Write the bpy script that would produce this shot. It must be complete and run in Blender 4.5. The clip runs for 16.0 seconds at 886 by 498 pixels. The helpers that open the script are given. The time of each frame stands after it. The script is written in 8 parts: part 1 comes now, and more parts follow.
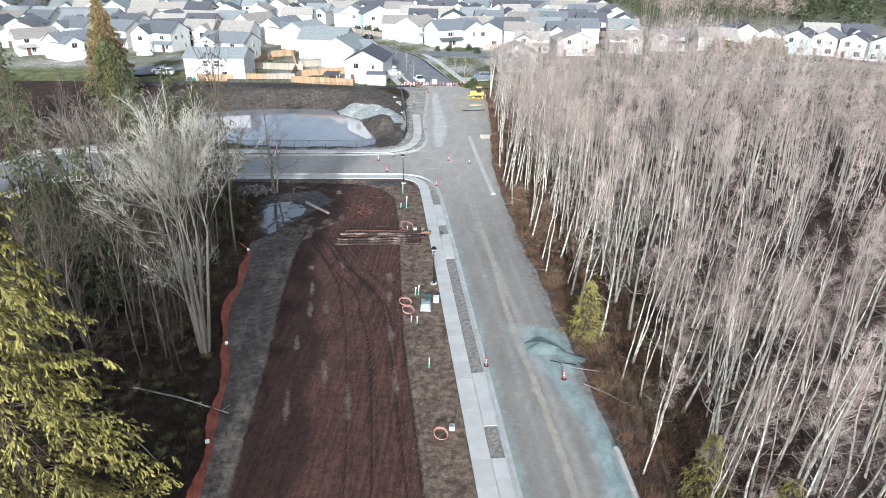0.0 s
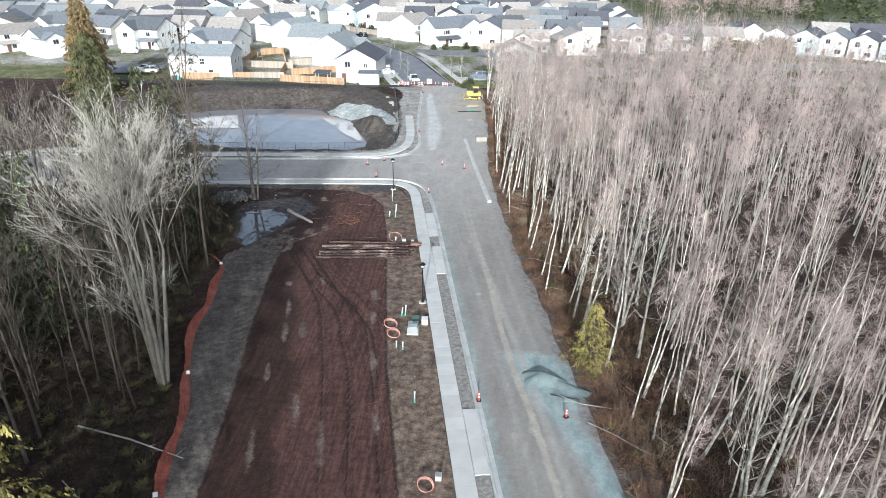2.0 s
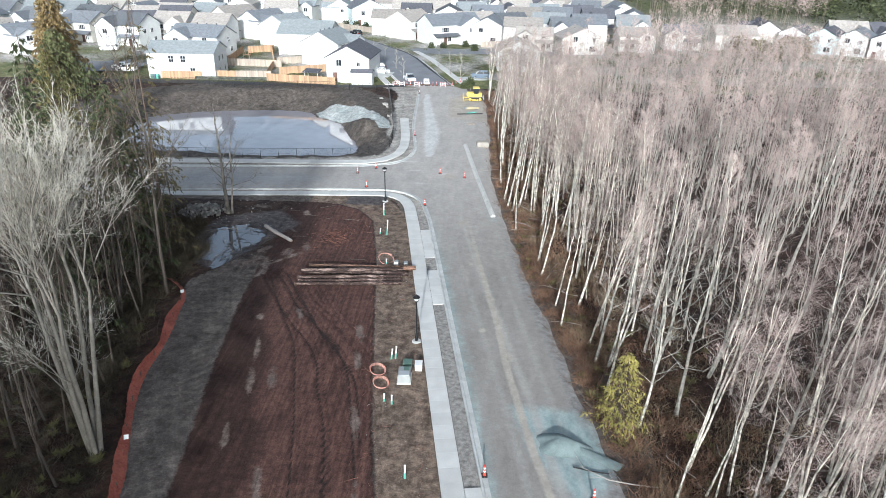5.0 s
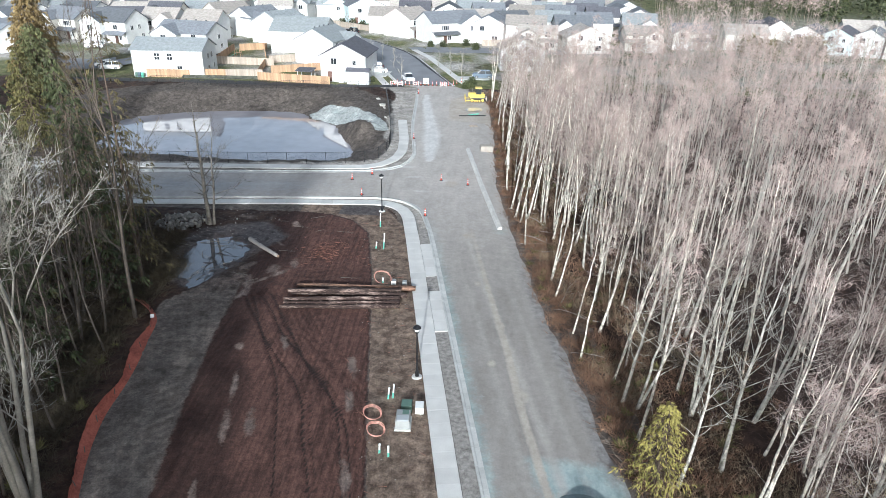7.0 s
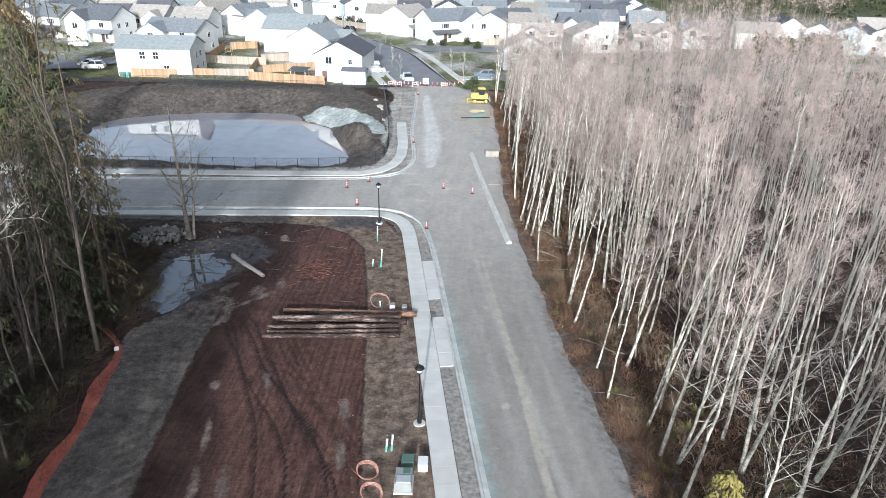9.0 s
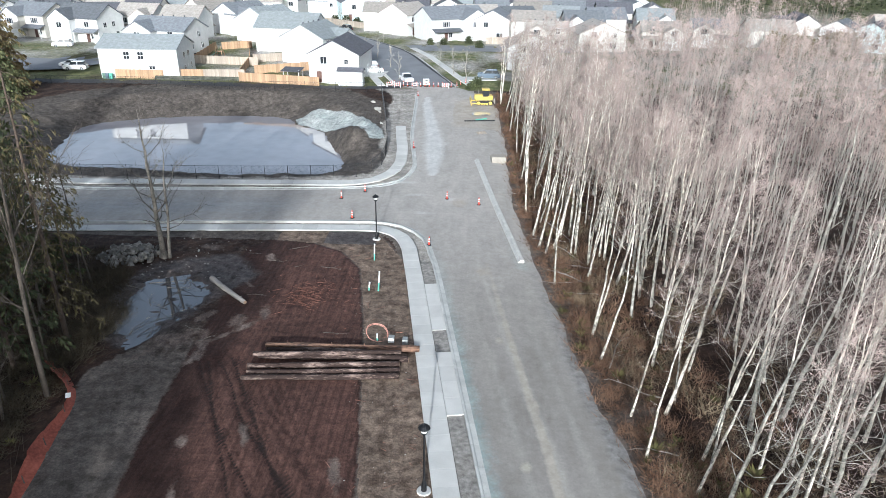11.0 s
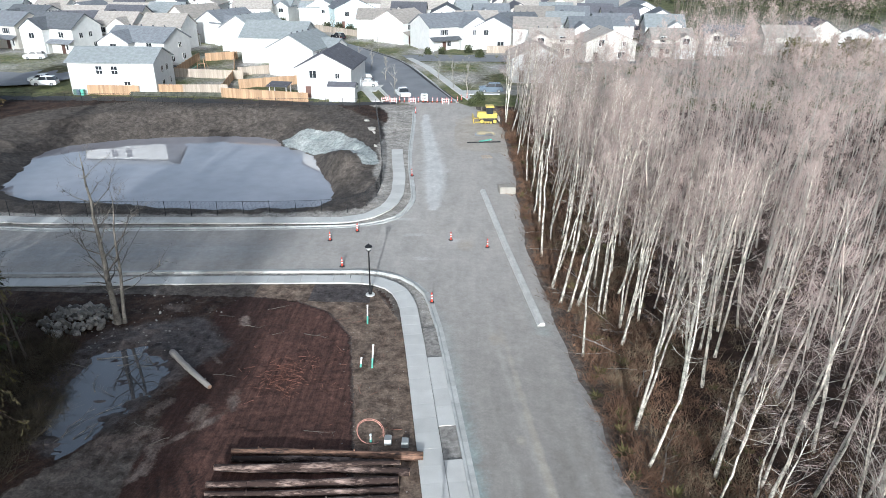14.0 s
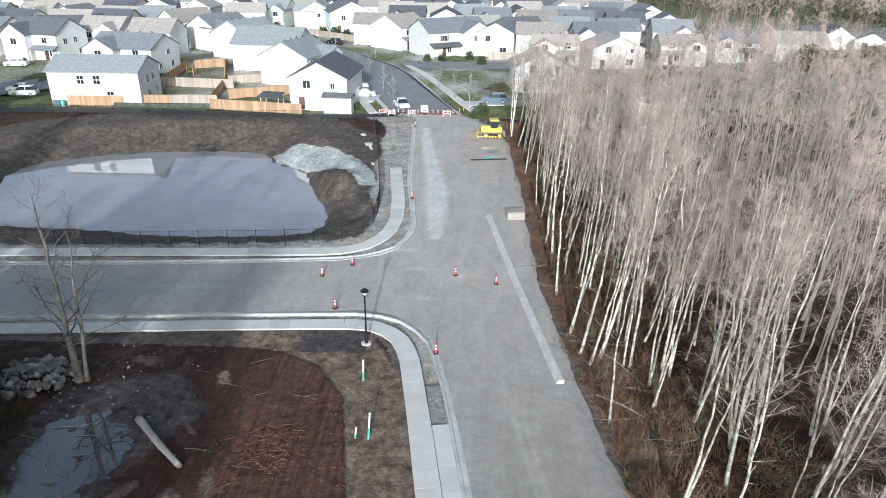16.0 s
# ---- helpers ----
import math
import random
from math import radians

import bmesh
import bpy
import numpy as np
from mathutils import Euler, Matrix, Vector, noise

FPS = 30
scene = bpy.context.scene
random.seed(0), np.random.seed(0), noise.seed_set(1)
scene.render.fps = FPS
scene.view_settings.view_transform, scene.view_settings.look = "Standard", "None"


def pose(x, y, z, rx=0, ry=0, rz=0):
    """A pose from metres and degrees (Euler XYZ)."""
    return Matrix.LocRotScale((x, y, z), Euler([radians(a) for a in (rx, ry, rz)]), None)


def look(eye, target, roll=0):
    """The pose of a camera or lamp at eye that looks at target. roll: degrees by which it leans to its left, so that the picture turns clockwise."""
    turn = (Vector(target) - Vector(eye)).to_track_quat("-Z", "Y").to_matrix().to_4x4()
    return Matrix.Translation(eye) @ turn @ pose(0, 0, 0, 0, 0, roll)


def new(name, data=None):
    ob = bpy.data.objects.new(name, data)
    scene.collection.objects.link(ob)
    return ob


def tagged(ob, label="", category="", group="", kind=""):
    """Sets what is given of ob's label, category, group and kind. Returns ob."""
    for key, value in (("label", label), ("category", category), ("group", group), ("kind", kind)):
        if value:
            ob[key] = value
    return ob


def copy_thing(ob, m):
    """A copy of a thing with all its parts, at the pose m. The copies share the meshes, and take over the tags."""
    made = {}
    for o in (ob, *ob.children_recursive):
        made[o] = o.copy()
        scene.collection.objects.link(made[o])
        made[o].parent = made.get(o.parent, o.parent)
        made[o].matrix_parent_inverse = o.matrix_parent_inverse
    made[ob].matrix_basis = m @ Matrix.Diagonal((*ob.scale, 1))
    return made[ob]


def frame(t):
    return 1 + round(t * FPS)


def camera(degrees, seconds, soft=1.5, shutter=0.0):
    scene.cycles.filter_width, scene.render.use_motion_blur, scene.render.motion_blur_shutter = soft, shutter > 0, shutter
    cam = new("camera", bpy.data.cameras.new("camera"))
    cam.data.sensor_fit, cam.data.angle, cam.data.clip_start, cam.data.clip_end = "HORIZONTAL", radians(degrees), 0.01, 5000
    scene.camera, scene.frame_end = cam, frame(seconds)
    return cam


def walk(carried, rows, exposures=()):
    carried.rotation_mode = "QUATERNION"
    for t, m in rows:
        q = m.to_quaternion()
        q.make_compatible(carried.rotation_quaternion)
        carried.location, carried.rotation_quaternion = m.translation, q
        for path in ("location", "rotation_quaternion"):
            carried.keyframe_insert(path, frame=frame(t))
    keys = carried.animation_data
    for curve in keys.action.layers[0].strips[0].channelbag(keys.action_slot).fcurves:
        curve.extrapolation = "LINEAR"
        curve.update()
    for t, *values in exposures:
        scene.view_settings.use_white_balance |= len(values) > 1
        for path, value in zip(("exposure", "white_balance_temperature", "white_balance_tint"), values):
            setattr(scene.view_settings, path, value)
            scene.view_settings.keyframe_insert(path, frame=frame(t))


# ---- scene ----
cam = camera(66.0, 16.0, soft=0.7)
SUN, SKY, STOPS, KELVIN = 3.3, 0.10, 0.62, 5650
PATH = [
    (0, (4.459, -21.187, 37.443), (4.363, -19.375, 36.602), 0.3),
    (0.5, (4.644, -19.397, 37.17), (4.551, -17.585, 36.328), 0.4),
    (1, (4.858, -17.528, 36.735), (4.764, -15.716, 35.895), 0.4),
    (1.5, (4.941, -15.697, 36.336), (4.848, -13.885, 35.496), 0.5),
    (2, (4.954, -13.859, 35.938), (4.863, -12.047, 35.097), 0.6),
    (2.5, (4.943, -11.964, 35.544), (4.854, -10.152, 34.703), 0.6),
    (3, (4.878, -10.05, 35.161), (4.79, -8.238, 34.32), 0.7),
    (3.5, (4.794, -8.209, 34.769), (4.707, -6.397, 33.928), 0.8),
    (4, (4.661, -6.384, 34.394), (4.575, -4.571, 33.554), 0.8),
    (6.5, (3.712, 3.101, 32.355), (3.633, 4.915, 31.516), 1.0),
    (7, (3.402, 5.009, 31.957), (3.326, 6.823, 31.119), 1.1),
    (7.5, (3.197, 6.782, 31.578), (3.122, 8.597, 30.74), 1.2),
    (8, (2.949, 8.784, 31.093), (2.875, 10.599, 30.256), 1.1),
    (8.5, (2.733, 10.687, 30.732), (2.66, 12.503, 29.896), 1.1),
    (9, (2.494, 12.494, 30.407), (2.423, 14.309, 29.57), 1.1),
    (11.5, (1.419, 22.212, 28.696), (1.351, 24.029, 27.862), 0.9),
    (12, (1.229, 24.095, 28.776), (1.162, 25.911, 27.942), 0.8),
    (12.5, (1.08, 25.959, 28.825), (1.013, 27.776, 27.992), 0.7),
    (13, (0.794, 27.989, 28.757), (0.73, 29.807, 27.926), 0.8),
    (13.5, (0.61, 29.768, 28.84), (0.549, 31.587, 28.011), 0.8),
    (14, (0.414, 31.549, 28.973), (0.355, 33.368, 28.144), 0.7),
    (14.5, (0.169, 33.413, 29.045), (0.112, 35.232, 28.216), 0.8),
    (15, (-0.027, 35.227, 29.192), (-0.082, 37.047, 28.363), 0.8),
    (15.5, (-0.266, 37.101, 29.225), (-0.32, 38.921, 28.397), 0.7),
    (16, (-0.47, 38.936, 29.317), (-0.522, 40.756, 28.489), 0.8),
]
walk(cam, [(t, look(eye, target, roll)) for t, eye, target, roll in PATH], [(0, STOPS + 0.05, KELVIN, 6), (9, STOPS + 0.05, KELVIN, 6), (16, STOPS - 0.14, KELVIN, 6)])

# ---- light ----
SUN_ELEVATION = 17.0
world = bpy.data.worlds.new("world")
scene.world = world
world.use_nodes = True
wn = world.node_tree
sky = wn.nodes.new("ShaderNodeTexSky")
sky.sky_type = "NISHITA"
sky.sun_disc = False
sky.sun_elevation = radians(SUN_ELEVATION)
sky.sun_rotation = radians(180)
sky.air_density, sky.dust_density, sky.ozone_density = 1.0, 3.5, 1.0
wn.nodes["Background"].inputs["Strength"].default_value = SKY
haze = wn.nodes.new("ShaderNodeHueSaturation")   # thin high cloud
haze.inputs["Saturation"].default_value, haze.inputs["Value"].default_value = 0.5, 1.3
wn.links.new(sky.outputs["Color"], haze.inputs["Color"])
wn.links.new(haze.outputs["Color"], wn.nodes["Background"].inputs["Color"])
sun_data = bpy.data.lights.new("sun", "SUN")
sun_data.energy, sun_data.angle, sun_data.color = SUN, radians(0.6), (1.0, 0.97, 0.92)
sun = new("sun", sun_data)
sun.matrix_world = pose(0, -60, 80, 90 - SUN_ELEVATION, 0, 0)


# ---- geometry helpers ----
class Geo:
    """Vertices and faces of one mesh."""

    def __init__(self):
        self.v, self.f = [], []

    def add(self, verts, faces):
        b = len(self.v)
        self.v.extend(tuple(p) for p in verts)
        self.f.extend(tuple(i + b for i in q) for q in faces)
        return self

    def box(self, x0, x1, y0, y1, z0, z1, m=None, top=1.0):
        """A box; top: how far the upper face is drawn in."""
        cx, cy = (x0 + x1) / 2, (y0 + y1) / 2
        vs = [(x, y, z0) for x, y in ((x0, y0), (x1, y0), (x1, y1), (x0, y1))]
        vs += [(cx + (x - cx) * top, cy + (y - cy) * top, z1) for x, y, _ in vs]
        if m is not None:
            vs = [m @ Vector(p) for p in vs]
        return self.add(vs, [(3, 2, 1, 0), (4, 5, 6, 7), (0, 1, 5, 4), (1, 2, 6, 5), (2, 3, 7, 6), (3, 0, 4, 7)])

    def bevel_box(self, x0, x1, y0, y1, z0, z1, c=0.03, m=None):
        """A box with chamfered upper edges."""
        ring = lambda d, z: [(x0 + d, y0 + d, z), (x1 - d, y0 + d, z), (x1 - d, y1 - d, z), (x0 + d, y1 - d, z)]
        vs = ring(0, z0) + ring(0, z1 - c) + ring(c, z1)
        if m is not None:
            vs = [m @ Vector(p) for p in vs]
        fs = [(3, 2, 1, 0), (8, 9, 10, 11)]
        for k in (0, 4):
            fs += [(k + i, k + (i + 1) % 4, k + 4 + (i + 1) % 4, k + 4 + i) for i in range(4)]
        return self.add(vs, fs)

    def prism(self, poly, y0, y1, m=None):
        """A polygon in x and z, drawn out along y."""
        n = len(poly)
        vs = [(x, y0, z) for x, z in poly] + [(x, y1, z) for x, z in poly]
        if m is not None:
            vs = [m @ Vector(p) for p in vs]
        fs = [tuple(range(n)), tuple(range(2 * n - 1, n - 1, -1))]
        fs += [(i, n + i, n + (i + 1) % n, (i + 1) % n) for i in range(n)]
        return self.add(vs, fs)

    def tube(self, pts, radii, k=8, caps=True, closed=False):
        pts = [Vector(p) for p in pts]
        n, vs, fs = len(pts), [], []
        for i, p in enumerate(pts):
            if closed:
                d = pts[(i + 1) % n] - pts[i - 1]
            else:
                d = pts[min(i + 1, n - 1)] - pts[max(i - 1, 0)]
            d.normalize()
            a = d.cross(Vector((0, 0, 1)) if abs(d.z) < 0.9 else Vector((1, 0, 0))).normalized()
            b = d.cross(a)
            r = radii[i] if hasattr(radii, "__len__") else radii
            vs += [p + r * (math.cos(6.2832 * j / k) * a + math.sin(6.2832 * j / k) * b) for j in range(k)]
        for i in range(n if closed else n - 1):
            o, q = i * k, ((i + 1) % n) * k
            fs += [(o + j, o + (j + 1) % k, q + (j + 1) % k, q + j) for j in range(k)]
        if caps and not closed:
            fs += [tuple(range(k - 1, -1, -1)), tuple(range((n - 1) * k, n * k))]
        return self.add(vs, fs)

    def lathe(self, profile, x=0, y=0, k=12):
        """Turned about the upright axis at x, y; profile: radius and height, upwards."""
        vs = [(x + r * math.cos(6.2832 * j / k), y + r * math.sin(6.2832 * j / k), z) for r, z in profile for j in range(k)]
        n, fs = len(profile), []
        for i in range(n - 1):
            fs += [(i * k + j, i * k + (j + 1) % k, (i + 1) * k + (j + 1) % k, (i + 1) * k + j) for j in range(k)]
        fs += [tuple(range(k - 1, -1, -1)), tuple(range((n - 1) * k, n * k))]
        return self.add(vs, fs)

    def mesh(self, name, material, smooth=False):
        me = bpy.data.meshes.new(name)
        me.from_pydata(self.v, [], self.f)
        me.materials.append(material)
        if smooth:
            me.polygons.foreach_set("use_smooth", [True] * len(me.polygons))
        me.update()
        return me


def part(name, geo, material, parent=None, label="", smooth=False):
    ob = new(name, geo.mesh(name, material, smooth) if isinstance(geo, Geo) else geo)
    if parent is not None:
        ob.parent = parent
    if label:
        ob["label"] = label
    return ob


def thing(name, m, label, category, group="", kind=""):
    """An Empty at the base of a thing that has parts."""
    ob = new(name)
    ob.empty_display_size = 0.3
    ob.matrix_world = m
    return tagged(ob, label, category, group, kind)


def array_mesh(name, v, f, material, smooth=False):
    """A mesh from arrays of vertices and triangles."""
    me = bpy.data.meshes.new(name)
    v, f = np.asarray(v, dtype=np.float32), np.asarray(f, dtype=np.int32)
    me.vertices.add(len(v))
    me.vertices.foreach_set("co", v.ravel())
    me.loops.add(f.size)
    me.loops.foreach_set("vertex_index", f.ravel())
    me.polygons.add(len(f))
    me.polygons.foreach_set("loop_start", np.arange(0, f.size, f.shape[1], dtype=np.int32))
    me.polygons.foreach_set("use_smooth", np.full(len(f), smooth))
    me.materials.append(material)
    me.update(calc_edges=True)
    return me


def inside(px, py, poly):
    """Signed distance to a closed outline, positive within it; arrays."""
    d2, odd = np.full(px.shape, 1e18), np.zeros(px.shape, bool)
    n = len(poly)
    for i in range(n):
        (x0, y0), (x1, y1) = poly[i], poly[(i + 1) % n]
        ex, ey = x1 - x0, y1 - y0
        t = np.clip(((px - x0) * ex + (py - y0) * ey) / (ex * ex + ey * ey + 1e-9), 0, 1)
        d2 = np.minimum(d2, (px - x0 - t * ex) ** 2 + (py - y0 - t * ey) ** 2)
        if y0 != y1:
            odd ^= ((y0 > py) != (y1 > py)) & (px < (x1 - x0) * (py - y0) / (y1 - y0) + x0)
    return np.where(odd, 1, -1) * np.sqrt(d2)


def smooth_line(pts, n=8):
    """Points along a smooth line through the given ones."""
    out, m = [], len(pts)
    for i in range(m - 1):
        p0, p1, p2, p3 = (np.array(pts[j], float) for j in (max(i - 1, 0), i, i + 1, min(i + 2, m - 1)))
        for k in range(n):
            t = k / n
            out.append(tuple(0.5 * (2 * p1 + (p2 - p0) * t + (2 * p0 - 5 * p1 + 4 * p2 - p3) * t * t + (3 * p1 - p0 - 3 * p2 + p3) * t ** 3)))
    out.append(tuple(float(c) for c in pts[-1]))
    return out


def even_line(pts, step):
    """Points at even steps along a line, with the heading there."""
    out, left = [], 0.0
    for (x0, y0), (x1, y1) in zip(pts, pts[1:]):
        d = math.hypot(x1 - x0, y1 - y0)
        while left <= d:
            t = left / d if d else 0
            out.append((x0 + (x1 - x0) * t, y0 + (y1 - y0) * t, math.atan2(y1 - y0, x1 - x0)))
            left += step
        left -= d
    return out


def offset_line(pts, d):
    """The line moved d to its left."""
    out = []
    for i, p in enumerate(pts):
        a, b = pts[max(i - 1, 0)], pts[min(i + 1, len(pts) - 1)]
        h = math.atan2(b[1] - a[1], b[0] - a[0])
        out.append((p[0] - d * math.sin(h), p[1] + d * math.cos(h)))
    return out


# ---- materials ----
def material(name, base, rough=0.8, metal=0.0, spread=0.25, scale=3.0, fine=40.0, bump=0.2, tint=None, coords="Object", random_value=0.0, stretch=(1, 1, 1), spec=0.5, ramp_at=(0.3, 0.7)):
    """A surface with a base colour that varies at two scales, and a fine relief."""
    m = bpy.data.materials.new(name)
    m.use_nodes = True
    nt = m.node_tree
    n, l = nt.nodes, nt.links
    bsdf = n["Principled BSDF"]
    tc = n.new("ShaderNodeTexCoord")
    mp = n.new("ShaderNodeMapping")
    mp.inputs["Scale"].default_value = stretch
    l.new(tc.outputs[coords], mp.inputs["Vector"])
    big, small = n.new("ShaderNodeTexNoise"), n.new("ShaderNodeTexNoise")
    big.inputs["Scale"].default_value, big.inputs["Detail"].default_value = scale, 5
    small.inputs["Scale"].default_value, small.inputs["Detail"].default_value = fine, 3
    l.new(mp.outputs[0], big.inputs["Vector"])
    l.new(mp.outputs[0], small.inputs["Vector"])
    dark = tuple(c * (1 - spread) for c in base)
    light = tuple(min(1, c * (1 + spread)) for c in (tint or base))
    ramp = n.new("ShaderNodeValToRGB")
    ramp.color_ramp.elements[0].position, ramp.color_ramp.elements[1].position = ramp_at
    ramp.color_ramp.elements[0].color, ramp.color_ramp.elements[1].color = (*dark, 1), (*light, 1)
    mix = n.new("ShaderNodeMath")
    mix.operation = "MULTIPLY_ADD"
    mix.inputs[1].default_value = 0.4
    l.new(small.outputs["Fac"], mix.inputs[0])
    add = n.new("ShaderNodeMath")
    add.operation = "MULTIPLY"
    add.inputs[1].default_value = 0.6
    l.new(big.outputs["Fac"], add.inputs[0])
    l.new(add.outputs[0], mix.inputs[2])
    l.new(mix.outputs[0], ramp.inputs["Fac"])
    out = ramp.outputs["Color"]
    if random_value:
        info = n.new("ShaderNodeObjectInfo")
        rng = n.new("ShaderNodeMapRange")
        rng.inputs["To Min"].default_value, rng.inputs["To Max"].default_value = 1 - random_value, 1 + random_value
        l.new(info.outputs["Random"], rng.inputs["Value"])
        hsv = n.new("ShaderNodeHueSaturation")
        l.new(rng.outputs[0], hsv.inputs["Value"])
        l.new(out, hsv.inputs["Color"])
        out = hsv.outputs["Color"]
    l.new(out, bsdf.inputs["Base Color"])
    bsdf.inputs["Roughness"].default_value, bsdf.inputs["Metallic"].default_value = rough, metal
    bsdf.inputs["Specular IOR Level"].default_value = spec
    if bump:
        bp = n.new("ShaderNodeBump")
        bp.inputs["Strength"].default_value, bp.inputs["Distance"].default_value = bump, 0.05
        l.new(mix.outputs[0], bp.inputs["Height"])
        l.new(bp.outputs[0], bsdf.inputs["Normal"])
    return m


def layered(name, base, layers, coords="Object", bump=0.4, rough=0.9, contrast=0.5, tread=0.0, blotch=0.0):
    """A ground surface: layers of (attribute, colour, second colour, noise scale, edge raggedness, roughness) laid over the base."""
    m = bpy.data.materials.new(name)
    m.use_nodes = True
    nt = m.node_tree
    n, l = nt.nodes, nt.links
    bsdf = n["Principled BSDF"]
    tc = n.new("ShaderNodeTexCoord")

    def noise_tex(scale, detail=6, stretch=None, rough_=0.6):
        t = n.new("ShaderNodeTexNoise")
        t.inputs["Scale"].default_value, t.inputs["Detail"].default_value, t.inputs["Roughness"].default_value = scale, detail, rough_
        if stretch:
            mp = n.new("ShaderNodeMapping")
            mp.inputs["Rotation"].default_value = (0, 0, -stretch[3])
            mp.inputs["Scale"].default_value = stretch[:3]
            l.new(tc.outputs[coords], mp.inputs["Vector"])
            l.new(mp.outputs[0], t.inputs["Vector"])
        else:
            l.new(tc.outputs[coords], t.inputs["Vector"])
        return t.outputs["Fac"]

    def two(c0, c1, scale, stretch=None):
        a = noise_tex(scale, 8, stretch, 0.65)
        r = n.new("ShaderNodeValToRGB")
        r.color_ramp.elements[0].position, r.color_ramp.elements[1].position = 0.35, 0.65
        r.color_ramp.elements[0].color, r.color_ramp.elements[1].color = (*c0, 1), (*c1, 1)
        l.new(a, r.inputs["Fac"])
        return r.outputs["Color"]

    col = two(*base)
    rg = None
    ragged = noise_tex(0.9, 8)
    ragged_fine = noise_tex(5.0, 5)
    avg = n.new("ShaderNodeMath")
    avg.operation = "MULTIPLY_ADD"
    avg.inputs[1].default_value = 0.35
    l.new(ragged_fine, avg.inputs[0])
    h = n.new("ShaderNodeMath")
    h.operation = "MULTIPLY"
    h.inputs[1].default_value = 0.65
    l.new(ragged, h.inputs[0])
    l.new(h.outputs[0], avg.inputs[2])
    for attr, c0, c1, scale, edge, rough_, soft, stretch in layers:
        at = n.new("ShaderNodeAttribute")
        at.attribute_name = attr
        s = n.new("ShaderNodeMath")
        s.operation = "MULTIPLY_ADD"
        s.inputs[1].default_value = edge
        l.new(avg.outputs[0], s.inputs[0])
        l.new(at.outputs["Fac"], s.inputs[2])
        mr = n.new("ShaderNodeMapRange")
        mr.inputs["From Min"].default_value = 0.5 + edge * 0.5 - soft
        mr.inputs["From Max"].default_value = 0.5 + edge * 0.5 + soft
        l.new(s.outputs[0], mr.inputs["Value"])
        mx = n.new("ShaderNodeMix")
        mx.data_type = "RGBA"
        l.new(mr.outputs[0], mx.inputs["Factor"])
        l.new(col, mx.inputs[6])
        l.new(two(c0, c1, scale, stretch), mx.inputs[7])
        col = mx.outputs[2]
        rmix = n.new("ShaderNodeMix")
        l.new(mr.outputs[0], rmix.inputs["Factor"])
        if rg is None:
            rmix.inputs[2].default_value = rough
        else:
            l.new(rg, rmix.inputs[2])
        rmix.inputs[3].default_value = rough_
        rg = rmix.outputs[0]
    # fine grain over everything
    grain = noise_tex(7.0, 9, None, 0.75)
    gr = n.new("ShaderNodeMapRange")
    gr.inputs["From Min"].default_value, gr.inputs["From Max"].default_value = 0.3, 0.7
    gr.inputs["To Min"].default_value, gr.inputs["To Max"].default_value = 1 - contrast, 1 + contrast
    l.new(grain, gr.inputs["Value"])
    hsv = n.new("ShaderNodeHueSaturation")
    l.new(gr.outputs[0], hsv.inputs["Value"])
    l.new(col, hsv.inputs["Color"])
    col = hsv.outputs["Color"]
    if blotch:   # patches a few metres wide
        bt = n.new("ShaderNodeMapRange")
        bt.inputs["From Min"].default_value, bt.inputs["From Max"].default_value = 0.36, 0.64
        bt.inputs["To Min"].default_value, bt.inputs["To Max"].default_value = 1 - blotch, 1 + blotch
        l.new(noise_tex(0.22, 10, None, 0.72), bt.inputs["Value"])
        cl = n.new("ShaderNodeMapRange")
        cl.inputs["From Min"].default_value, cl.inputs["From Max"].default_value = 0.4, 0.6
        cl.inputs["To Min"].default_value, cl.inputs["To Max"].default_value = 1 - 1.3 * blotch, 1 + 1.3 * blotch
        l.new(noise_tex(1.7, 8, None, 0.75), cl.inputs["Value"])
        hs3 = n.new("ShaderNodeHueSaturation")
        l.new(cl.outputs[0], hs3.inputs["Value"])
        l.new(col, hs3.inputs["Color"])
        col = hs3.outputs["Color"]
        hs2 = n.new("ShaderNodeHueSaturation")
        l.new(bt.outputs[0], hs2.inputs["Value"])
        l.new(col, hs2.inputs["Color"])
        col = hs2.outputs["Color"]
    l.new(col, bsdf.inputs["Base Color"])
    if rg is not None:
        l.new(rg, bsdf.inputs["Roughness"])
    bsdf.inputs["Specular IOR Level"].default_value = 0.3
    bp = n.new("ShaderNodeBump")
    bp.inputs["Strength"].default_value, bp.inputs["Distance"].default_value = bump, 0.12
    l.new(avg.outputs[0], bp.inputs["Height"])
    fine_n = noise_tex(26.0, 4, None, 0.7)
    if tread:   # cleat marks of tracked machines
        wv, wm = n.new("ShaderNodeTexWave"), n.new("ShaderNodeMapping")
        wm.inputs["Rotation"].default_value = (0, 0, -MAIN)
        wv.bands_direction = "Y"
        wv.inputs["Scale"].default_value, wv.inputs["Distortion"].default_value, wv.inputs["Detail"].default_value, wv.inputs["Detail Scale"].default_value = 0.9, 5.0, 3.0, 1.5
        l.new(tc.outputs[coords], wm.inputs["Vector"])
        l.new(wm.outputs[0], wv.inputs["Vector"])
        wadd = n.new("ShaderNodeMath")
        wadd.operation = "MULTIPLY_ADD"
        wadd.inputs[1].default_value = tread
        l.new(wv.outputs["Fac"], wadd.inputs[0])
        l.new(fine_n, wadd.inputs[2])
        fine_n = wadd.outputs[0]
    bp3 = n.new("ShaderNodeBump")
    bp3.inputs["Strength"].default_value, bp3.inputs["Distance"].default_value = bump, 0.03
    l.new(fine_n, bp3.inputs["Height"])
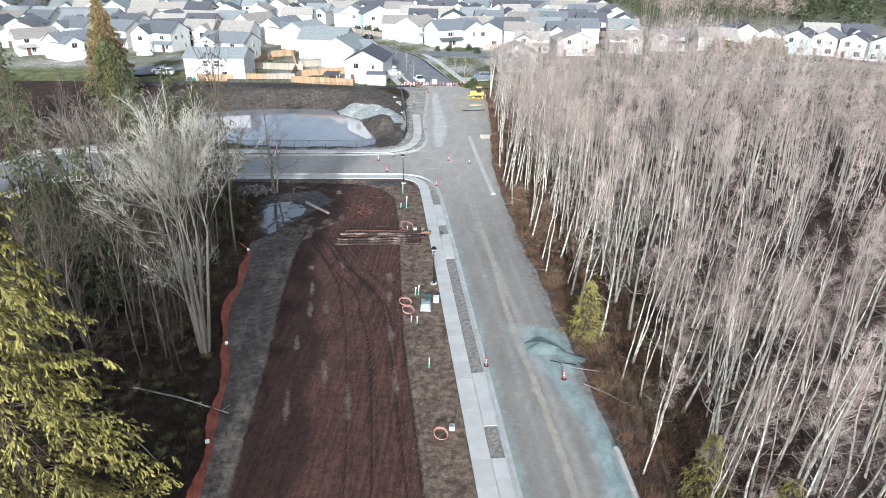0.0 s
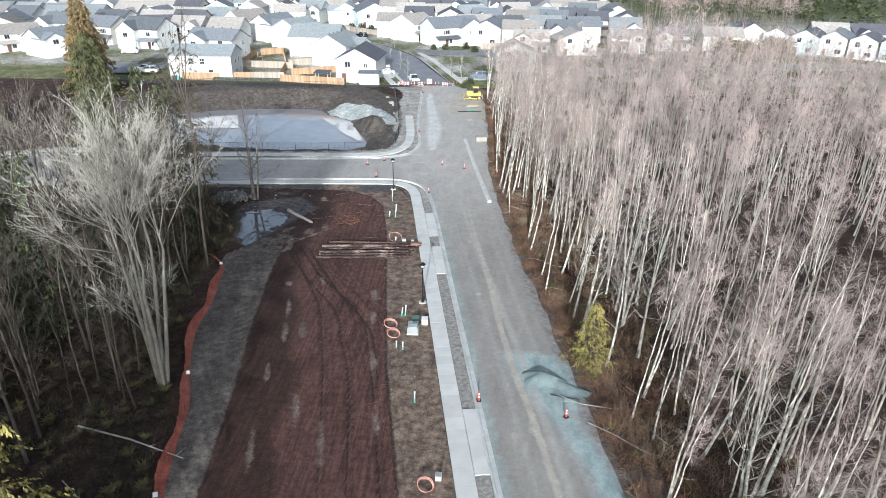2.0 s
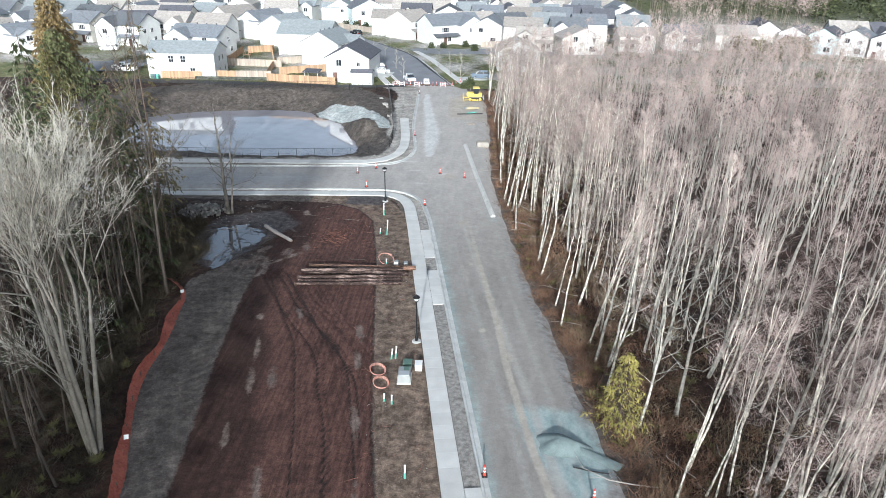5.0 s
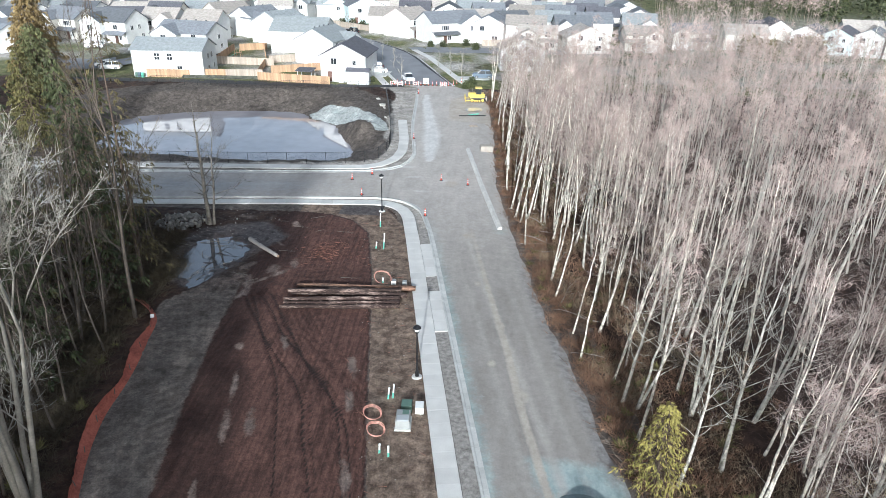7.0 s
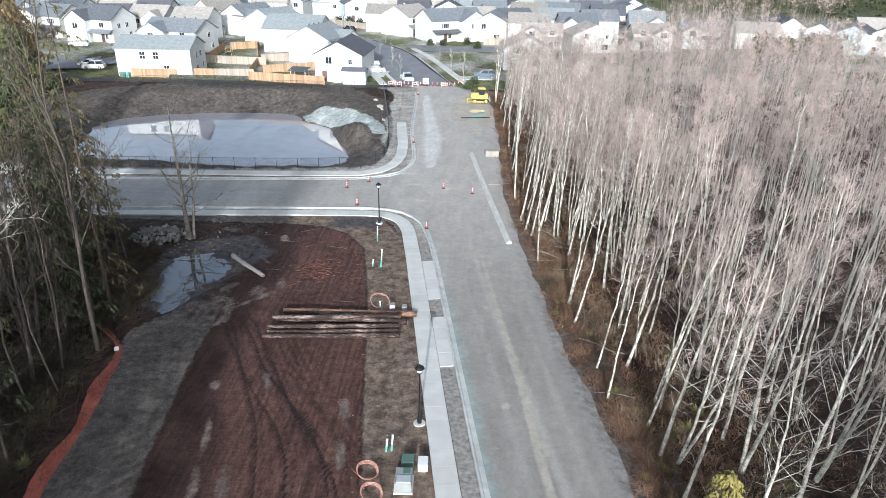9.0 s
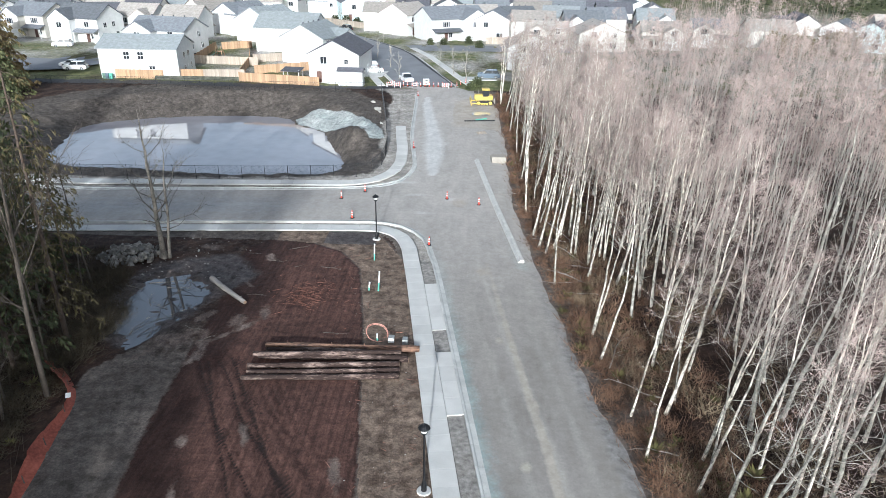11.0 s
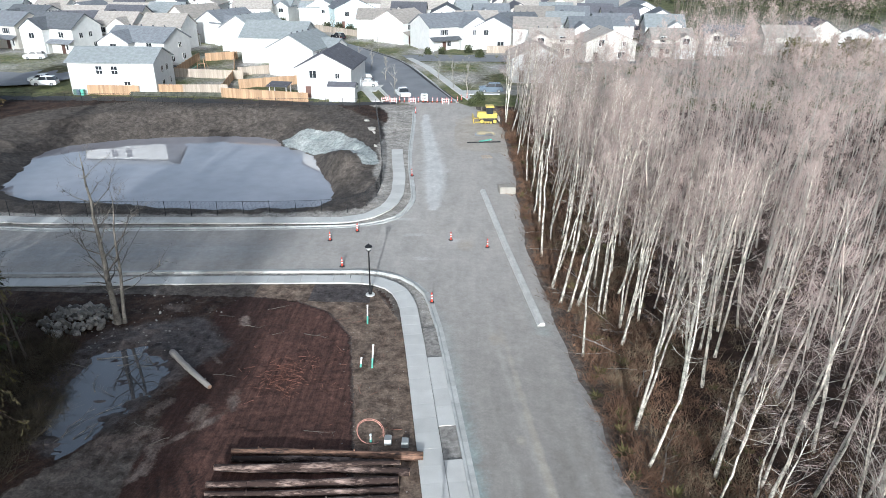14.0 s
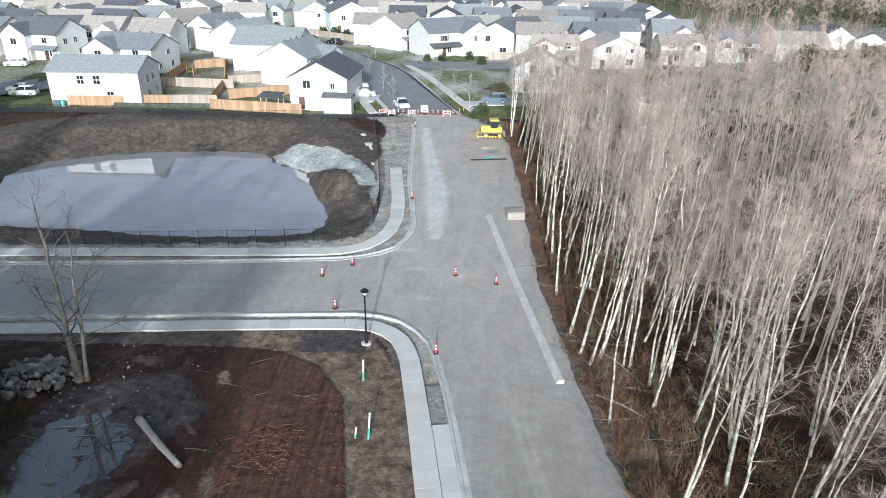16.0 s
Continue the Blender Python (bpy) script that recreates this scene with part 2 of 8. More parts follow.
    l.new(bp.outputs[0], bp3.inputs["Normal"])
    bp2 = n.new("ShaderNodeBump")
    bp2.inputs["Strength"].default_value, bp2.inputs["Distance"].default_value = bump, 0.04
    l.new(grain, bp2.inputs["Height"])
    l.new(bp3.outputs[0], bp2.inputs["Normal"])
    l.new(bp2.outputs[0], bsdf.inputs["Normal"])
    return m


def striped(name, base, period, axis="Z", depth=0.5, random_value=0.0, rough=0.75, spread=0.12, scale=1.0):
    """Painted lap siding or rows of shingles: courses along one axis."""
    m = material(name, base, rough, spread=spread, scale=scale, fine=12, bump=0, random_value=random_value)
    nt = m.node_tree
    n, l = nt.nodes, nt.links
    tc = n.new("ShaderNodeTexCoord")
    w = n.new("ShaderNodeTexWave")
    w.wave_profile, w.bands_direction = "SAW", axis
    w.inputs["Scale"].default_value = 2 * math.pi / (period * 20) * 1.0
    l.new(tc.outputs["Object"], w.inputs["Vector"])
    bp = n.new("ShaderNodeBump")
    bp.inputs["Strength"].default_value, bp.inputs["Distance"].default_value = depth, 0.02
    l.new(w.outputs["Fac"], bp.inputs["Height"])
    l.new(bp.outputs[0], n["Principled BSDF"].inputs["Normal"])
    return m


MAIN = radians(8.55)   # heading of the new road, west of north
SIDE = radians(4.7)    # the side road runs this far north of east

mat_ground = layered("ground_mat", ((0.02, 0.0115, 0.0085), (0.066, 0.038, 0.026), 0.6), [
    ("gravel", (0.085, 0.07, 0.059), (0.172, 0.145, 0.124), 0.9, 0.7, 0.95, 0.10, None),
    ("dirt", (0.029, 0.0138, 0.0103), (0.058, 0.0284, 0.0215), 0.6, 0.8, 0.9, 0.08, (5.0, 0.2, 1, MAIN)),
    ("fresh", (0.055, 0.0272, 0.0203), (0.12, 0.0612, 0.0472), 0.7, 1.0, 0.9, 0.22, (5.0, 0.2, 1, MAIN)),
    ("track", (0.011, 0.006, 0.0045), (0.026, 0.014, 0.0105), 0.9, 1.0, 0.75, 0.15, None),
    ("streak", (0.085, 0.06, 0.047), (0.22, 0.17, 0.142), 0.9, 1.5, 0.7, 0.16, (1.6, 0.35, 1, MAIN)),
    ("chips", (0.085, 0.058, 0.042), (0.26, 0.195, 0.147), 1.1, 0.6, 0.95, 0.08, None),
    ("basin", (0.058, 0.048, 0.041), (0.125, 0.106, 0.09), 1.1, 0.4, 0.9, 0.12, None),
    ("verge", (0.29, 0.265, 0.235), (0.43, 0.4, 0.36), 0.7, 0.8, 0.95, 0.15, None),
    ("pale", (0.31, 0.34, 0.325), (0.43, 0.44, 0.42), 0.4, 0.9, 0.9, 0.08, None),
    ("mud", (0.02, 0.012, 0.01), (0.125, 0.104, 0.096), 1.3, 0.9, 0.55, 0.15, None),
    ("lawn", (0.085, 0.105, 0.035), (0.2, 0.19, 0.095), 0.35, 0.6, 0.95, 0.15, None),
    ("town", (0.3, 0.28, 0.25), (0.5, 0.47, 0.44), 0.12, 1.0, 0.9, 0.2, None),
], bump=0.8, contrast=0.42, tread=0.22, blotch=0.22)
mat_road = layered("road_mat", ((0.25, 0.231, 0.209), (0.32, 0.296, 0.27), 0.35, (1.4, 0.35, 1, MAIN)), [
    ("shoulder", (0.185, 0.175, 0.165), (0.34, 0.325, 0.31), 1.6, 0.9, 0.95, 0.15, None),
    ("spray", (0.225, 0.29, 0.285), (0.39, 0.455, 0.445), 0.9, 1.2, 0.9, 0.22, (1, 0.5, 1, MAIN)),
    ("dust", (0.37, 0.345, 0.315), (0.45, 0.42, 0.385), 0.5, 1.0, 0.95, 0.4, (1.4, 0.4, 1, MAIN)),
    ("damp", (0.25, 0.258, 0.262), (0.37, 0.378, 0.38), 0.5, 1.1, 0.6, 0.3, (0.3, 1.4, 1, SIDE)),
    ("crust", (0.47, 0.465, 0.445), (0.6, 0.59, 0.565), 0.9, 1.6, 0.95, 0.3, (1, 0.5, 1, MAIN)),
    ("tan", (0.36, 0.322, 0.275), (0.46, 0.415, 0.36), 0.5, 0.9, 0.95, 0.15, None),
], bump=0.12, contrast=0.1, blotch=0.05)
mat_street = material("street_asphalt", (0.21, 0.215, 0.228), 0.85, spread=0.2, scale=0.3, fine=8, bump=0.1)
mat_seal = material("dark_asphalt", (0.03, 0.03, 0.033), 0.7, spread=0.3, scale=0.8, fine=12, bump=0.1)
mat_concrete = material("new_concrete", (0.57, 0.56, 0.53), 0.85, spread=0.12, scale=0.8, fine=14, bump=0.12, random_value=0.07)
mat_curb = material("kerb_concrete", (0.5, 0.5, 0.475), 0.85, spread=0.22, scale=1.2, fine=14, bump=0.15, random_value=0.08)
mat_beam = material("barrier_concrete", (0.55, 0.54, 0.51), 0.85, spread=0.2, scale=1.5, fine=16, bump=0.2)
mat_vault = material("vault_concrete", (0.36, 0.33, 0.285), 0.9, spread=0.2, scale=1.2, fine=12, bump=0.2)
mat_planter = material("planter_soil", (0.2, 0.18, 0.16), 0.95, spread=0.5, scale=3.0, fine=22, bump=0.9, tint=(0.3, 0.28, 0.255))
mat_alder = material("alder_bark", (0.29, 0.267, 0.222), 0.85, spread=0.35, scale=2.4, fine=11, bump=0.4, random_value=0.28, stretch=(1, 1, 0.8), tint=(0.55, 0.512, 0.435), ramp_at=(0.4, 0.56))
mat_white_bark = material("pale_alder_bark", (0.28, 0.266, 0.228), 0.85, spread=0.3, scale=2.0, fine=10, bump=0.4, random_value=0.12, tint=(0.46, 0.44, 0.38), ramp_at=(0.4, 0.6))
mat_alder_limb = material("alder_limb", (0.31, 0.296, 0.26), 0.85, spread=0.3, scale=2.0, fine=9, bump=0.0, random_value=0.2)
mat_twig = material("alder_twig", (0.3, 0.212, 0.194), 0.9, spread=0.4, scale=0.25, fine=2.0, bump=0, random_value=0.25, tint=(0.39, 0.312, 0.28))
mat_grey_crown = material("pale_alder_twig", (0.24, 0.195, 0.172), 0.9, spread=0.3, scale=0.4, fine=3, bump=0, random_value=0.15)
mat_pale_bark = material("maple_bark", (0.27, 0.248, 0.21), 0.85, spread=0.35, scale=1.2, fine=8, bump=0.3, random_value=0.15)
mat_pale_twig = material("maple_twig", (0.38, 0.357, 0.305), 0.9, spread=0.3, scale=0.4, fine=3, bump=0, random_value=0.15)
mat_maple_twig = material("grey_maple_twig", (0.27, 0.24, 0.2), 0.9, spread=0.3, scale=0.4, fine=3, bump=0)
mat_grey_bark = material("grey_bark", (0.115, 0.093, 0.074), 0.9, spread=0.4, scale=1.2, fine=8, bump=0.3, random_value=0.3)
mat_lone_bark = material("lone_tree_bark", (0.075, 0.064, 0.054), 0.9, spread=0.4, scale=1.6, fine=9, bump=0.6, tint=(0.2, 0.18, 0.152))
mat_grey_twig = material("grey_twig", (0.115, 0.09, 0.069), 0.9, spread=0.35, scale=0.5, fine=3, bump=0, random_value=0.3)
mat_dark_bark = material("conifer_bark", (0.11, 0.08, 0.06), 0.95, spread=0.4, scale=1.5, fine=9, bump=0.4)
mat_cedar = material("cedar_leaf", (0.075, 0.08, 0.02), 0.75, spread=0.6, scale=0.6, fine=3, bump=0, random_value=0.15, tint=(0.28, 0.24, 0.065))
mat_conifer = material("conifer_leaf", (0.035, 0.048, 0.02), 0.75, spread=0.5, scale=0.5, fine=3, bump=0, random_value=0.35, tint=(0.07, 0.08, 0.03))
mat_green_cedar = material("green_cedar_leaf", (0.05, 0.062, 0.026), 0.8, spread=0.5, scale=0.5, fine=3, bump=0, tint=(0.12, 0.125, 0.05))
mat_rust = material("dying_cedar_leaf", (0.22, 0.135, 0.06), 0.8, spread=0.5, scale=0.5, fine=3, bump=0, tint=(0.24, 0.18, 0.075))
mat_sparse = material("browning_cedar_leaf", (0.085, 0.065, 0.03), 0.8, spread=0.5, scale=0.5, fine=3, bump=0, tint=(0.11, 0.09, 0.035))
mat_brush = material("dead_brush", (0.09, 0.043, 0.027), 0.95, spread=0.5, scale=0.25, fine=2, bump=0, tint=(0.2, 0.12, 0.075))
mat_grass = material("dry_grass", (0.17, 0.125, 0.075), 0.95, spread=0.5, scale=0.25, fine=2, bump=0, tint=(0.26, 0.205, 0.135))
mat_fern = material("fern_leaf", (0.06, 0.06, 0.018), 0.85, spread=0.5, scale=0.4, fine=3, bump=0, tint=(0.12, 0.105, 0.035))
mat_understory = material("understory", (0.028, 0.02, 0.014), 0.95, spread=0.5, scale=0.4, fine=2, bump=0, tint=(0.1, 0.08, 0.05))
mat_white = striped("white_siding", (0.67, 0.67, 0.655), 0.18, "Z", 0.5, 0.1)
mat_cream = striped("cream_siding", (0.66, 0.63, 0.57), 0.18, "Z", 0.5, 0.12)
mat_blue = striped("pale_blue_siding", (0.55, 0.66, 0.67), 0.18, "Z", 0.5, 0.08)
mat_greige = striped("grey_siding", (0.42, 0.42, 0.42), 0.18, "Z", 0.5, 0.15)
mat_roof = striped("shingles", (0.15, 0.16, 0.175), 0.16, "Y", 0.6, 0.35, 0.9, 0.3, 1.5)
mat_roof_pale = striped("pale_shingles", (0.25, 0.27, 0.275), 0.16, "Y", 0.6, 0.12, 0.9, 0.25, 1.5)
mat_roof_brown = striped("brown_shingles", (0.33, 0.30, 0.27), 0.16, "Y", 0.6, 0.25, 0.9, 0.3, 1.5)
mat_roof_dark = striped("dark_shingles", (0.10, 0.10, 0.115), 0.16, "Y", 0.6, 0.12, 0.9, 0.3, 1.5)
mat_trim = material("white_trim", (0.64, 0.64, 0.63), 0.5, spread=0.05, bump=0)
mat_glass = material("window_glass", (0.03, 0.035, 0.04), 0.06, spread=0.2, bump=0, spec=0.8)
mat_door = material("house_door", (0.12, 0.06, 0.045), 0.5, spread=0.2, bump=0.1, random_value=0.4)
mat_garage = material("garage_door", (0.74, 0.74, 0.72), 0.5, spread=0.06, bump=0.05)
mat_cedar_board = material("fence_board", (0.40, 0.26, 0.155), 0.8, spread=0.3, scale=1.5, fine=14, bump=0.3, random_value=0.22, stretch=(4, 4, 0.5))
mat_old_board = material("weathered_fence_board", (0.38, 0.32, 0.26), 0.85, spread=0.3, scale=1.5, fine=14, bump=0.3, random_value=0.2, stretch=(4, 4, 0.5))
mat_black = material("black_metal", (0.018, 0.018, 0.02), 0.45, metal=0.4, spread=0.2, scale=4, bump=0.05)
mat_rubber = material("rubber", (0.025, 0.025, 0.025), 0.85, spread=0.3, scale=6, bump=0.1)
mat_orange = material("orange_plastic", (0.55, 0.06, 0.035), 0.5, spread=0.15, scale=5, bump=0.05)
mat_reflect = material("white_band", (0.8, 0.8, 0.78), 0.4, spread=0.06, scale=6, bump=0)
mat_silt = material("orange_fabric", (0.22, 0.042, 0.024), 0.8, spread=0.35, scale=0.7, fine=6, bump=0.8, tint=(0.36, 0.1, 0.06))
mat_log = material("log_bark", (0.05, 0.028, 0.022), 0.9, spread=0.3, scale=1.5, fine=9, bump=0.9, random_value=0.25, stretch=(0.35, 1.3, 1.3), tint=(0.3, 0.22, 0.185), ramp_at=(0.5, 0.68))
mat_log_peeled = material("peeled_log", (0.055, 0.03, 0.022), 0.8, spread=0.4, scale=1.3, fine=8, bump=0.7, random_value=0.15, stretch=(0.35, 1.6, 1.6), tint=(0.3, 0.17, 0.11), ramp_at=(0.42, 0.66))
mat_red_wood = material("red_splintered_wood", (0.19, 0.066, 0.04), 0.85, spread=0.5, scale=0.6, fine=6, bump=0.2, tint=(0.27, 0.125, 0.085))
mat_log_end = material("log_end", (0.3, 0.2, 0.14), 0.8, spread=0.3, scale=6, bump=0.2)
mat_grey_log = material("bleached_log", (0.36, 0.33, 0.30), 0.85, spread=0.3, scale=1.5, fine=10, bump=0.5, stretch=(0.5, 4, 4))
mat_rock = material("rock", (0.19, 0.175, 0.155), 0.9, spread=0.5, scale=1.5, fine=12, bump=0.6, random_value=0.6)
mat_wall_stone = material("mossy_wall_stone", (0.085, 0.088, 0.068), 0.9, spread=0.4, scale=1.5, fine=9, bump=0.5, random_value=0.35)
mat_boulder = material("pale_boulder", (0.42, 0.4, 0.36), 0.9, spread=0.25, scale=1.5, fine=9, bump=0.5)
mat_pvc = material("white_pvc", (0.78, 0.78, 0.75), 0.35, spread=0.05, bump=0)
mat_green_pvc = material("green_pipe", (0.13, 0.42, 0.32), 0.4, spread=0.12, bump=0.02)
mat_conduit = material("orange_conduit", (0.6, 0.3, 0.23), 0.5, spread=0.2, bump=0.05)
mat_grey_steel = material("grey_enamel", (0.3, 0.31, 0.3), 0.45, spread=0.12, scale=2, bump=0.05)
mat_lid = material("pale_enamel", (0.4, 0.42, 0.43), 0.5, spread=0.1, scale=2, bump=0.05)
mat_green_steel = material("green_enamel", (0.10, 0.17, 0.13), 0.4, spread=0.15, scale=2, bump=0.05)
mat_yellow = material("yellow_paint", (0.62, 0.47, 0.10), 0.4, spread=0.15, scale=2, bump=0.05)
mat_steel = material("worn_steel", (0.3, 0.27, 0.24), 0.5, metal=0.6, spread=0.4, scale=4, bump=0.2)
mat_carwhite = material("white_car_paint", (0.8, 0.8, 0.8), 0.2, spread=0.03, bump=0)
mat_carblack = material("black_car_paint", (0.02, 0.02, 0.025), 0.15, spread=0.1, bump=0)
mat_cargrey = material("grey_blue_car_paint", (0.2, 0.25, 0.31), 0.25, metal=0.4, spread=0.05, bump=0)
mat_carred = material("red_car_paint", (0.4, 0.02, 0.02), 0.2, spread=0.05, bump=0)
mat_grit = material("teal_grit", (0.19, 0.235, 0.228), 0.95, spread=0.3, scale=1.5, fine=14, bump=0.5)
mat_lamp_glass = material("frosted_lamp_glass", (0.6, 0.6, 0.58), 0.3, spread=0.05, bump=0)


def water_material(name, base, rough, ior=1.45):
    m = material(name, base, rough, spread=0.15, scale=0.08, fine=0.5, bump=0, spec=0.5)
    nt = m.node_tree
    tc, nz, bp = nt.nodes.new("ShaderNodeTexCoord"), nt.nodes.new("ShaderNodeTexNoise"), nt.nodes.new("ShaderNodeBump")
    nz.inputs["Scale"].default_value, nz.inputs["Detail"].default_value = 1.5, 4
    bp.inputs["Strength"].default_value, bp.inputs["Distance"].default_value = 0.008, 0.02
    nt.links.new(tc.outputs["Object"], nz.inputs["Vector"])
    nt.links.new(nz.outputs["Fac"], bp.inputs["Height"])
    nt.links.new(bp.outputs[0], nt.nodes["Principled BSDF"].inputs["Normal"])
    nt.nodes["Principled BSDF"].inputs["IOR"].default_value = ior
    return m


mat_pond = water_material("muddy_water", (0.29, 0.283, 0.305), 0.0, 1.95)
mat_puddle = water_material("puddle_water", (0.05, 0.052, 0.06), 0.0, 2.3)

# ---- the lie of the land ----
MA = Vector((-math.sin(MAIN), math.cos(MAIN), 0))
MN = Vector((math.cos(MAIN), math.sin(MAIN), 0))
ROAD_O = Vector((7.61, 0, 0))   # west edge of the pavement at y = 0


def along(u, v, z=0.0):
    """A place u metres east of the pavement's west edge and v metres along the new road."""
    p = ROAD_O + MN * u + MA * v
    return (p.x, p.y, z)


POND = smooth_line([(-62, 121), (-64, 130), (-60, 135.5), (-50.7, 139.5), (-38.3, 141.5), (-31, 140), (-28.4, 136), (-25.4, 133.8), (-23.1, 131.6), (-21.1, 127), (-19, 121.4), (-17.2, 117.6), (-16.7, 113),
                    (-17.9, 110.3), (-20.4, 109.2), (-30, 108.2), (-36, 108.4), (-43, 109.4), (-54, 110), (-60, 113.5), (-62, 121)], 3)
PUDDLE = smooth_line([(-26.6, 66.5), (-27.6, 71), (-26.4, 75.2), (-23.5, 75), (-21.6, 73.6), (-21.2, 70.6), (-22.4, 67.4), (-22.9, 63.6), (-24.6, 64.2), (-26.6, 66.5)], 3)
DIRT = [(-9, -15), (-12.4, 8), (-13.1, 15.5), (-13.9, 21.5), (-15.6, 34.7), (-17.2, 44.3), (-18.6, 55.9), (-19.2, 66), (-19.5, 74), (-20.4, 81.4), (-18.8, 84), (-14, 83.4), (-10.8, 81.6),
        (-8.4, 77.9), (-6.6, 68), (-6, 63.8), (-4.6, 52.6), (-3.7, 45.7), (-2.6, 37.6), (-0.1, 23.8), (1.2, 16.3), (5, -15)]
TRACK = [(-16.8, -15), (-15.6, 15.2), (-16.4, 20.1), (-18, 27.3), (-20, 34.4), (-22.4, 43), (-23, 49), (-24.4, 55.5), (-25.4, 60), (-23, 64), (-21, 70), (-22, 78), (-30, 82), (-45, 83),
         (-45, 85.3), (-20, 86.8), (-8, 87), (-4.4, 80), (-0.9, 57.2), (5.1, 16.6), (9.5, -15)]
ROAD_W = [(16.8, -40)] + [along(3.12, v)[:2] for v in (-20, 0, 20, 40, 60, 74, 80)] + [(-2.35, 84.3), (-3.1, 86.3), (-4.4, 88.2), (-6.2, 89.5), (-8.6, 90.1)]
ROAD_W_NORTH = [(-8.6, 100.9), (-7.1, 102.2), (-6.0, 104.5), (-5.4, 107.9), (-5.6, 111.2), (-6.6, 118.6), (-7.2, 125.1), (-7.9, 141.3), (-8.6, 152), (-13.2, 155.5)]
ROAD_E = [(22.0, -40), (17.6, 10), (16.6, 17.3), (16.3, 22.1), (15.7, 27.7), (14.8, 33), (14.3, 36.5), (13.2, 44.3), (12.5, 49.5), (11.6, 55), (10.3, 63), (9.0, 74.3), (8.0, 84), (7.1, 95), (6.8, 104), (6.9, 113), (6.9, 122),
          (6.5, 132), (6.0, 142), (3.0, 150), (-1.4, 155.5)]
SIDE_S = [(-8.6, 90.1), (-20.3, 89.1), (-29.6, 88.3), (-38.8, 87.4), (-52, 86.6), (-61.4, 85.6), (-66.4, 83.6), (-69.2, 80.5), (-70.5, 75), (-71, 60)]
SIDE_N = [(-8.6, 100.9), (-12.5, 99.6), (-23.3, 98.4), (-34.1, 97.5), (-44.7, 96.8), (-58, 97.2), (-69.4, 97.6), (-76.6, 94.2), (-80, 89), (-81.6, 80), (-82, 60)]
STREET_W = [(-13.2, 155.5), (-16.6, 165), (-21.4, 178.2), (-26, 192), (-30.6, 204), (-38.8, 218.4), (-48, 231), (-62, 246)]
STREET_E = [(-1.4, 155.5), (-4.1, 163), (-7.3, 172.3), (-11.5, 184), (-16.2, 195.4), (-26.1, 211.5), (-36, 224.5), (-52, 241)]


def rise(y):
    """The ground climbs gently towards the houses."""
    return np.interp(y, [95, 165, 185], [0.0, 2.2, 3.0])


def land(px, py):
    px, py = np.asarray(px, float), np.asarray(py, float)
    z = rise(py)
    pond = inside(px, py, POND)
    bank = np.where(py > 128, 0.42, 0.36)
    wob = 0.25 * np.sin(px * 0.9) * np.sin(py * 0.7 + px * 0.3)
    bowl = np.maximum(-1.5 - pond * bank + wob * np.clip(-pond / 3, 0, 1), -2.3)
    # a heap of spoil on the east shore
    hu, hv = (px + 16.6) * 0.86 + (py - 122.8) * 0.5, (py - 122.8) * 0.86 - (px + 16.6) * 0.5
    heap = 2.3 * np.exp(-(hu ** 2 / 7 + hv ** 2 / 26)) * (1 + 0.15 * np.sin(px * 2.1) * np.sin(py * 1.7))
    z = np.minimum(z, np.where(pond > -16, bowl, 9.0)) + np.where(pond > -9, heap, 0) * np.clip(-pond + 0.3, 0, 1)
    ragged = 0.35 * np.sin(2.3 * px + 1.1 * np.sin(1.7 * py)) + 0.25 * np.sin(4.1 * py + 3 * px) * np.sin(2.9 * px)
    z = z - 0.3 * np.clip((inside(px, py, PUDDLE) + ragged) / 1.2 + 0.5, 0, 1)
    return z


def height(x, y):
    if not (-82 < x < 2 and 90 < y < 160 or -30 < x < -18 and 61 < y < 78):   # away from pond and puddle
        return float(rise(y))
    return float(land(np.array([x]), np.array([y]))[0])


# one sheet of ground to the horizon
gx = np.concatenate([[-3000, -1500, -800, -400, -260, -180, -140, -115, -100], np.arange(-92, -34, 1.0), np.arange(-34, -22, 0.45), np.arange(-22, 3, 0.17), np.arange(3, 24, 0.5), np.arange(24, 60, 2.0), [64, 72, 84, 100, 125, 160, 220, 320, 600, 1200, 3000]])
gy = np.concatenate([[-2500, -900, -400, -200, -100, -60, -30, -12], np.arange(-4, 24, 0.4), np.arange(24, 84, 0.24), np.arange(84, 92, 0.4), np.arange(92, 160, 0.6), np.arange(160, 250, 3.0), [255, 270, 300, 350, 430, 520, 700, 1200, 3500]])
GX, GY = np.meshgrid(gx, gy)
px, py = GX.ravel(), GY.ravel()
pz = land(px, py)
rng0 = np.random.RandomState(3)
d_dirt, d_track = inside(px, py, DIRT), inside(px, py, TRACK)
paved = np.maximum(inside(px, py, ROAD_W + ROAD_W_NORTH + ROAD_E[::-1]), inside(px, py, SIDE_S + SIDE_N[::-1]))
paved = np.maximum(paved, inside(px, py, STREET_W + STREET_E[::-1]))
rough_z = 0.05 * np.sin(px * 1.7 + 1.3 * np.sin(py * 0.8)) * np.sin(py * 1.3) + rng0.uniform(-0.03, 0.03, px.size)
pz += np.where((d_track > 0.3) & (d_dirt < 0), rough_z * 0.6, 0) + np.where(d_track < -1, rough_z * 2.2, 0) * (paved < -4)
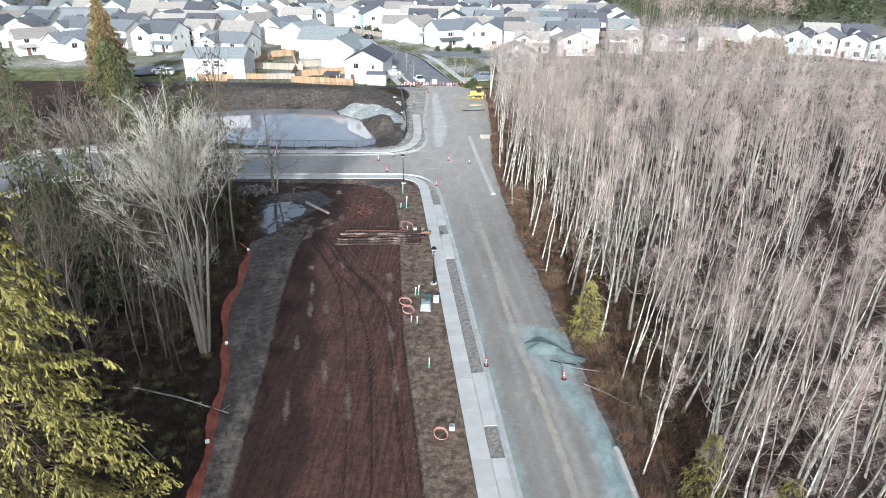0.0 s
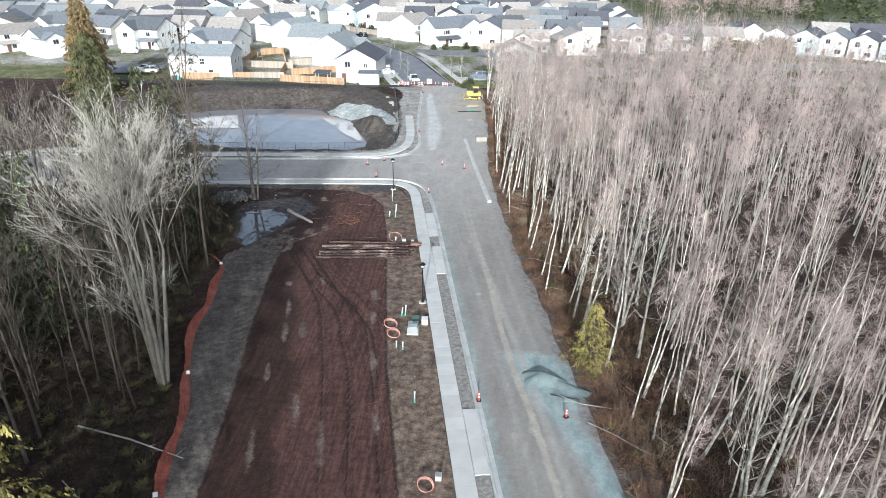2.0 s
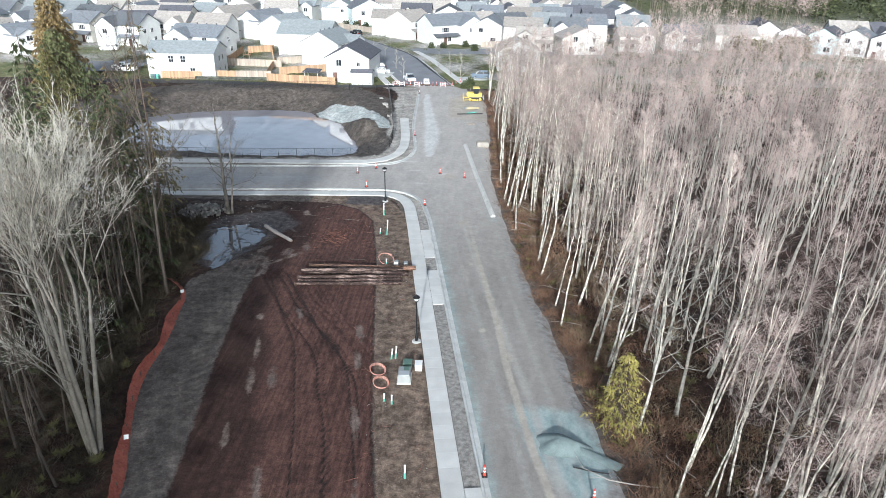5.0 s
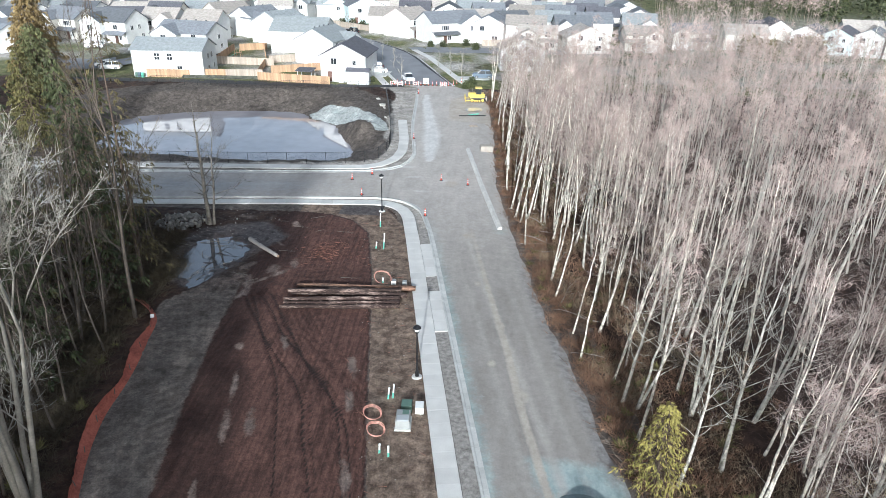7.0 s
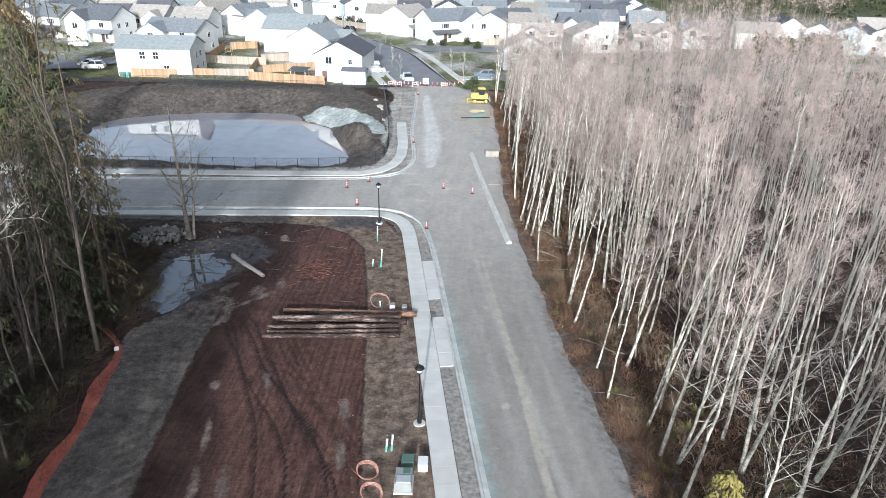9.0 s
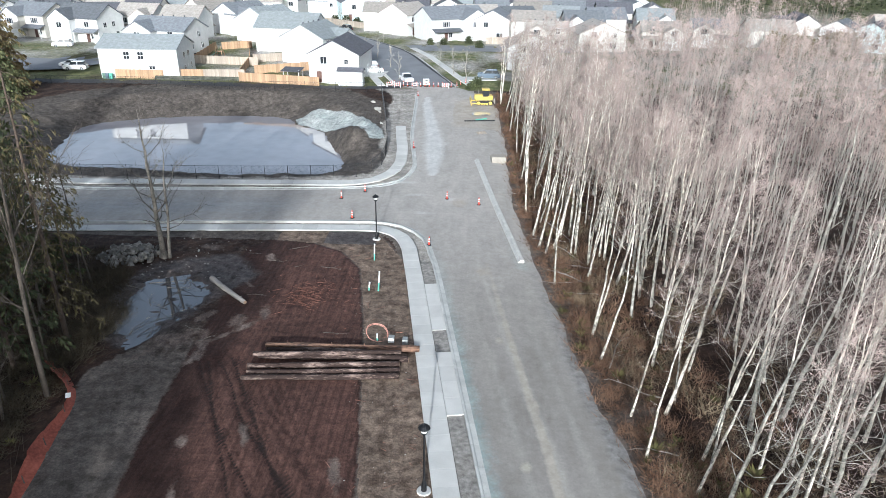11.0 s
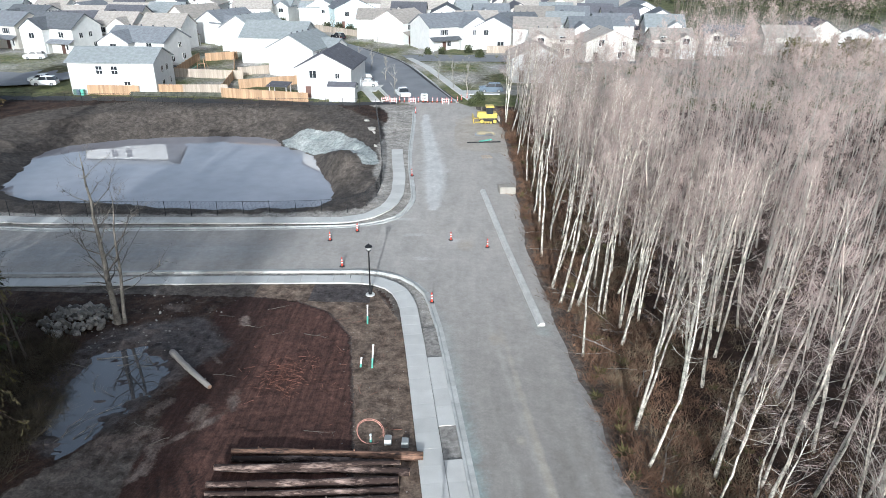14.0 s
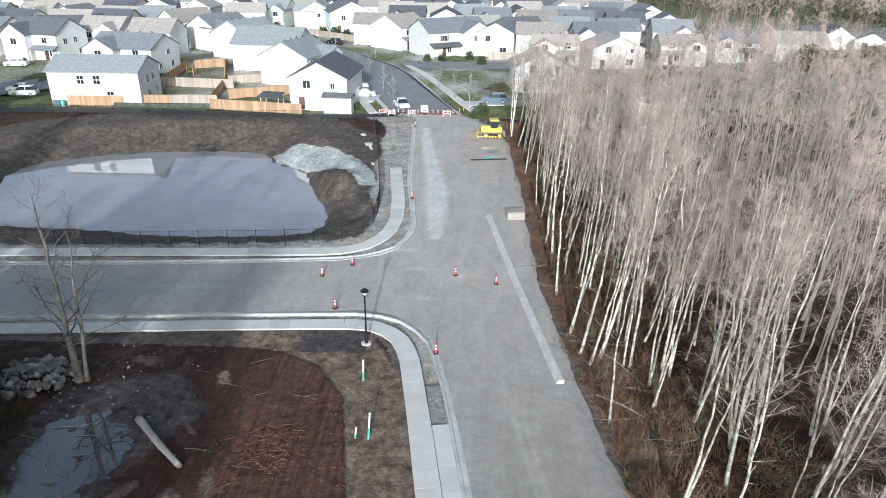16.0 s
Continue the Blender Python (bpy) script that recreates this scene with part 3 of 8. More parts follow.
# wheel ruts that swing across the bare soil
RUTS = [[(-16.5, 62), (-14.7, 59.4), (-12.8, 55.6), (-9.7, 51.6), (-7.3, 48), (-5.8, 44.7), (-4.8, 40.7), (-4.0, 37), (-2.4, 29), (0, 16)],
        [(-18.2, 62.5), (-15.5, 57.4), (-12.9, 52.9), (-10.2, 49.1), (-8.6, 45.7), (-7.7, 41.9), (-6.2, 37.4), (-4.6, 29), (-2.4, 14)],
        [(-15.6, 62.5), (-13.1, 57.9), (-9.5, 51.0), (-7.2, 47.6), (-5.2, 44.2), (-4.2, 40.7), (-3.3, 36)],
        [(-17.2, 62), (-14.3, 55), (-11.3, 48.6), (-9.6, 42), (-8.2, 36), (-5.6, 22), (-4.2, 12)]]


def line_distance(qx, qy, line):
    d2 = np.full(qx.shape, 1e18)
    for (x0, y0), (x1, y1) in zip(line, line[1:]):
        ex, ey = x1 - x0, y1 - y0
        t = np.clip(((qx - x0) * ex + (qy - y0) * ey) / (ex * ex + ey * ey), 0, 1)
        d2 = np.minimum(d2, (qx - x0 - t * ex) ** 2 + (qy - y0 - t * ey) ** 2)
    return np.sqrt(d2)


rut_d = np.full(px.shape, 99.0)
for k, line in enumerate(RUTS):
    for d in (0.0, 0.5, 1.45 + 0.2 * k, 1.95 + 0.2 * k):
        rut_d = np.minimum(rut_d, line_distance(px, py, offset_line(smooth_line(line, 3), d)) + 0.06 * (d > 0))
pz += np.where(d_track > 0, -0.11 * np.exp(-(rut_d / 0.13) ** 2) + 0.05 * np.exp(-((rut_d - 0.34) / 0.14) ** 2), 0)
# rows left by the machine that graded the soil
pz += np.where((d_dirt > 0.5) & (py < 62), 0.016 * np.sin(px * 2.1 + 0.33 * py + np.sin(px * 0.7)), 0) + np.where((d_dirt > 0.3), rng0.uniform(-0.028, 0.028, px.size), 0)
pz += np.where((px < -14) & (px > -30) & (py > 58) & (py < 88) & (d_dirt < 0.3), rng0.uniform(-0.06, 0.06, px.size), 0)
pz -= np.where(paved > -2.9, 0.10, 0) + np.where(paved > 0.4, 0.12, 0)
# clods pushed up in rows across the far end
row_h = np.maximum(0, np.sin(4.6 * (py + 0.12 * px) + 1.4 * np.sin(px * 0.9) + 0.8 * np.sin(px * 2.3 + py))) ** 2
pz += np.where((d_dirt > 0.6) & (py > 64) & (px > -17), 0.06 * row_h * (0.4 + 0.6 * np.sin(px * 1.3 + 2 * np.sin(py * 0.9))) + rng0.uniform(-0.05, 0.05, px.size), 0)
cols, rows_n = len(gx), len(gy)
idx = np.arange(cols * rows_n).reshape(rows_n, cols)
quads = np.stack([idx[:-1, :-1].ravel(), idx[:-1, 1:].ravel(), idx[1:, 1:].ravel(), idx[1:, :-1].ravel()], 1)
ground_me = array_mesh("ground", np.stack([px, py, pz], 1), quads, mat_ground, True)


def mask(me, name, values):
    at = me.attributes.new(name, "FLOAT", "POINT")
    at.data.foreach_set("value", np.clip(values, 0, 1).astype(np.float32))


soft = lambda d, w=1.0: 0.5 + d / w
d_pond = inside(px, py, POND)
strip = np.where((d_track > 0) & (d_dirt < 0) & (px > -18 - 0.0 * py) & ~((px < -11) & (py < 78)), 0.5 + np.minimum(d_track, -d_dirt) / 1.0, 0)
left_track = (d_track > 0) & (px < np.interp(py, [15, 35, 46, 56, 64, 72, 80], [-13, -15.4, -17, -18.4, -17, -14, -12]))
mask(ground_me, "gravel", np.where(left_track | (paved > -3.4), 1.0, np.where((d_track > -1.5), 0.5 + np.minimum(d_track, 1) * 0.5, 0)) * np.where(d_pond > -7, 0.3, 1) * np.where((px < -10) & (py < 34), np.interp(py, [8, 22, 34], [0.5, 0.62, 1]), 1) * np.where((px < -14) & (py > 57) & (py < 84), np.interp(py, [56, 63, 70], [1, 0.55, 0.4]), 1))
fresh_d = px - np.interp(py, [5, 20, 40, 53, 60, 66, 84], [-6.5, -8.6, -11.6, -15.0, -16.2, -15.4, -15.4]) + 0.5 * np.sin(py * 0.5)
mask(ground_me, "fresh", np.where(d_dirt > 0.2, 0.5 + fresh_d / 2.5, 0))
mask(ground_me, "dirt", soft(d_dirt, 1.6))
mask(ground_me, "track", np.where(d_dirt > -3, 0.78 * np.exp(-(rut_d / 0.12) ** 2), 0) * (d_track > 0))
streak = np.zeros(px.size)
for sx_, sy_, sl, sw in ((-14.4, 47.9, 4, 0.35), (-13.5, 43, 3.4, 0.5), (-11.8, 43.5, 3.2, 0.55), (-5.7, 50.9, 3.2, 0.5), (-5.2, 46.5, 3, 0.45), (-11.9, 53.7, 2, 0.35), (-4.1, 38.6, 4, 0.5), (-16.8, 67.6, 2.4, 0.9),
                         (-17.5, 79.8, 1.4, 0.7), (-18.6, 64.5, 3, 0.8), (-9.4, 31, 4, 0.5), (-6.4, 27, 5, 0.45), (-11.6, 26, 4, 0.4), (-2.6, 30, 4, 0.4), (-13.2, 36, 3, 0.4), (-15, 69, 2, 0.6)):
    dx_, dy_ = px - sx_ + 0.2 * (py - sy_), py - sy_
    streak = np.maximum(streak, 0.7 * np.exp(-(dx_ / sw) ** 2 - (dy_ / (0.7 * sl)) ** 2))
# pale silt patches, the sheen of wet mud put into their colour
for sx_, sy_, sl, sw, sa in ((-16, 66.8, 2.2, 0.5, 52), (-17.4, 65.2, 1.6, 0.35, 50), (-19.7, 68.3, 2, 0.7, 60), (-20.4, 64.8, 2.6, 0.9, 60), (-22.4, 62.4, 1.6, 0.5, 55), (-21.4, 78, 3.2, 1.3, 110), (-23.6, 81.6, 2.4, 1.0, 160),
                             (-20.2, 72.4, 1.8, 0.6, 120), (-18, 74.2, 1.6, 0.28, 132), (-12.2, 54.4, 1.8, 0.4, 115), (-15.7, 53.1, 1.2, 0.5, 100), (-21.8, 64.6, 1.6, 1.1, 70), (-18.4, 62, 2.0, 0.6, 60), (-24.6, 77.4, 1.4, 0.8, 90)):
    ca, sa_ = math.cos(radians(sa)), math.sin(radians(sa))
    along_, across_ = (px - sx_) * ca + (py - sy_) * sa_, (py - sy_) * ca - (px - sx_) * sa_
    streak = np.maximum(streak, 0.75 * np.exp(-(across_ / sw) ** 2 - (along_ / (0.7 * sl)) ** 2))
mask(ground_me, "streak", np.where(d_track > 0, streak, 0))
mask(ground_me, "chips", np.where(py < 88, strip, 0))
mask(ground_me, "basin", np.where((py > 101.5) & (py < 152) & (px < -9.2) & (px > -80), soft(np.minimum(14 + d_pond, 3), 2), 0))
pale = [(-29.5, 139), (-25.6, 140), (-20, 136.8), (-15.3, 130.9), (-12.4, 125.6), (-11.3, 120.8), (-13.3, 120), (-16.8, 125.8), (-20.2, 130), (-23.1, 131.9), (-25.8, 134.4), (-28.4, 136)]
mask(ground_me, "pale", np.maximum(soft(inside(px, py, pale), 1.4), np.where((py > 101) & (py < 112), soft(inside(px, py, [(-18, 113.4), (-16, 115.2), (-15.2, 114.2), (-17.2, 112.6)]), 0.8), 0)))
mask(ground_me, "verge", np.where((py > 97) & (py < 156), 0.5 + (paved + 4.9 + 0.4 * np.sin(py * 0.6)) / 1.6, 0) * (px < 2) + np.where((paved > -1.75) & (paved < 0.5) & (px < 6) & (py > 76) & (py < 104), 1.0, 0))
mud_a = inside(px, py, [(-28.5, 66), (-29.5, 72), (-28, 78), (-21, 80.5), (-17.5, 76), (-20.5, 70), (-21.5, 66.5), (-24.5, 63)])
mask(ground_me, "mud", np.maximum(soft(mud_a, 3.0), np.where((px > -13) & (px < -7.6) & (py > 83.5) & (py < 87), 0.75, 0)))
mask(ground_me, "lawn", np.where((py > 153), 0.78 + 0.3 * np.sin(px * 0.21 + 1) * np.sin(py * 0.17), 0))
mask(ground_me, "town", np.where((py > 160), 0.45 + 0.3 * np.sin(px * 0.33 + 2.0) * np.sin(py * 0.29 + 1), 0))
ground = tagged(new("ground", ground_me), "bare soil, gravel, leaf litter and lawns round a new road", "ground", kind="structure")

# standing water
def flat_sheet(name, outline, z, material_):
    bm = bmesh.new()
    bm.faces.new([bm.verts.new((x, y, z)) for x, y in outline])
    bmesh.ops.triangulate(bm, faces=bm.faces[:])
    me = bpy.data.meshes.new(name)
    bm.to_mesh(me)
    bm.free()
    me.materials.append(material_)
    return new(name, me)


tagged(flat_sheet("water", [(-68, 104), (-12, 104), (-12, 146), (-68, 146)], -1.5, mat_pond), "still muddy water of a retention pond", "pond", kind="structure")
tagged(flat_sheet("water", [(-24.3 + (x + 24.3) * 1.3, 69.5 + (y - 69.5) * 1.15) for x, y in PUDDLE[:-1]], -0.17, mat_puddle), "dark puddle on churned soil", "puddle", kind="structure")


def ribbon(name, west, east, n, material_, lift, across=6, smooth_=True):
    """A paved strip between two edge lines, laid on the land."""
    def resample(line):
        line = smooth_line(line, 6) if smooth_ else line
        d = np.concatenate([[0], np.cumsum([math.hypot(b[0] - a[0], b[1] - a[1]) for a, b in zip(line, line[1:])])])
        s = np.linspace(0, d[-1], n)
        return np.interp(s, d, [p[0] for p in line]), np.interp(s, d, [p[1] for p in line])
    (wx, wy), (ex, ey) = resample(west), resample(east)
    t = np.linspace(0, 1, across + 1)[None, :]
    X, Y = wx[:, None] * (1 - t) + ex[:, None] * t, wy[:, None] * (1 - t) + ey[:, None] * t
    Z = rise(Y) + lift + 0.04 * (1 - (2 * t - 1) ** 2)
    i = np.arange(n * (across + 1)).reshape(n, across + 1)
    q = np.stack([i[:-1, :-1].ravel(), i[:-1, 1:].ravel(), i[1:, 1:].ravel(), i[1:, :-1].ravel()], 1)
    return array_mesh(name, np.stack([X.ravel(), Y.ravel(), Z.ravel()], 1), q, material_, True)


def by_y(line, ys):
    pts = sorted(line, key=lambda p: p[1])
    return np.interp(ys, [p[1] for p in pts], [p[0] for p in pts])


# the new road: strips across, from kerb to verge
ys = np.concatenate([np.arange(-40, 82, 1.0), np.arange(82, 106, 0.4), np.arange(106, 155.6, 1.0)])
xw, xe = by_y(ROAD_W + ROAD_W_NORTH, ys), by_y(ROAD_E, ys)
tt = np.linspace(0, 1, 41)[None, :]
RX, RY = xw[:, None] * (1 - tt) + (xe[:, None] + (0.12 * np.sin(ys * 0.83) + 0.1 * np.sin(ys * 0.37 + 1) + np.random.RandomState(8).uniform(-0.09, 0.09, ys.size))[:, None]) * tt, ys[:, None] + 0 * tt
RZ = rise(RY) + 0.02 + 0.05 * (1 - (2 * tt - 1) ** 2) - 0.12 * np.clip((tt - 0.9) / 0.1, 0, 1)
i = np.arange(RX.size).reshape(RX.shape)
road_me = array_mesh("road", np.stack([RX.ravel(), RY.ravel(), RZ.ravel()], 1), np.stack([i[:-1, :-1].ravel(), i[:-1, 1:].ravel(), i[1:, 1:].ravel(), i[1:, :-1].ravel()], 1), mat_road, True)
rx, ry = RX.ravel(), RY.ravel()
ru = (rx - ROAD_O.x) * MN.x + ry * MN.y
edge_e = by_y(ROAD_E, ry) - rx
edge_w = rx - by_y(ROAD_W + ROAD_W_NORTH, ry)
mask(road_me, "shoulder", np.where(ry < 104, 0.95 - edge_e / 2.2, np.clip((rx - 0.5) / 4, 0, 1) * 0.85))
spray = np.maximum(soft(inside(rx, ry, [(8, 41), (12.5, 40.5), (15.4, 35.5), (13.4, 32), (17, 22), (17.5, 8), (14.5, 8), (14.2, 24), (11.6, 31), (9, 36)]), 2.5),
                   np.where((edge_w < 1.5) & (ry < 90), 0.62 - edge_w / 3, 0))
spray = np.maximum(spray, np.where(np.abs(ru - 11.3) < 1.6, 0.72 - np.abs(ru - 11.3) / 2.5, 0) * ((ry > 78) & (ry < 113)))
spray = np.maximum(spray, 0.8 * np.exp(-((rx + 3.2) / 1.4) ** 2 - ((ry - 122) / 16) ** 2))
spray = np.maximum(spray, 0.75 * np.exp(-((rx + 4.5) / 3.5) ** 2 - ((ry - 151) / 4) ** 2))
mask(road_me, "spray", spray)
lane = 0.85 * np.exp(-((ru - 7.6 - 0.5 * np.sin(ry / 17)) / 0.45) ** 2) + 0.5 * np.exp(-((ru - 5.4 - 0.4 * np.sin(ry / 23)) / 0.35) ** 2) + 0.45 * np.exp(-((ru - 9.6) / 0.35) ** 2)
mask(road_me, "dust", np.maximum(np.where(ry < 100, 0.8 * lane, 0), np.interp(ry, [60, 88, 125], [0, 0.9, 1.0])))
mask(road_me, "damp", np.zeros(rx.size))
crust_x = np.interp(ry, [104, 108, 118, 128, 141, 150], [-3.2, -3.2, -3.6, -4.6, -6.2, -6.6])
crust_w = np.interp(ry, [104, 108, 118, 126, 141, 150], [0.3, 0.9, 1.6, 1.1, 0.8, 0.3])
crust = 1.2 * np.exp(-((rx - crust_x) / crust_w) ** 2) * ((ry > 105) & (ry < 147))
for bx_, by_, bl_, bw_ in ((-6.4, 102.4, 1.6, 0.5), (-3.5, 92.6, 1.3, 0.35), (-0.6, 97, 0.9, 0.5), (9.4, 79.4, 1.2, 0.7), (-4.6, 98.2, 1.8, 0.3)):
    crust = np.maximum(crust, 0.8 * np.exp(-((rx - bx_) / bl_) ** 2 - ((ry - by_) / bw_) ** 2))
mask(road_me, "crust", crust)
blots = np.zeros(rx.size)
for bx_, by_, bs_ in ((7.4, 50.5, 0.5), (8.0, 47.6, 0.6), (7.2, 53.5, 0.45), (5.6, 52, 0.5), (9.6, 37.6, 0.4), (10.2, 33.5, 0.5), (8.6, 28.6, 0.6), (6.6, 58, 0.4), (9.9, 29.6, 0.45), (4.4, 66, 0.5), (3.2, 78, 0.8), (0.6, 96, 1.2)):
    blots = np.maximum(blots, 0.8 * np.exp(-((rx - bx_) ** 2 + ((ry - by_) * 0.7) ** 2) / bs_ ** 2))
tyre = line_distance(rx, ry, [(13.6, 6), (11.6, 22), (10.5, 28.9), (9.9, 32.5), (9.2, 36), (8.3, 42), (7.6, 47), (7.0, 53.5), (6.2, 59.1), (5.7, 63.2), (5.0, 68.5), (3.6, 80)])
blots = np.maximum(blots, 0.82 * np.exp(-(tyre / 0.42) ** 2) * np.interp(ry, [55, 80], [1, 0.6]))
mask(road_me, "tan", np.maximum(blots, np.where((ry > 118) & (rx > -1.5), soft(inside(rx, ry, [(-1, 128), (7, 126), (7, 143), (2, 147), (-2, 142)]), 4), 0)))
tagged(new("road", road_me), "unfinished grey road with dust and pale overspray", "road", kind="structure")
# the side road
xs = np.concatenate([np.arange(-58, -8.6, 0.8), [-8.6]])
ss, nn = np.interp(xs, [p[0] for p in SIDE_S[:5]][::-1], [p[1] for p in SIDE_S[:5]][::-1]), np.interp(xs, [p[0] for p in SIDE_N[:6]][::-1], [p[1] for p in SIDE_N[:6]][::-1])
SX, SY = xs[:, None] + 0 * tt, ss[:, None] * (1 - tt) + nn[:, None] * tt
SZ = rise(SY) + 0.02 + 0.06 * (1 - (2 * tt - 1) ** 2)
i = np.arange(SX.size).reshape(SX.shape)
side_me = array_mesh("road", np.stack([SX.ravel(), SY.ravel(), SZ.ravel()], 1), np.stack([i[:-1, :-1].ravel(), i[1:, :-1].ravel(), i[1:, 1:].ravel(), i[:-1, 1:].ravel()], 1), mat_road, True)
sx = SX.ravel()
st = np.broadcast_to(tt, SX.shape).ravel()
mask(side_me, "shoulder", 0 * sx)
mask(side_me, "spray", np.maximum(0.55 - (1 - st) * 5, 0.5 - st * 5))
mask(side_me, "dust", 0.72 + 0 * sx)
mask(side_me, "damp", np.clip((-sx - 9) / 14, 0, 1) * 0.5 * np.exp(-((st - 0.45) / 0.4) ** 2))
mask(side_me, "tan", 0 * sx)
tagged(new("road", side_me), "damp grey asphalt side road", "road", kind="structure")
bend = ribbon("road", SIDE_N[5:], SIDE_S[4:], 30, mat_road, 0.02)
for nm in ("shoulder", "spray", "dust", "damp", "tan"):
    mask(bend, nm, np.full(len(bend.vertices), 0.5 if nm == "damp" else 0.0))
tagged(new("road", bend), "damp grey asphalt side road where it bends", "road", kind="structure")
# streets of the housing estate
tagged(new("road", ribbon("road", STREET_W, STREET_E, 60, mat_street, 0.06)), "grey asphalt street between the houses", "road", kind="structure")
tagged(new("road", ribbon("road", [(-13, 193), (-2, 193.4), (8, 194), (40, 195)], [(-16, 202), (-3, 203), (8, 204), (40, 205)][::1], 20, mat_street, 0.05)), "grey asphalt cross street", "road", kind="structure")
tagged(new("road", ribbon("road", smooth_line([(-58, 243), (-100, 246), (-170, 262)]), smooth_line([(-56, 252), (-100, 256), (-170, 272)]), 20, mat_street, 0.055, smooth_=False)), "grey asphalt street behind the first houses", "road", kind="structure")
tagged(flat_sheet("road", [(-92 + 11.5 * math.cos(a) * 1.15, 170 + 11.5 * math.sin(a)) for a in np.linspace(0, 6.2832, 33)[:-1]] , 2.55, mat_street), "grey asphalt turning circle", "road", kind="structure")
tagged(new("road", ribbon("road", [(-85, 150.2), (-60, 151.4), (-40, 151), (-22, 151.2), (-12, 153)], [(-85, 153.6), (-60, 154.6), (-40, 154), (-22, 153.8), (-12, 154.8)], 30, mat_seal, 0.06)), "black asphalt footpath behind the fence", "path", kind="structure")
tagged(new("road", ribbon("road", [(-2.6, 157.4), (-5.4, 165), (-8.4, 173), (-12.7, 185), (-16.8, 194.6), (-26.8, 211)], [(-1.5, 157), (-4.3, 164.6), (-7.4, 172.6), (-11.6, 184.6), (-15.7, 194.2), (-25.8, 210.4)], 40, mat_seal, 0.115)), "black strip of fresh asphalt along the street", "road", kind="structure")

# ---- trees ----
class Wood:
    """Triangles of branches and leaves, gathered as lists."""

    def __init__(self):
        self.v, self.f = [], []

    def limb(self, pts, radii, k=5):
        b = len(self.v)
        for i, p in enumerate(pts):
            d = (pts[min(i + 1, len(pts) - 1)] - pts[max(i - 1, 0)]).normalized()
            a = d.cross(Vector((0.3, 0.2, 1)) if abs(d.z) < 0.9 else Vector((1, 0.1, 0))).normalized()
            c = d.cross(a)
            for j in range(k):
                w = 6.2832 * j / k
                self.v.append(p + radii[i] * (math.cos(w) * a + math.sin(w) * c))
        for i in range(len(pts) - 1):
            o = b + i * k
            for j in range(k):
                e = (j + 1) % k
                self.f.append((o + j, o + e, o + k + e))
                self.f.append((o + j, o + k + e, o + k + j))

    def spike(self, p, q, r):
        b = len(self.v)
        d = (q - p).normalized()
        a = d.cross(Vector((0.3, 0.2, 1)) if abs(d.z) < 0.9 else Vector((1, 0.1, 0))).normalized() * r
        c = d.cross(a)
        self.v += [p + a, p - 0.5 * a + 0.87 * c, p - 0.5 * a - 0.87 * c, q]
        self.f += [(b, b + 1, b + 3), (b + 1, b + 2, b + 3), (b + 2, b, b + 3)]

    def blade(self, p, q, r):
        """A far twig, a sliver."""
        b = len(self.v)
        d = (q - p).normalized()
        a = d.cross(Vector((0.4, -0.8, 0.3))).normalized() * r
        self.v += [p + a, p - a, q]
        self.f.append((b, b + 1, b + 2))

    def leaf(self, p, q, w, side):
        """A folded leaf or spray from p to q."""
        b = len(self.v)
        m = p.lerp(q, 0.45)
        s = side * w
        dip = Vector((0, 0, -0.25 * w))
        self.v += [p, m + s + dip, q, m - s + dip]
        self.f += [(b, b + 1, b + 2), (b, b + 2, b + 3)]

    def arrays(self):
        return np.array([tuple(p) for p in self.v], dtype=np.float32).reshape(-1, 3), np.array(self.f, dtype=np.int32).reshape(-1, 3)

    def mesh(self, name, material_, smooth=False):
        return array_mesh(name, *self.arrays(), material_, smooth)


def rand_dir(r, up=0.0):
    v = Vector((r.gauss(0, 1), r.gauss(0, 1), r.gauss(0, 1)))
    v.normalize()
    v.z += up
    return v.normalized()


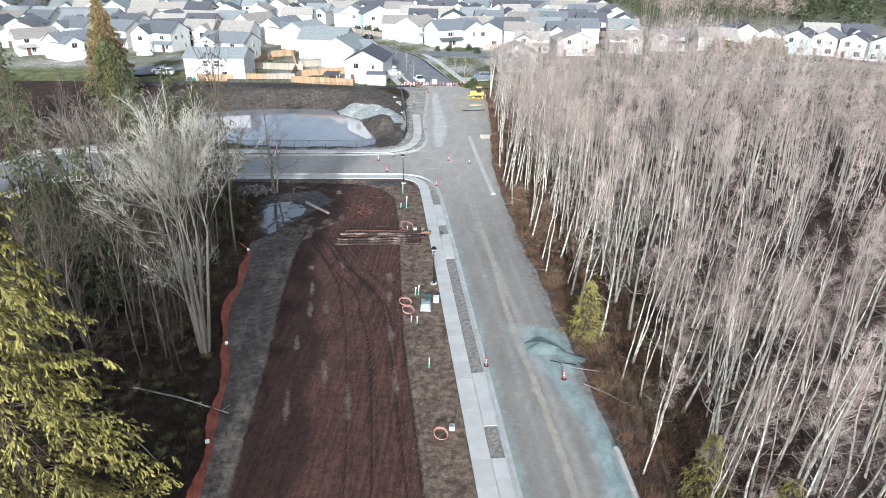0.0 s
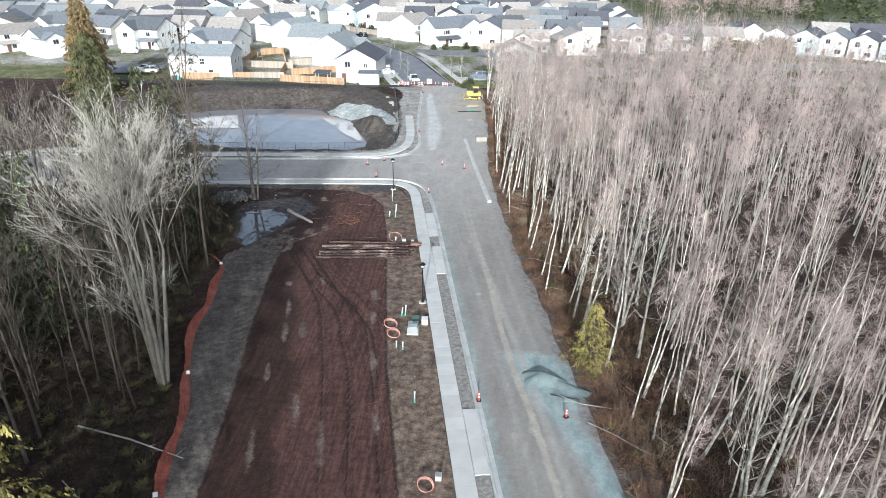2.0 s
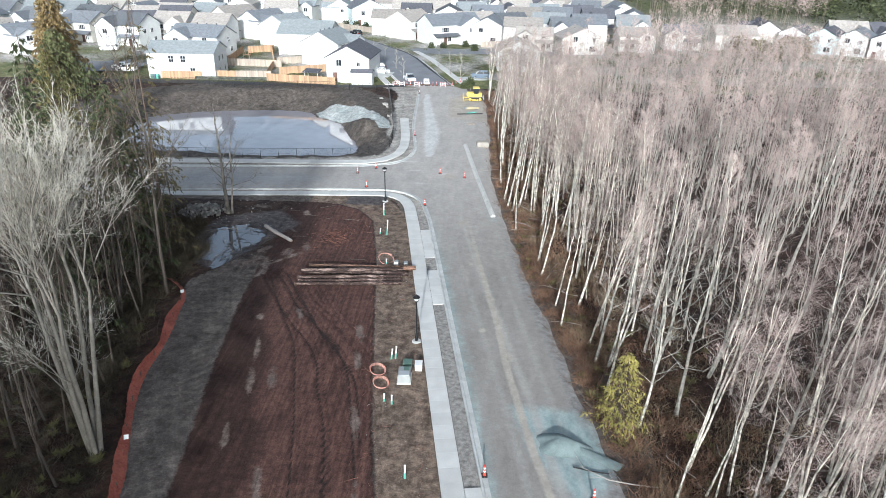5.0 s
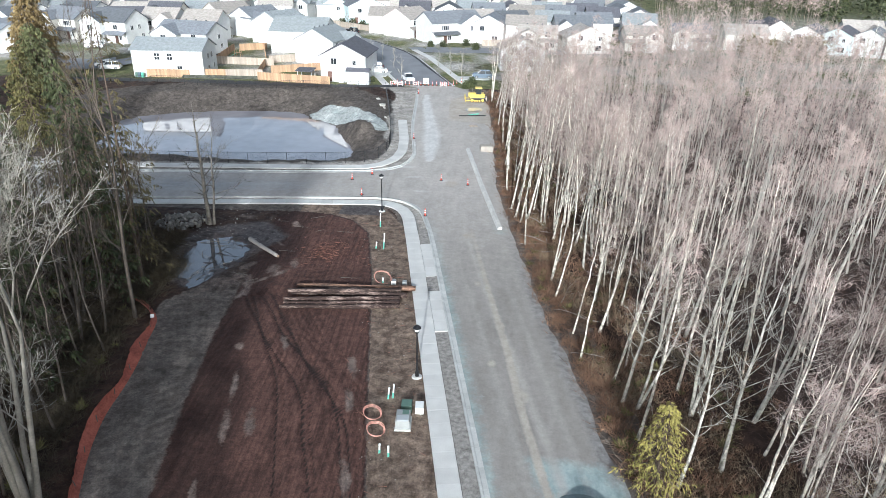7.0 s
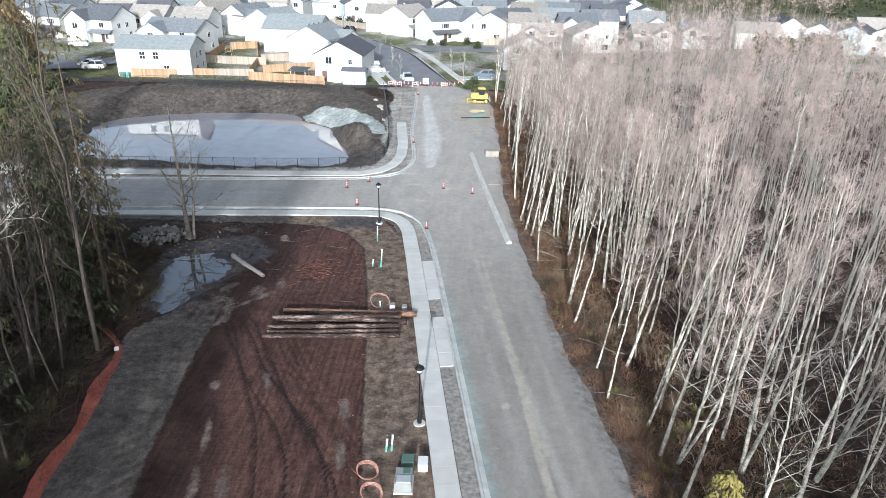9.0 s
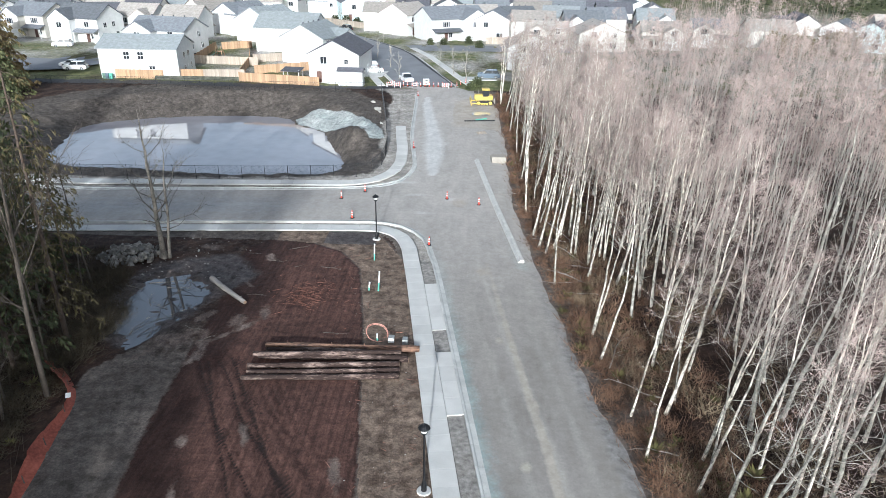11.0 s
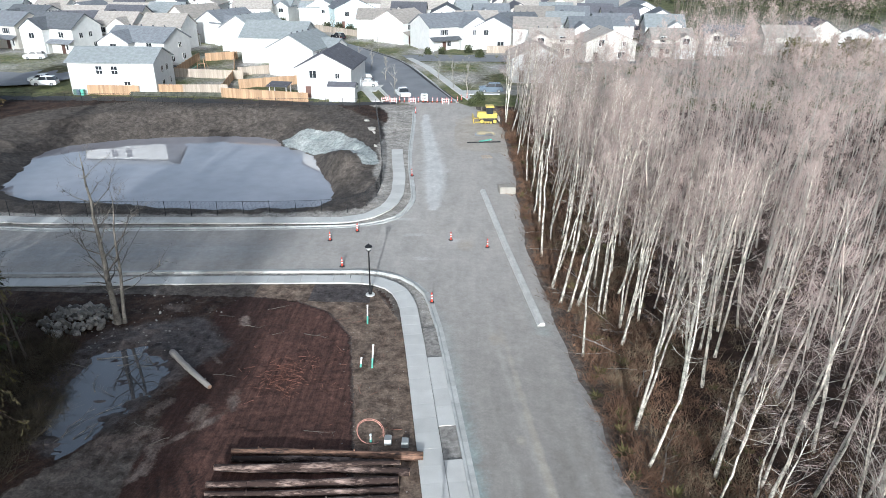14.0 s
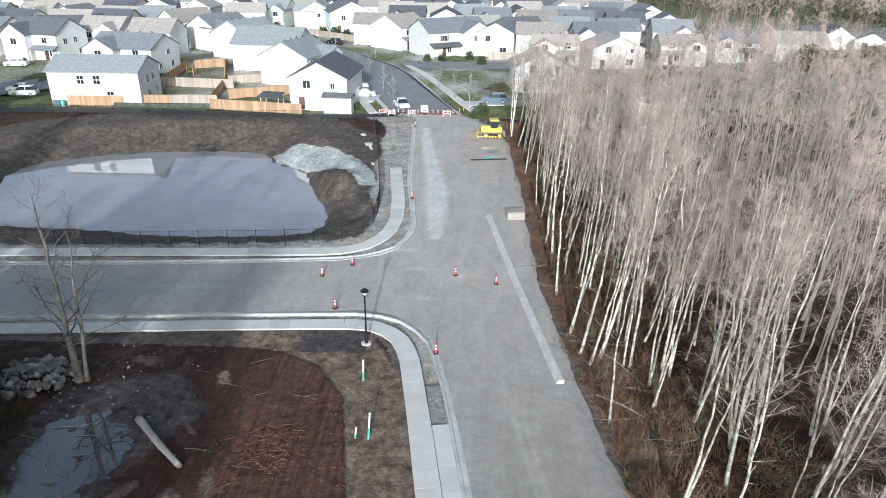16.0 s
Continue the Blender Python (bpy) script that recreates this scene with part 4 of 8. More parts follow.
def alder(seed, h, spread, limbs, twigs, girth=0.13, low=0.4, k=6, far=False, fork=False, side=3, fat=0.3, steep=0.0):
    """A slender bare tree: a pale stem, pale rising limbs with side shoots, and a haze of fine reddish twigs."""
    r = random.Random(seed)
    stem, crown = Wood(), Wood()
    share = 0.86 if fork else 1.0
    for head in range(2 if fork else 1):
        az0 = r.uniform(0, 6.28)
        tilt = (0.09 if fork else 0.03) * r.uniform(0.6, 1.3) * (1 if head == 0 else -1)
        lean = Vector((math.cos(az0), math.sin(az0), 0)) * tilt
        bow = Vector((r.uniform(-0.5, 0.5), r.uniform(-0.5, 0.5), 0))
        hh = h * (1 if head == 0 else r.uniform(0.75, 0.95))
        wob = [Vector((r.uniform(-1, 1), r.uniform(-1, 1), 0)) * 0.05 for _ in range(12)]
        pts = [Vector((0, 0, i / 11 * hh)) + lean * i / 11 * hh + wob[i] * min(i, 4) * 0.4 + bow * math.sin(i / 11 * 3.1) for i in range(12)]
        rad = [share * girth * (1 - i / 11) ** 0.8 * (1.3 if i == 0 else 1) + 0.011 for i in range(12)]
        if far:
            stem.limb(pts[::2] + pts[-1:], rad[::2] + rad[-1:], 3)
        else:
            stem.limb(pts, rad, k)

        def at(t):
            i = min(int(t * 11), 10)
            return pts[i].lerp(pts[i + 1], t * 11 - i)

        count = limbs if not fork else int(limbs * 0.6)
        per = max(2, int(twigs * share / (count * (side + 1))))
        for n in range(count):
            s = (n + r.random()) / count
            t = low + (0.97 - low) * s
            bare = r.random() < 0.14
            if bare:
                t, s = r.uniform(0.25, low), 0.6
            p = at(t)
            az = n * 2.4 + r.uniform(-0.7, 0.7)
            el = radians(r.uniform(18, 46) + 14 * s + steep) * (0.5 if bare else 1)
            ln = spread * (1.12 - 0.72 * s) * r.uniform(0.6, 1.2) * (0.75 if bare else 1)
            d = Vector((math.cos(az) * math.cos(el), math.sin(az) * math.cos(el), math.sin(el)))
            q1 = p + d * ln * 0.5 + rand_dir(r) * 0.09 * ln
            q2 = p + d * ln + Vector((0, 0, 0.2 * ln)) + rand_dir(r) * 0.13 * ln
            r0 = max(0.012, girth * fat * (1.12 - t))
            if far:
                stem.blade(p, q2, r0 * 0.9)
            else:
                stem.limb([p, q1, q2], [r0, r0 * 0.62, 0.006], 3)
            ends = [(q1, q2)]
            for j in range(1 if bare else side):
                f = r.uniform(0.3, 0.95)
                b = p.lerp(q1, f * 2) if f < 0.5 else q1.lerp(q2, f * 2 - 1)
                e = b + (d * 0.7 + rand_dir(r, 0.35) * 0.8).normalized() * ln * r.uniform(0.25, 0.5)
                if far:
                    stem.blade(b, e, 0.009)
                else:
                    stem.spike(b, e, max(0.008, r0 * 0.42))
                ends.append((b, e))
            for b0, b1 in ends:
                for j in range(1 if bare else per):
                    b = b0.lerp(b1, 1 - r.random() ** 1.2 * 0.9) + rand_dir(r) * 0.22
                    td = ((b1 - b0).normalized() * 0.5 + rand_dir(r, 0.3)).normalized()
                    crown.blade(b, b + td * r.uniform(0.25, 0.8), r.uniform(0.007, 0.012) * (1.85 if far else 0.85))
    return stem, crown


def broad_tree(seed, h, stems, flare, levels=4, girth=0.28, twig_r=0.012, split=3, start=0.35, low=5, wide=1.0, low_len=0.12):
    """A bare tree of several stems that fork again and again."""
    r = random.Random(seed)
    wood, twigs = Wood(), Wood()

    def grow(p, d, ln, rad, level):
        mid = p + d * ln * 0.5 + rand_dir(r) * ln * 0.05
        end = p + d * ln + rand_dir(r) * ln * 0.07 + Vector((0, 0, 0.04 * ln))
        if level >= levels:
            twigs.spike(p, end, max(twig_r, rad))
            for _ in range(4):
                b = p.lerp(end, r.uniform(0.2, 0.95))
                twigs.spike(b, b + (d + rand_dir(r, 0.3) * 0.9).normalized() * ln * r.uniform(0.3, 0.6), twig_r * 0.8)
            return
        wood.limb([p, mid, end], [rad, rad * 0.8, rad * 0.6], 5 if level < 2 else 3)
        for _ in range(split if level else split + 1):
            s = r.uniform(0.45, 1.0)
            b = p.lerp(mid, s * 2) if s < 0.5 else mid.lerp(end, s * 2 - 1)
            nd = (d + rand_dir(r, 0.25) * r.uniform(0.3, 0.62) * wide).normalized()
            grow(b, nd, ln * r.uniform(0.5, 0.78), rad * 0.5, level + 1)
        grow(end, (d + rand_dir(r, 0.2) * 0.25).normalized(), ln * 0.7, rad * 0.6, level + 1)

    for i in range(stems):
        az = i * 6.2832 / stems + r.uniform(-0.5, 0.5)
        out = flare * r.uniform(0.3, 1.0)
        base = Vector((math.cos(az), math.sin(az), 0)) * girth * (1.6 if stems > 1 else 0)
        d = Vector((math.cos(az) * out, math.sin(az) * out, 1)).normalized()
        top = base + d * h * start + Vector((0, 0, 0))
        wood.limb([base, base.lerp(top, 0.5) + rand_dir(r) * 0.15, top], [girth * 1.15, girth * 0.85, girth * 0.7], 7)
        grow(top, (d + rand_dir(r) * 0.08).normalized(), h * 0.24, girth * 0.65, 0)
        for j in range(low):
            b = base.lerp(top, r.uniform(0.45, 1.0))
            grow(b, (d + rand_dir(r, 0.1) * 0.8).normalized(), h * low_len * r.uniform(0.6, 1.3), girth * 0.3, 1)
    return wood, twigs


def conifer(seed, h, radius, whorls, per, sprays, droop=0.35, width=0.09, ln=0.55, bare=0.08, gap=0.1, girth=0.25, full=0.75):
    """A tapering evergreen: a stem, drooping boughs and hanging sprays."""
    r = random.Random(seed)
    stem, crown = Wood(), Wood()
    stem.limb([Vector((0, 0, h * t)) for t in (0, 0.3, 0.6, 1)], [girth, girth * 0.75, girth * 0.45, 0.02], 7)
    for i in range(whorls):
        t = bare + (0.995 - bare) * (i + 0.5 * r.random()) / whorls
        reach = radius * (1 - t) ** full * r.uniform(0.75, 1.12) + 0.15
        for j in range(per):
            if r.random() < gap:
                continue
            az = i * 1.1 + j * 6.2832 / per + r.uniform(-0.5, 0.5)
            ln_b = reach * r.uniform(0.65, 1.1)
            d = Vector((math.cos(az), math.sin(az), 0))
            p0 = Vector((0, 0, t * h))
            p1 = p0 + d * ln_b * 0.5 + Vector((0, 0, 0.06 * ln_b - droop * ln_b * 0.15))
            p2 = p0 + d * ln_b + Vector((0, 0, -droop * ln_b + 0.1 * ln_b))
            stem.limb([p0, p1, p2], [0.035, 0.022, 0.006], 3)
            side = Vector((-d.y, d.x, 0))
            m = max(3, int(sprays * (0.25 + ln_b / radius)))
            for n in range(m):
                s = r.uniform(0.15, 1.0) ** 0.8
                b = p0.lerp(p1, s * 2) if s < 0.5 else p1.lerp(p2, s * 2 - 1)
                w = (d * r.uniform(0.2, 0.9) + side * r.choice((-1, 1)) * r.uniform(0.2, 1.0) + Vector((0, 0, -droop * r.uniform(0.3, 1.6)))).normalized()
                l_s = ln * r.uniform(0.5, 1.2)
                crown.leaf(b, b + w * l_s, width * r.uniform(0.7, 1.3), w.cross(rand_dir(r, 1.0)).normalized())
    return stem, crown


def cedar(seed, h, radius, whorls, per, gap=0.12, girth=0.3, bare=0.1, full=0.6, leaf=0.34, width=0.05, fill=7):
    """An evergreen whose boughs sweep down and up again, hung with flat drooping sprays."""
    r = random.Random(seed)
    stem, crown = Wood(), Wood()
    stem.limb([Vector((0, 0, h * t)) for t in (0, 0.3, 0.6, 1)], [girth, girth * 0.75, girth * 0.45, 0.02], 7)
    for i in range(whorls * per):
        if r.random() < gap:
            continue
        t = bare + (0.99 - bare) * (i + r.random()) / (whorls * per)
        ln = (radius * (1 - t) ** full + 0.2) * r.uniform(0.6, 1.12)
        az = i * 2.4 + r.uniform(-0.4, 0.4)
        d = Vector((math.cos(az), math.sin(az), 0))
        side = Vector((-d.y, d.x, 0))
        sag = r.uniform(0.22, 0.42)
        p0 = Vector((0, 0, t * h))
        bough = [p0, p0 + d * ln * 0.35 + Vector((0, 0, -0.04 * ln)), p0 + d * ln * 0.7 + side * r.uniform(-0.1, 0.1) * ln + Vector((0, 0, -sag * 0.75 * ln)), p0 + d * ln + side * r.uniform(-0.15, 0.15) * ln + Vector((0, 0, -sag * 0.8 * ln))]
        stem.limb(bough, [0.03 + 0.004 * ln, 0.025, 0.016, 0.005], 3)
        for j in range(max(4, int(ln / 0.3))):
            f = (0.22 + 0.78 * r.random() ** 0.8) * 2.999
            b = bough[int(f)].lerp(bough[int(f) + 1], f - int(f))
            w = (d * r.uniform(0.3, 1.0) + side * (1 if j % 2 else -1) * r.uniform(0.4, 1.1) + Vector((0, 0, -r.uniform(0.1, 0.9)))).normalized()
            bl = r.uniform(0.35, 1.05) * min(1.0, 0.35 + ln / 5)
            for q in range(fill):
                g = (q + r.random()) / fill
                c = b + w * bl * g + Vector((0, 0, -0.25 * bl * g * g))
                wd = (w * 0.7 + rand_dir(r) * 0.5 + Vector((0, 0, -0.75))).normalized()
                crown.leaf(c, c + wd * leaf * r.uniform(0.6, 1.25) * (1.1 - 0.4 * g), width * r.uniform(0.7, 1.4), wd.cross(rand_dir(r, 0.4)).normalized())
    return stem, crown


def tree_thing(name, stem, crown, bark, leaf, place, turn, scale, label, category, group="", crown_name="crown"):
    ob = thing(name, pose(*place, 0, 0, turn) @ Matrix.Scale(scale, 4), label, category, group)
    part("trunk", stem.mesh("trunk", bark, True), None, ob)
    part(crown_name, crown.mesh(crown_name, leaf), None, ob)
    return ob


def joined(name, pieces, material_, label, category, kind="stuff"):
    """Many copies of arrays (v, f) set at (x, y, z, turn, scale, lean to the east), in one mesh."""
    vs, fs, b = [], [], 0
    for (v, f), (x, y, z, a, s, *lean) in pieces:
        c, d = math.cos(a) * s, math.sin(a) * s
        vs.append(np.stack([x + v[:, 0] * c - v[:, 1] * d + v[:, 2] * s * (lean[0] if lean else 0), y + v[:, 0] * d + v[:, 1] * c, z + v[:, 2] * s], 1))
        fs.append(f + b)
        b += len(v)
    return tagged(new(name, array_mesh(name, np.concatenate(vs), np.concatenate(fs), material_)), label, category, kind=kind)


def copy_tree(ob, x, y, turn, scale, lean=0.0):
    m = pose(x, y, height(x, y) - 0.05, lean, 0, turn)
    c = copy_thing(ob, m)
    c.scale = (scale, scale, scale)
    return c


# the alder stand east of the new road
PALE = ((39, 66, 18, 1, 0.17), (31, 74, 17.5, 2, 0.16), (22.3, 19, 14.5, 3, 0.17), (29.8, 18.4, 14, 4, 0.16), (25.9, 24, 15, 5, 0.16), (20.2, 46.5, 15, 6, 0.16), (20.4, 56.6, 15, 7, 0.15), (22.8, 57.6, 14.5, 12, 0.14),
        (17.4, 39.2, 13, 13, 0.12), (60, 104, 17, 8, 0.16), (75, 140, 17, 9, 0.16), (82, 150, 18, 10, 0.16), (33, 40, 15, 14, 0.15), (15.4, 47.6, 14.5, 15, 0.13), (16.4, 47.0, 14, 16, 0.12), (20.6, 40.8, 15, 17, 0.15),
        (24.6, 46, 15.5, 18, 0.15), (15.6, 70.5, 14, 19, 0.12), (27.5, 62, 15.5, 20, 0.14), (25, 34, 14.5, 21, 0.15))
rr = random.Random(11)
spots = []
# rows with y below 4 stand out of view, added to shade the stand's floor
v = -26.0
while v < 196:
    u = 0.0
    step_v = 2.6
    while u < 128:
        step = 1.75 if u < 14 else 2.7
        x0, y0, _ = along(u, v)
        xe_ = float(by_y(ROAD_E, np.array([min(max(v, 5), 142)]))[0]) + 1.8
        x = xe_ + u + rr.uniform(-0.95, 0.95)
        y = y0 + rr.uniform(-1.2, 1.2)
        u += step
        if (x > 16 + 0.70 * (y + 24) and y > 4) or x > 60 + y or rr.random() < (0.2 if y > 76 else 0.6 if y > 53 else 0.45):
            continue
        if y > 152 + min(max(x - 20, 0) * 1.1, 44) - max(x - 68, 0) * 1.7 or (y > 160 and rr.random() < 0.35) or math.hypot(x - 14, y - 177) < 11:
            continue
        if any(math.hypot(x - q[0], y - q[1]) < 2.3 for q in PALE) or math.hypot(x - 15.9, y - 39.2) < 2.6:
            continue
        spots.append((x, y, x - xe_))
    v += step_v
edge_trees = sorted(spots, key=lambda s: 0.8 * s[2] + 0.13 * s[1] + (60 if s[1] < 5 else 0))
near, rest = edge_trees[:276], edge_trees[276:]


def east_lean(y, inner):
    """Degrees by which the stems lean away from the road, most at the wood's edge."""
    return float(np.interp(inner, [2, 5, 12, 30], [6.0, 4.5, 1.8, 0.5])) * float(np.interp(y, [90, 140], [1, 0.6])) + rr.gauss(0, 2.6)


near_variants, near_arrays = [], []
for i, (h, sp, lim, tw, g) in enumerate(((14.8, 2.3, 24, 950, 0.095), (15.8, 2.2, 26, 1000, 0.10), (13.5, 2.0, 22, 820, 0.08), (16.2, 2.7, 26, 1100, 0.115), (12.5, 1.9, 20, 700, 0.07), (15.4, 2.8, 28, 1150, 0.115), (15, 2.4, 26, 1000, 0.10))):
    stem, crown = alder(20 + i, h, sp, lim, tw, g, 0.6 if g < 0.11 else 0.52, 5, fork=i in (5, 6))
    near_variants.append((stem.mesh("trunk", mat_alder, True), crown.mesh("crown", mat_twig)))
    near_arrays.append((stem.arrays(), crown.arrays()))
first = {}
for n, (x, y, e) in enumerate(near):
    k = rr.choice((0, 0, 1, 1, 2, 2, 3, 3, 4, 5, 6, 6))
    sc, turn = rr.uniform(0.78, 1.12) * (1.0 if y < 105 else 0.88), rr.uniform(0, 360)
    m = pose(x, y, height(x, y) - 0.05, rr.gauss(0, 2.5), east_lean(y, e), 0) @ pose(0, 0, 0, 0, 0, turn)
    if k not in first:
        ob = thing("alder_tree", Matrix(), "slender bare alder with pale bark and reddish twigs", "tree", "alders beside the road")
        part("trunk", near_variants[k][0], None, ob)
        part("crown", near_variants[k][1], None, ob)
        first[k] = ob
        ob.matrix_world = m @ Matrix.Scale(sc, 4)
    else:
        c = copy_thing(first[k], m)
        c.scale = (sc, sc, sc)
far_stems, far_crowns = [], []
for i in range(6):
    stem, crown = alder(60 + i, 13.6 + (i % 3), 2.5 + 0.3 * (i % 2), 20, 520, 0.085, 0.5, 4, True, i == 4, 2)
    far_stems.append(stem.arrays())
    far_crowns.append(crown.arrays())
set_s, set_c = [], []
for n, (x, y, e) in enumerate(rest):
    k, a, s = rr.randrange(6), rr.uniform(0, 6.28), rr.uniform(0.74, 1.12) * (1.0 if y < 100 else 0.9)
    z = float(rise(y)) - 0.05
    fine_tree = near_arrays[k] if n < 120 else (far_stems[k], far_crowns[k])
    place = (x, y, z, a, s, math.tan(radians(east_lean(y, e))))
    set_s.append((fine_tree[0], place))
    set_c.append((fine_tree[1], place))
joined("alder_stems", set_s, mat_alder_limb, "stems of a dense stand of bare alders", "woodland")
joined("alder_crowns", set_c, mat_twig, "fine reddish twigs of a dense alder stand", "woodland")
# broad pale trees that stand above or before the alders
for x, y, h, sd, g in PALE:
    stem, crown = alder(200 + sd, h, 4.0 if g > 0.135 else 3.2, 24, 560, g, 0.34, 7, False, sd in (3, 6, 16, 18), 7, 0.36, 10)
    ob = tree_thing("alder_tree", stem, crown, mat_white_bark, mat_grey_crown, (0, 0, 0), 0, 1.0, "bare pale-barked tree with wide rising limbs", "tree", "pale trees among the alders")
    ob.matrix_world = pose(x, y, height(x, y) - 0.05, rr.gauss(0, 2), east_lean(y, 5), 0) @ pose(0, 0, 0, 0, 0, sd * 40)

# ---- wood west of the site ----
stem, crown = broad_tree(5, 24, 6, 0.15, 4, 0.19, 0.013, 3, 0.40, 1, 1.8)
tree_thing("maple_tree", stem, crown, mat_pale_bark, mat_pale_twig, (-21.7, 33.8, 0), 20, 1.0, "large bare maple with several pale stems", "tree", "", "crown")
stem, crown = broad_tree(9, 22, 3, 0.24, 4, 0.2, 0.014, 3, 0.45, 2, 1.9)
tree_thing("maple_tree", stem, crown, mat_grey_bark, mat_maple_twig, (-35, 44, 0), 70, 1.0, "bare grey-stemmed maple in the wood", "tree")
stem, crown = cedar(3, 31, 8.6, 60, 7, 0.12, 0.36, 0.1, 0.6, 0.4, 0.06, 7)
tree_thing("cedar_tree", stem, crown, mat_dark_bark, mat_cedar, (-21.0, 7.5, 0), 0, 1.0, "yellow-green western cedar with drooping boughs", "tree")
# old tree beside the puddle with shoots from its stem
stem, crown = alder(301, 14.5, 4.4, 20, 300, 0.26, 0.28, 9, side=8, fat=0.42)
second, second_twigs = alder(305, 11.5, 3.8, 15, 220, 0.16, 0.3, 8, side=8, fat=0.45)
for whole, add_on in ((stem, second), (crown, second_twigs)):
    b = len(whole.v)
    whole.v += [Vector((0.45 + 0.06 * p.z, 0.15, 0)) + p for p in add_on.v]
    whole.f += [tuple(i + b for i in q) for q in add_on.f]
tree_thing("bare_tree", stem, crown, mat_lone_bark, mat_grey_twig, (-27.6, 78.8, height(-27.6, 78.8)), 0, 1.0, "lone bare tree with broken stem beside rocks", "tree")
stem, crown = cedar(17, 26.5, 3.4, 30, 4, 0.35, 0.2, 0.12, 0.35, 0.4, 0.05, 4)
tree_thing("cedar_tree", stem, crown, mat_dark_bark, mat_sparse, (-29, 64, 0), 0, 1.0, "tall thin browning cedar at the edge of the wood", "tree")
stem, crown = cedar(18, 22.5, 7.0, 44, 8, 0.03, 0.3, 0.08, 0.75, 0.7, 0.13, 5)
tree_thing("cedar_tree", stem, crown, mat_dark_bark, mat_rust, (-86.5, 144, height(-86.5, 144)), 0, 1.0, "dying cedar with rust-brown foliage", "tree")
stem, crown = cedar(24, 14, 6.4, 26, 7, 0.06, 0.25, 0.06, 0.6, 0.7, 0.13, 4)
tree_thing("cedar_tree", stem, crown, mat_dark_bark, mat_green_cedar, (-83.5, 139, height(-83.5, 139)), 40, 1.0, "broad green cedar below a dying one", "tree")
stem, crown = cedar(19, 16, 4.8, 26, 6, 0.1, 0.22, 0.1, 0.7, 0.55, 0.11, 4)
tree_thing("cedar_tree", stem, crown, mat_dark_bark, mat_fern, (-64.5, 105.5, height(-64.5, 105.5)), 0, 1.0, "light green cedar beyond the side road", "tree")
stem, crown = cedar(23, 6.6, 2.4, 26, 7, 0.1, 0.09, 0.03, 0.75, 0.26, 0.035, 7)
hemlock = tree_thing("hemlock_tree", stem, crown, mat_dark_bark, mat_cedar, (15.9, 39.2, 0), 0, 1.0, "young yellow-green hemlock at the road's edge", "tree")
for x, y, s in ((21.6, 17.5, 0.9), (24.5, 12, 1.1)):
    copy_tree(hemlock, x, y, 80 * s, s)
for sd, x, y, h, rd, mt, lb in ((51, -32.5, 58.5, 21, 3.4, mat_fern, "light green cedar at the edge of the wood"), (52, -34, 67, 21, 3.2, mat_sparse, "browning cedar at the edge of the wood"), (53, -39, 70, 14, 3.2, mat_fern, "light green cedar beside the side road"),
                                (54, -32.4, 71, 15, 2.6, mat_sparse, "thin browning cedar near the puddle"), (55, -43, 62, 17, 3.6, mat_conifer, "dark green cedar in the wood"), (56, -47, 72, 15, 3.4, mat_sparse, "browning cedar beside the side road")):
    stem, crown = cedar(sd, h, rd, 17, 5, 0.3, 0.13, 0.12, 0.5, 0.4, 0.055, 4)
    tree_thing("cedar_tree", stem, crown, mat_dark_bark, mt, (x, y, height(x, y)), sd * 30, 1.0, lb, "tree")
dark = []
for i, (h, rd) in enumerate(((19, 3.6), (14, 3.0), (22, 4.2))):
    stem, crown = cedar(40 + i, h, rd, 20, 5, 0.12, 0.2, 0.1, 0.65, 0.62, 0.1, 3)
    ob = thing("conifer_tree", Matrix(), "dark green conifer in the wood", "tree", "conifers in the west wood")
    part("trunk", stem.mesh("trunk", mat_dark_bark, True), None, ob)
    part("crown", crown.mesh("crown", mat_conifer), None, ob)
    dark.append(ob)
bare = []
for i, (h, n, fl) in enumerate(((19, 1, 0.05), (17, 2, 0.16), (15, 1, 0.1), (21, 1, 0.06))):
    stem, crown = broad_tree(70 + i, h, n, fl, 3, 0.13, 0.012, 3, 0.45)
    ob = thing("bare_tree", Matrix(), "bare grey-brown tree in the wood", "tree", "bare trees in the west wood")
    part("trunk", stem.mesh("trunk", mat_grey_bark, True), None, ob)
    part("crown", crown.mesh("crown", mat_grey_twig), None, ob)
    bare.append(ob)
thin = []
for i, (h, n) in enumerate(((14, 1), (12, 1), (16, 1))):
    stem, crown = alder(150 + i, h, 2.0, 30, 240, 0.07, 0.14, 5, side=4)
    ob = thing("bare_tree", Matrix(), "thin bare brown stem at the wood's edge", "tree", "thin trees at the west edge")
    part("trunk", stem.mesh("trunk", mat_grey_bark, True), None, ob)
    part("crown", crown.mesh("crown", mat_grey_twig), None, ob)
    thin.append(ob)
wood_spots = [(-26.5, 57, 1), (-29, 52.5, 1), (-88, 108, 0), (-95, 101, 0), (-92, 114, 0), (-84, 103, 1)]
tries = 0
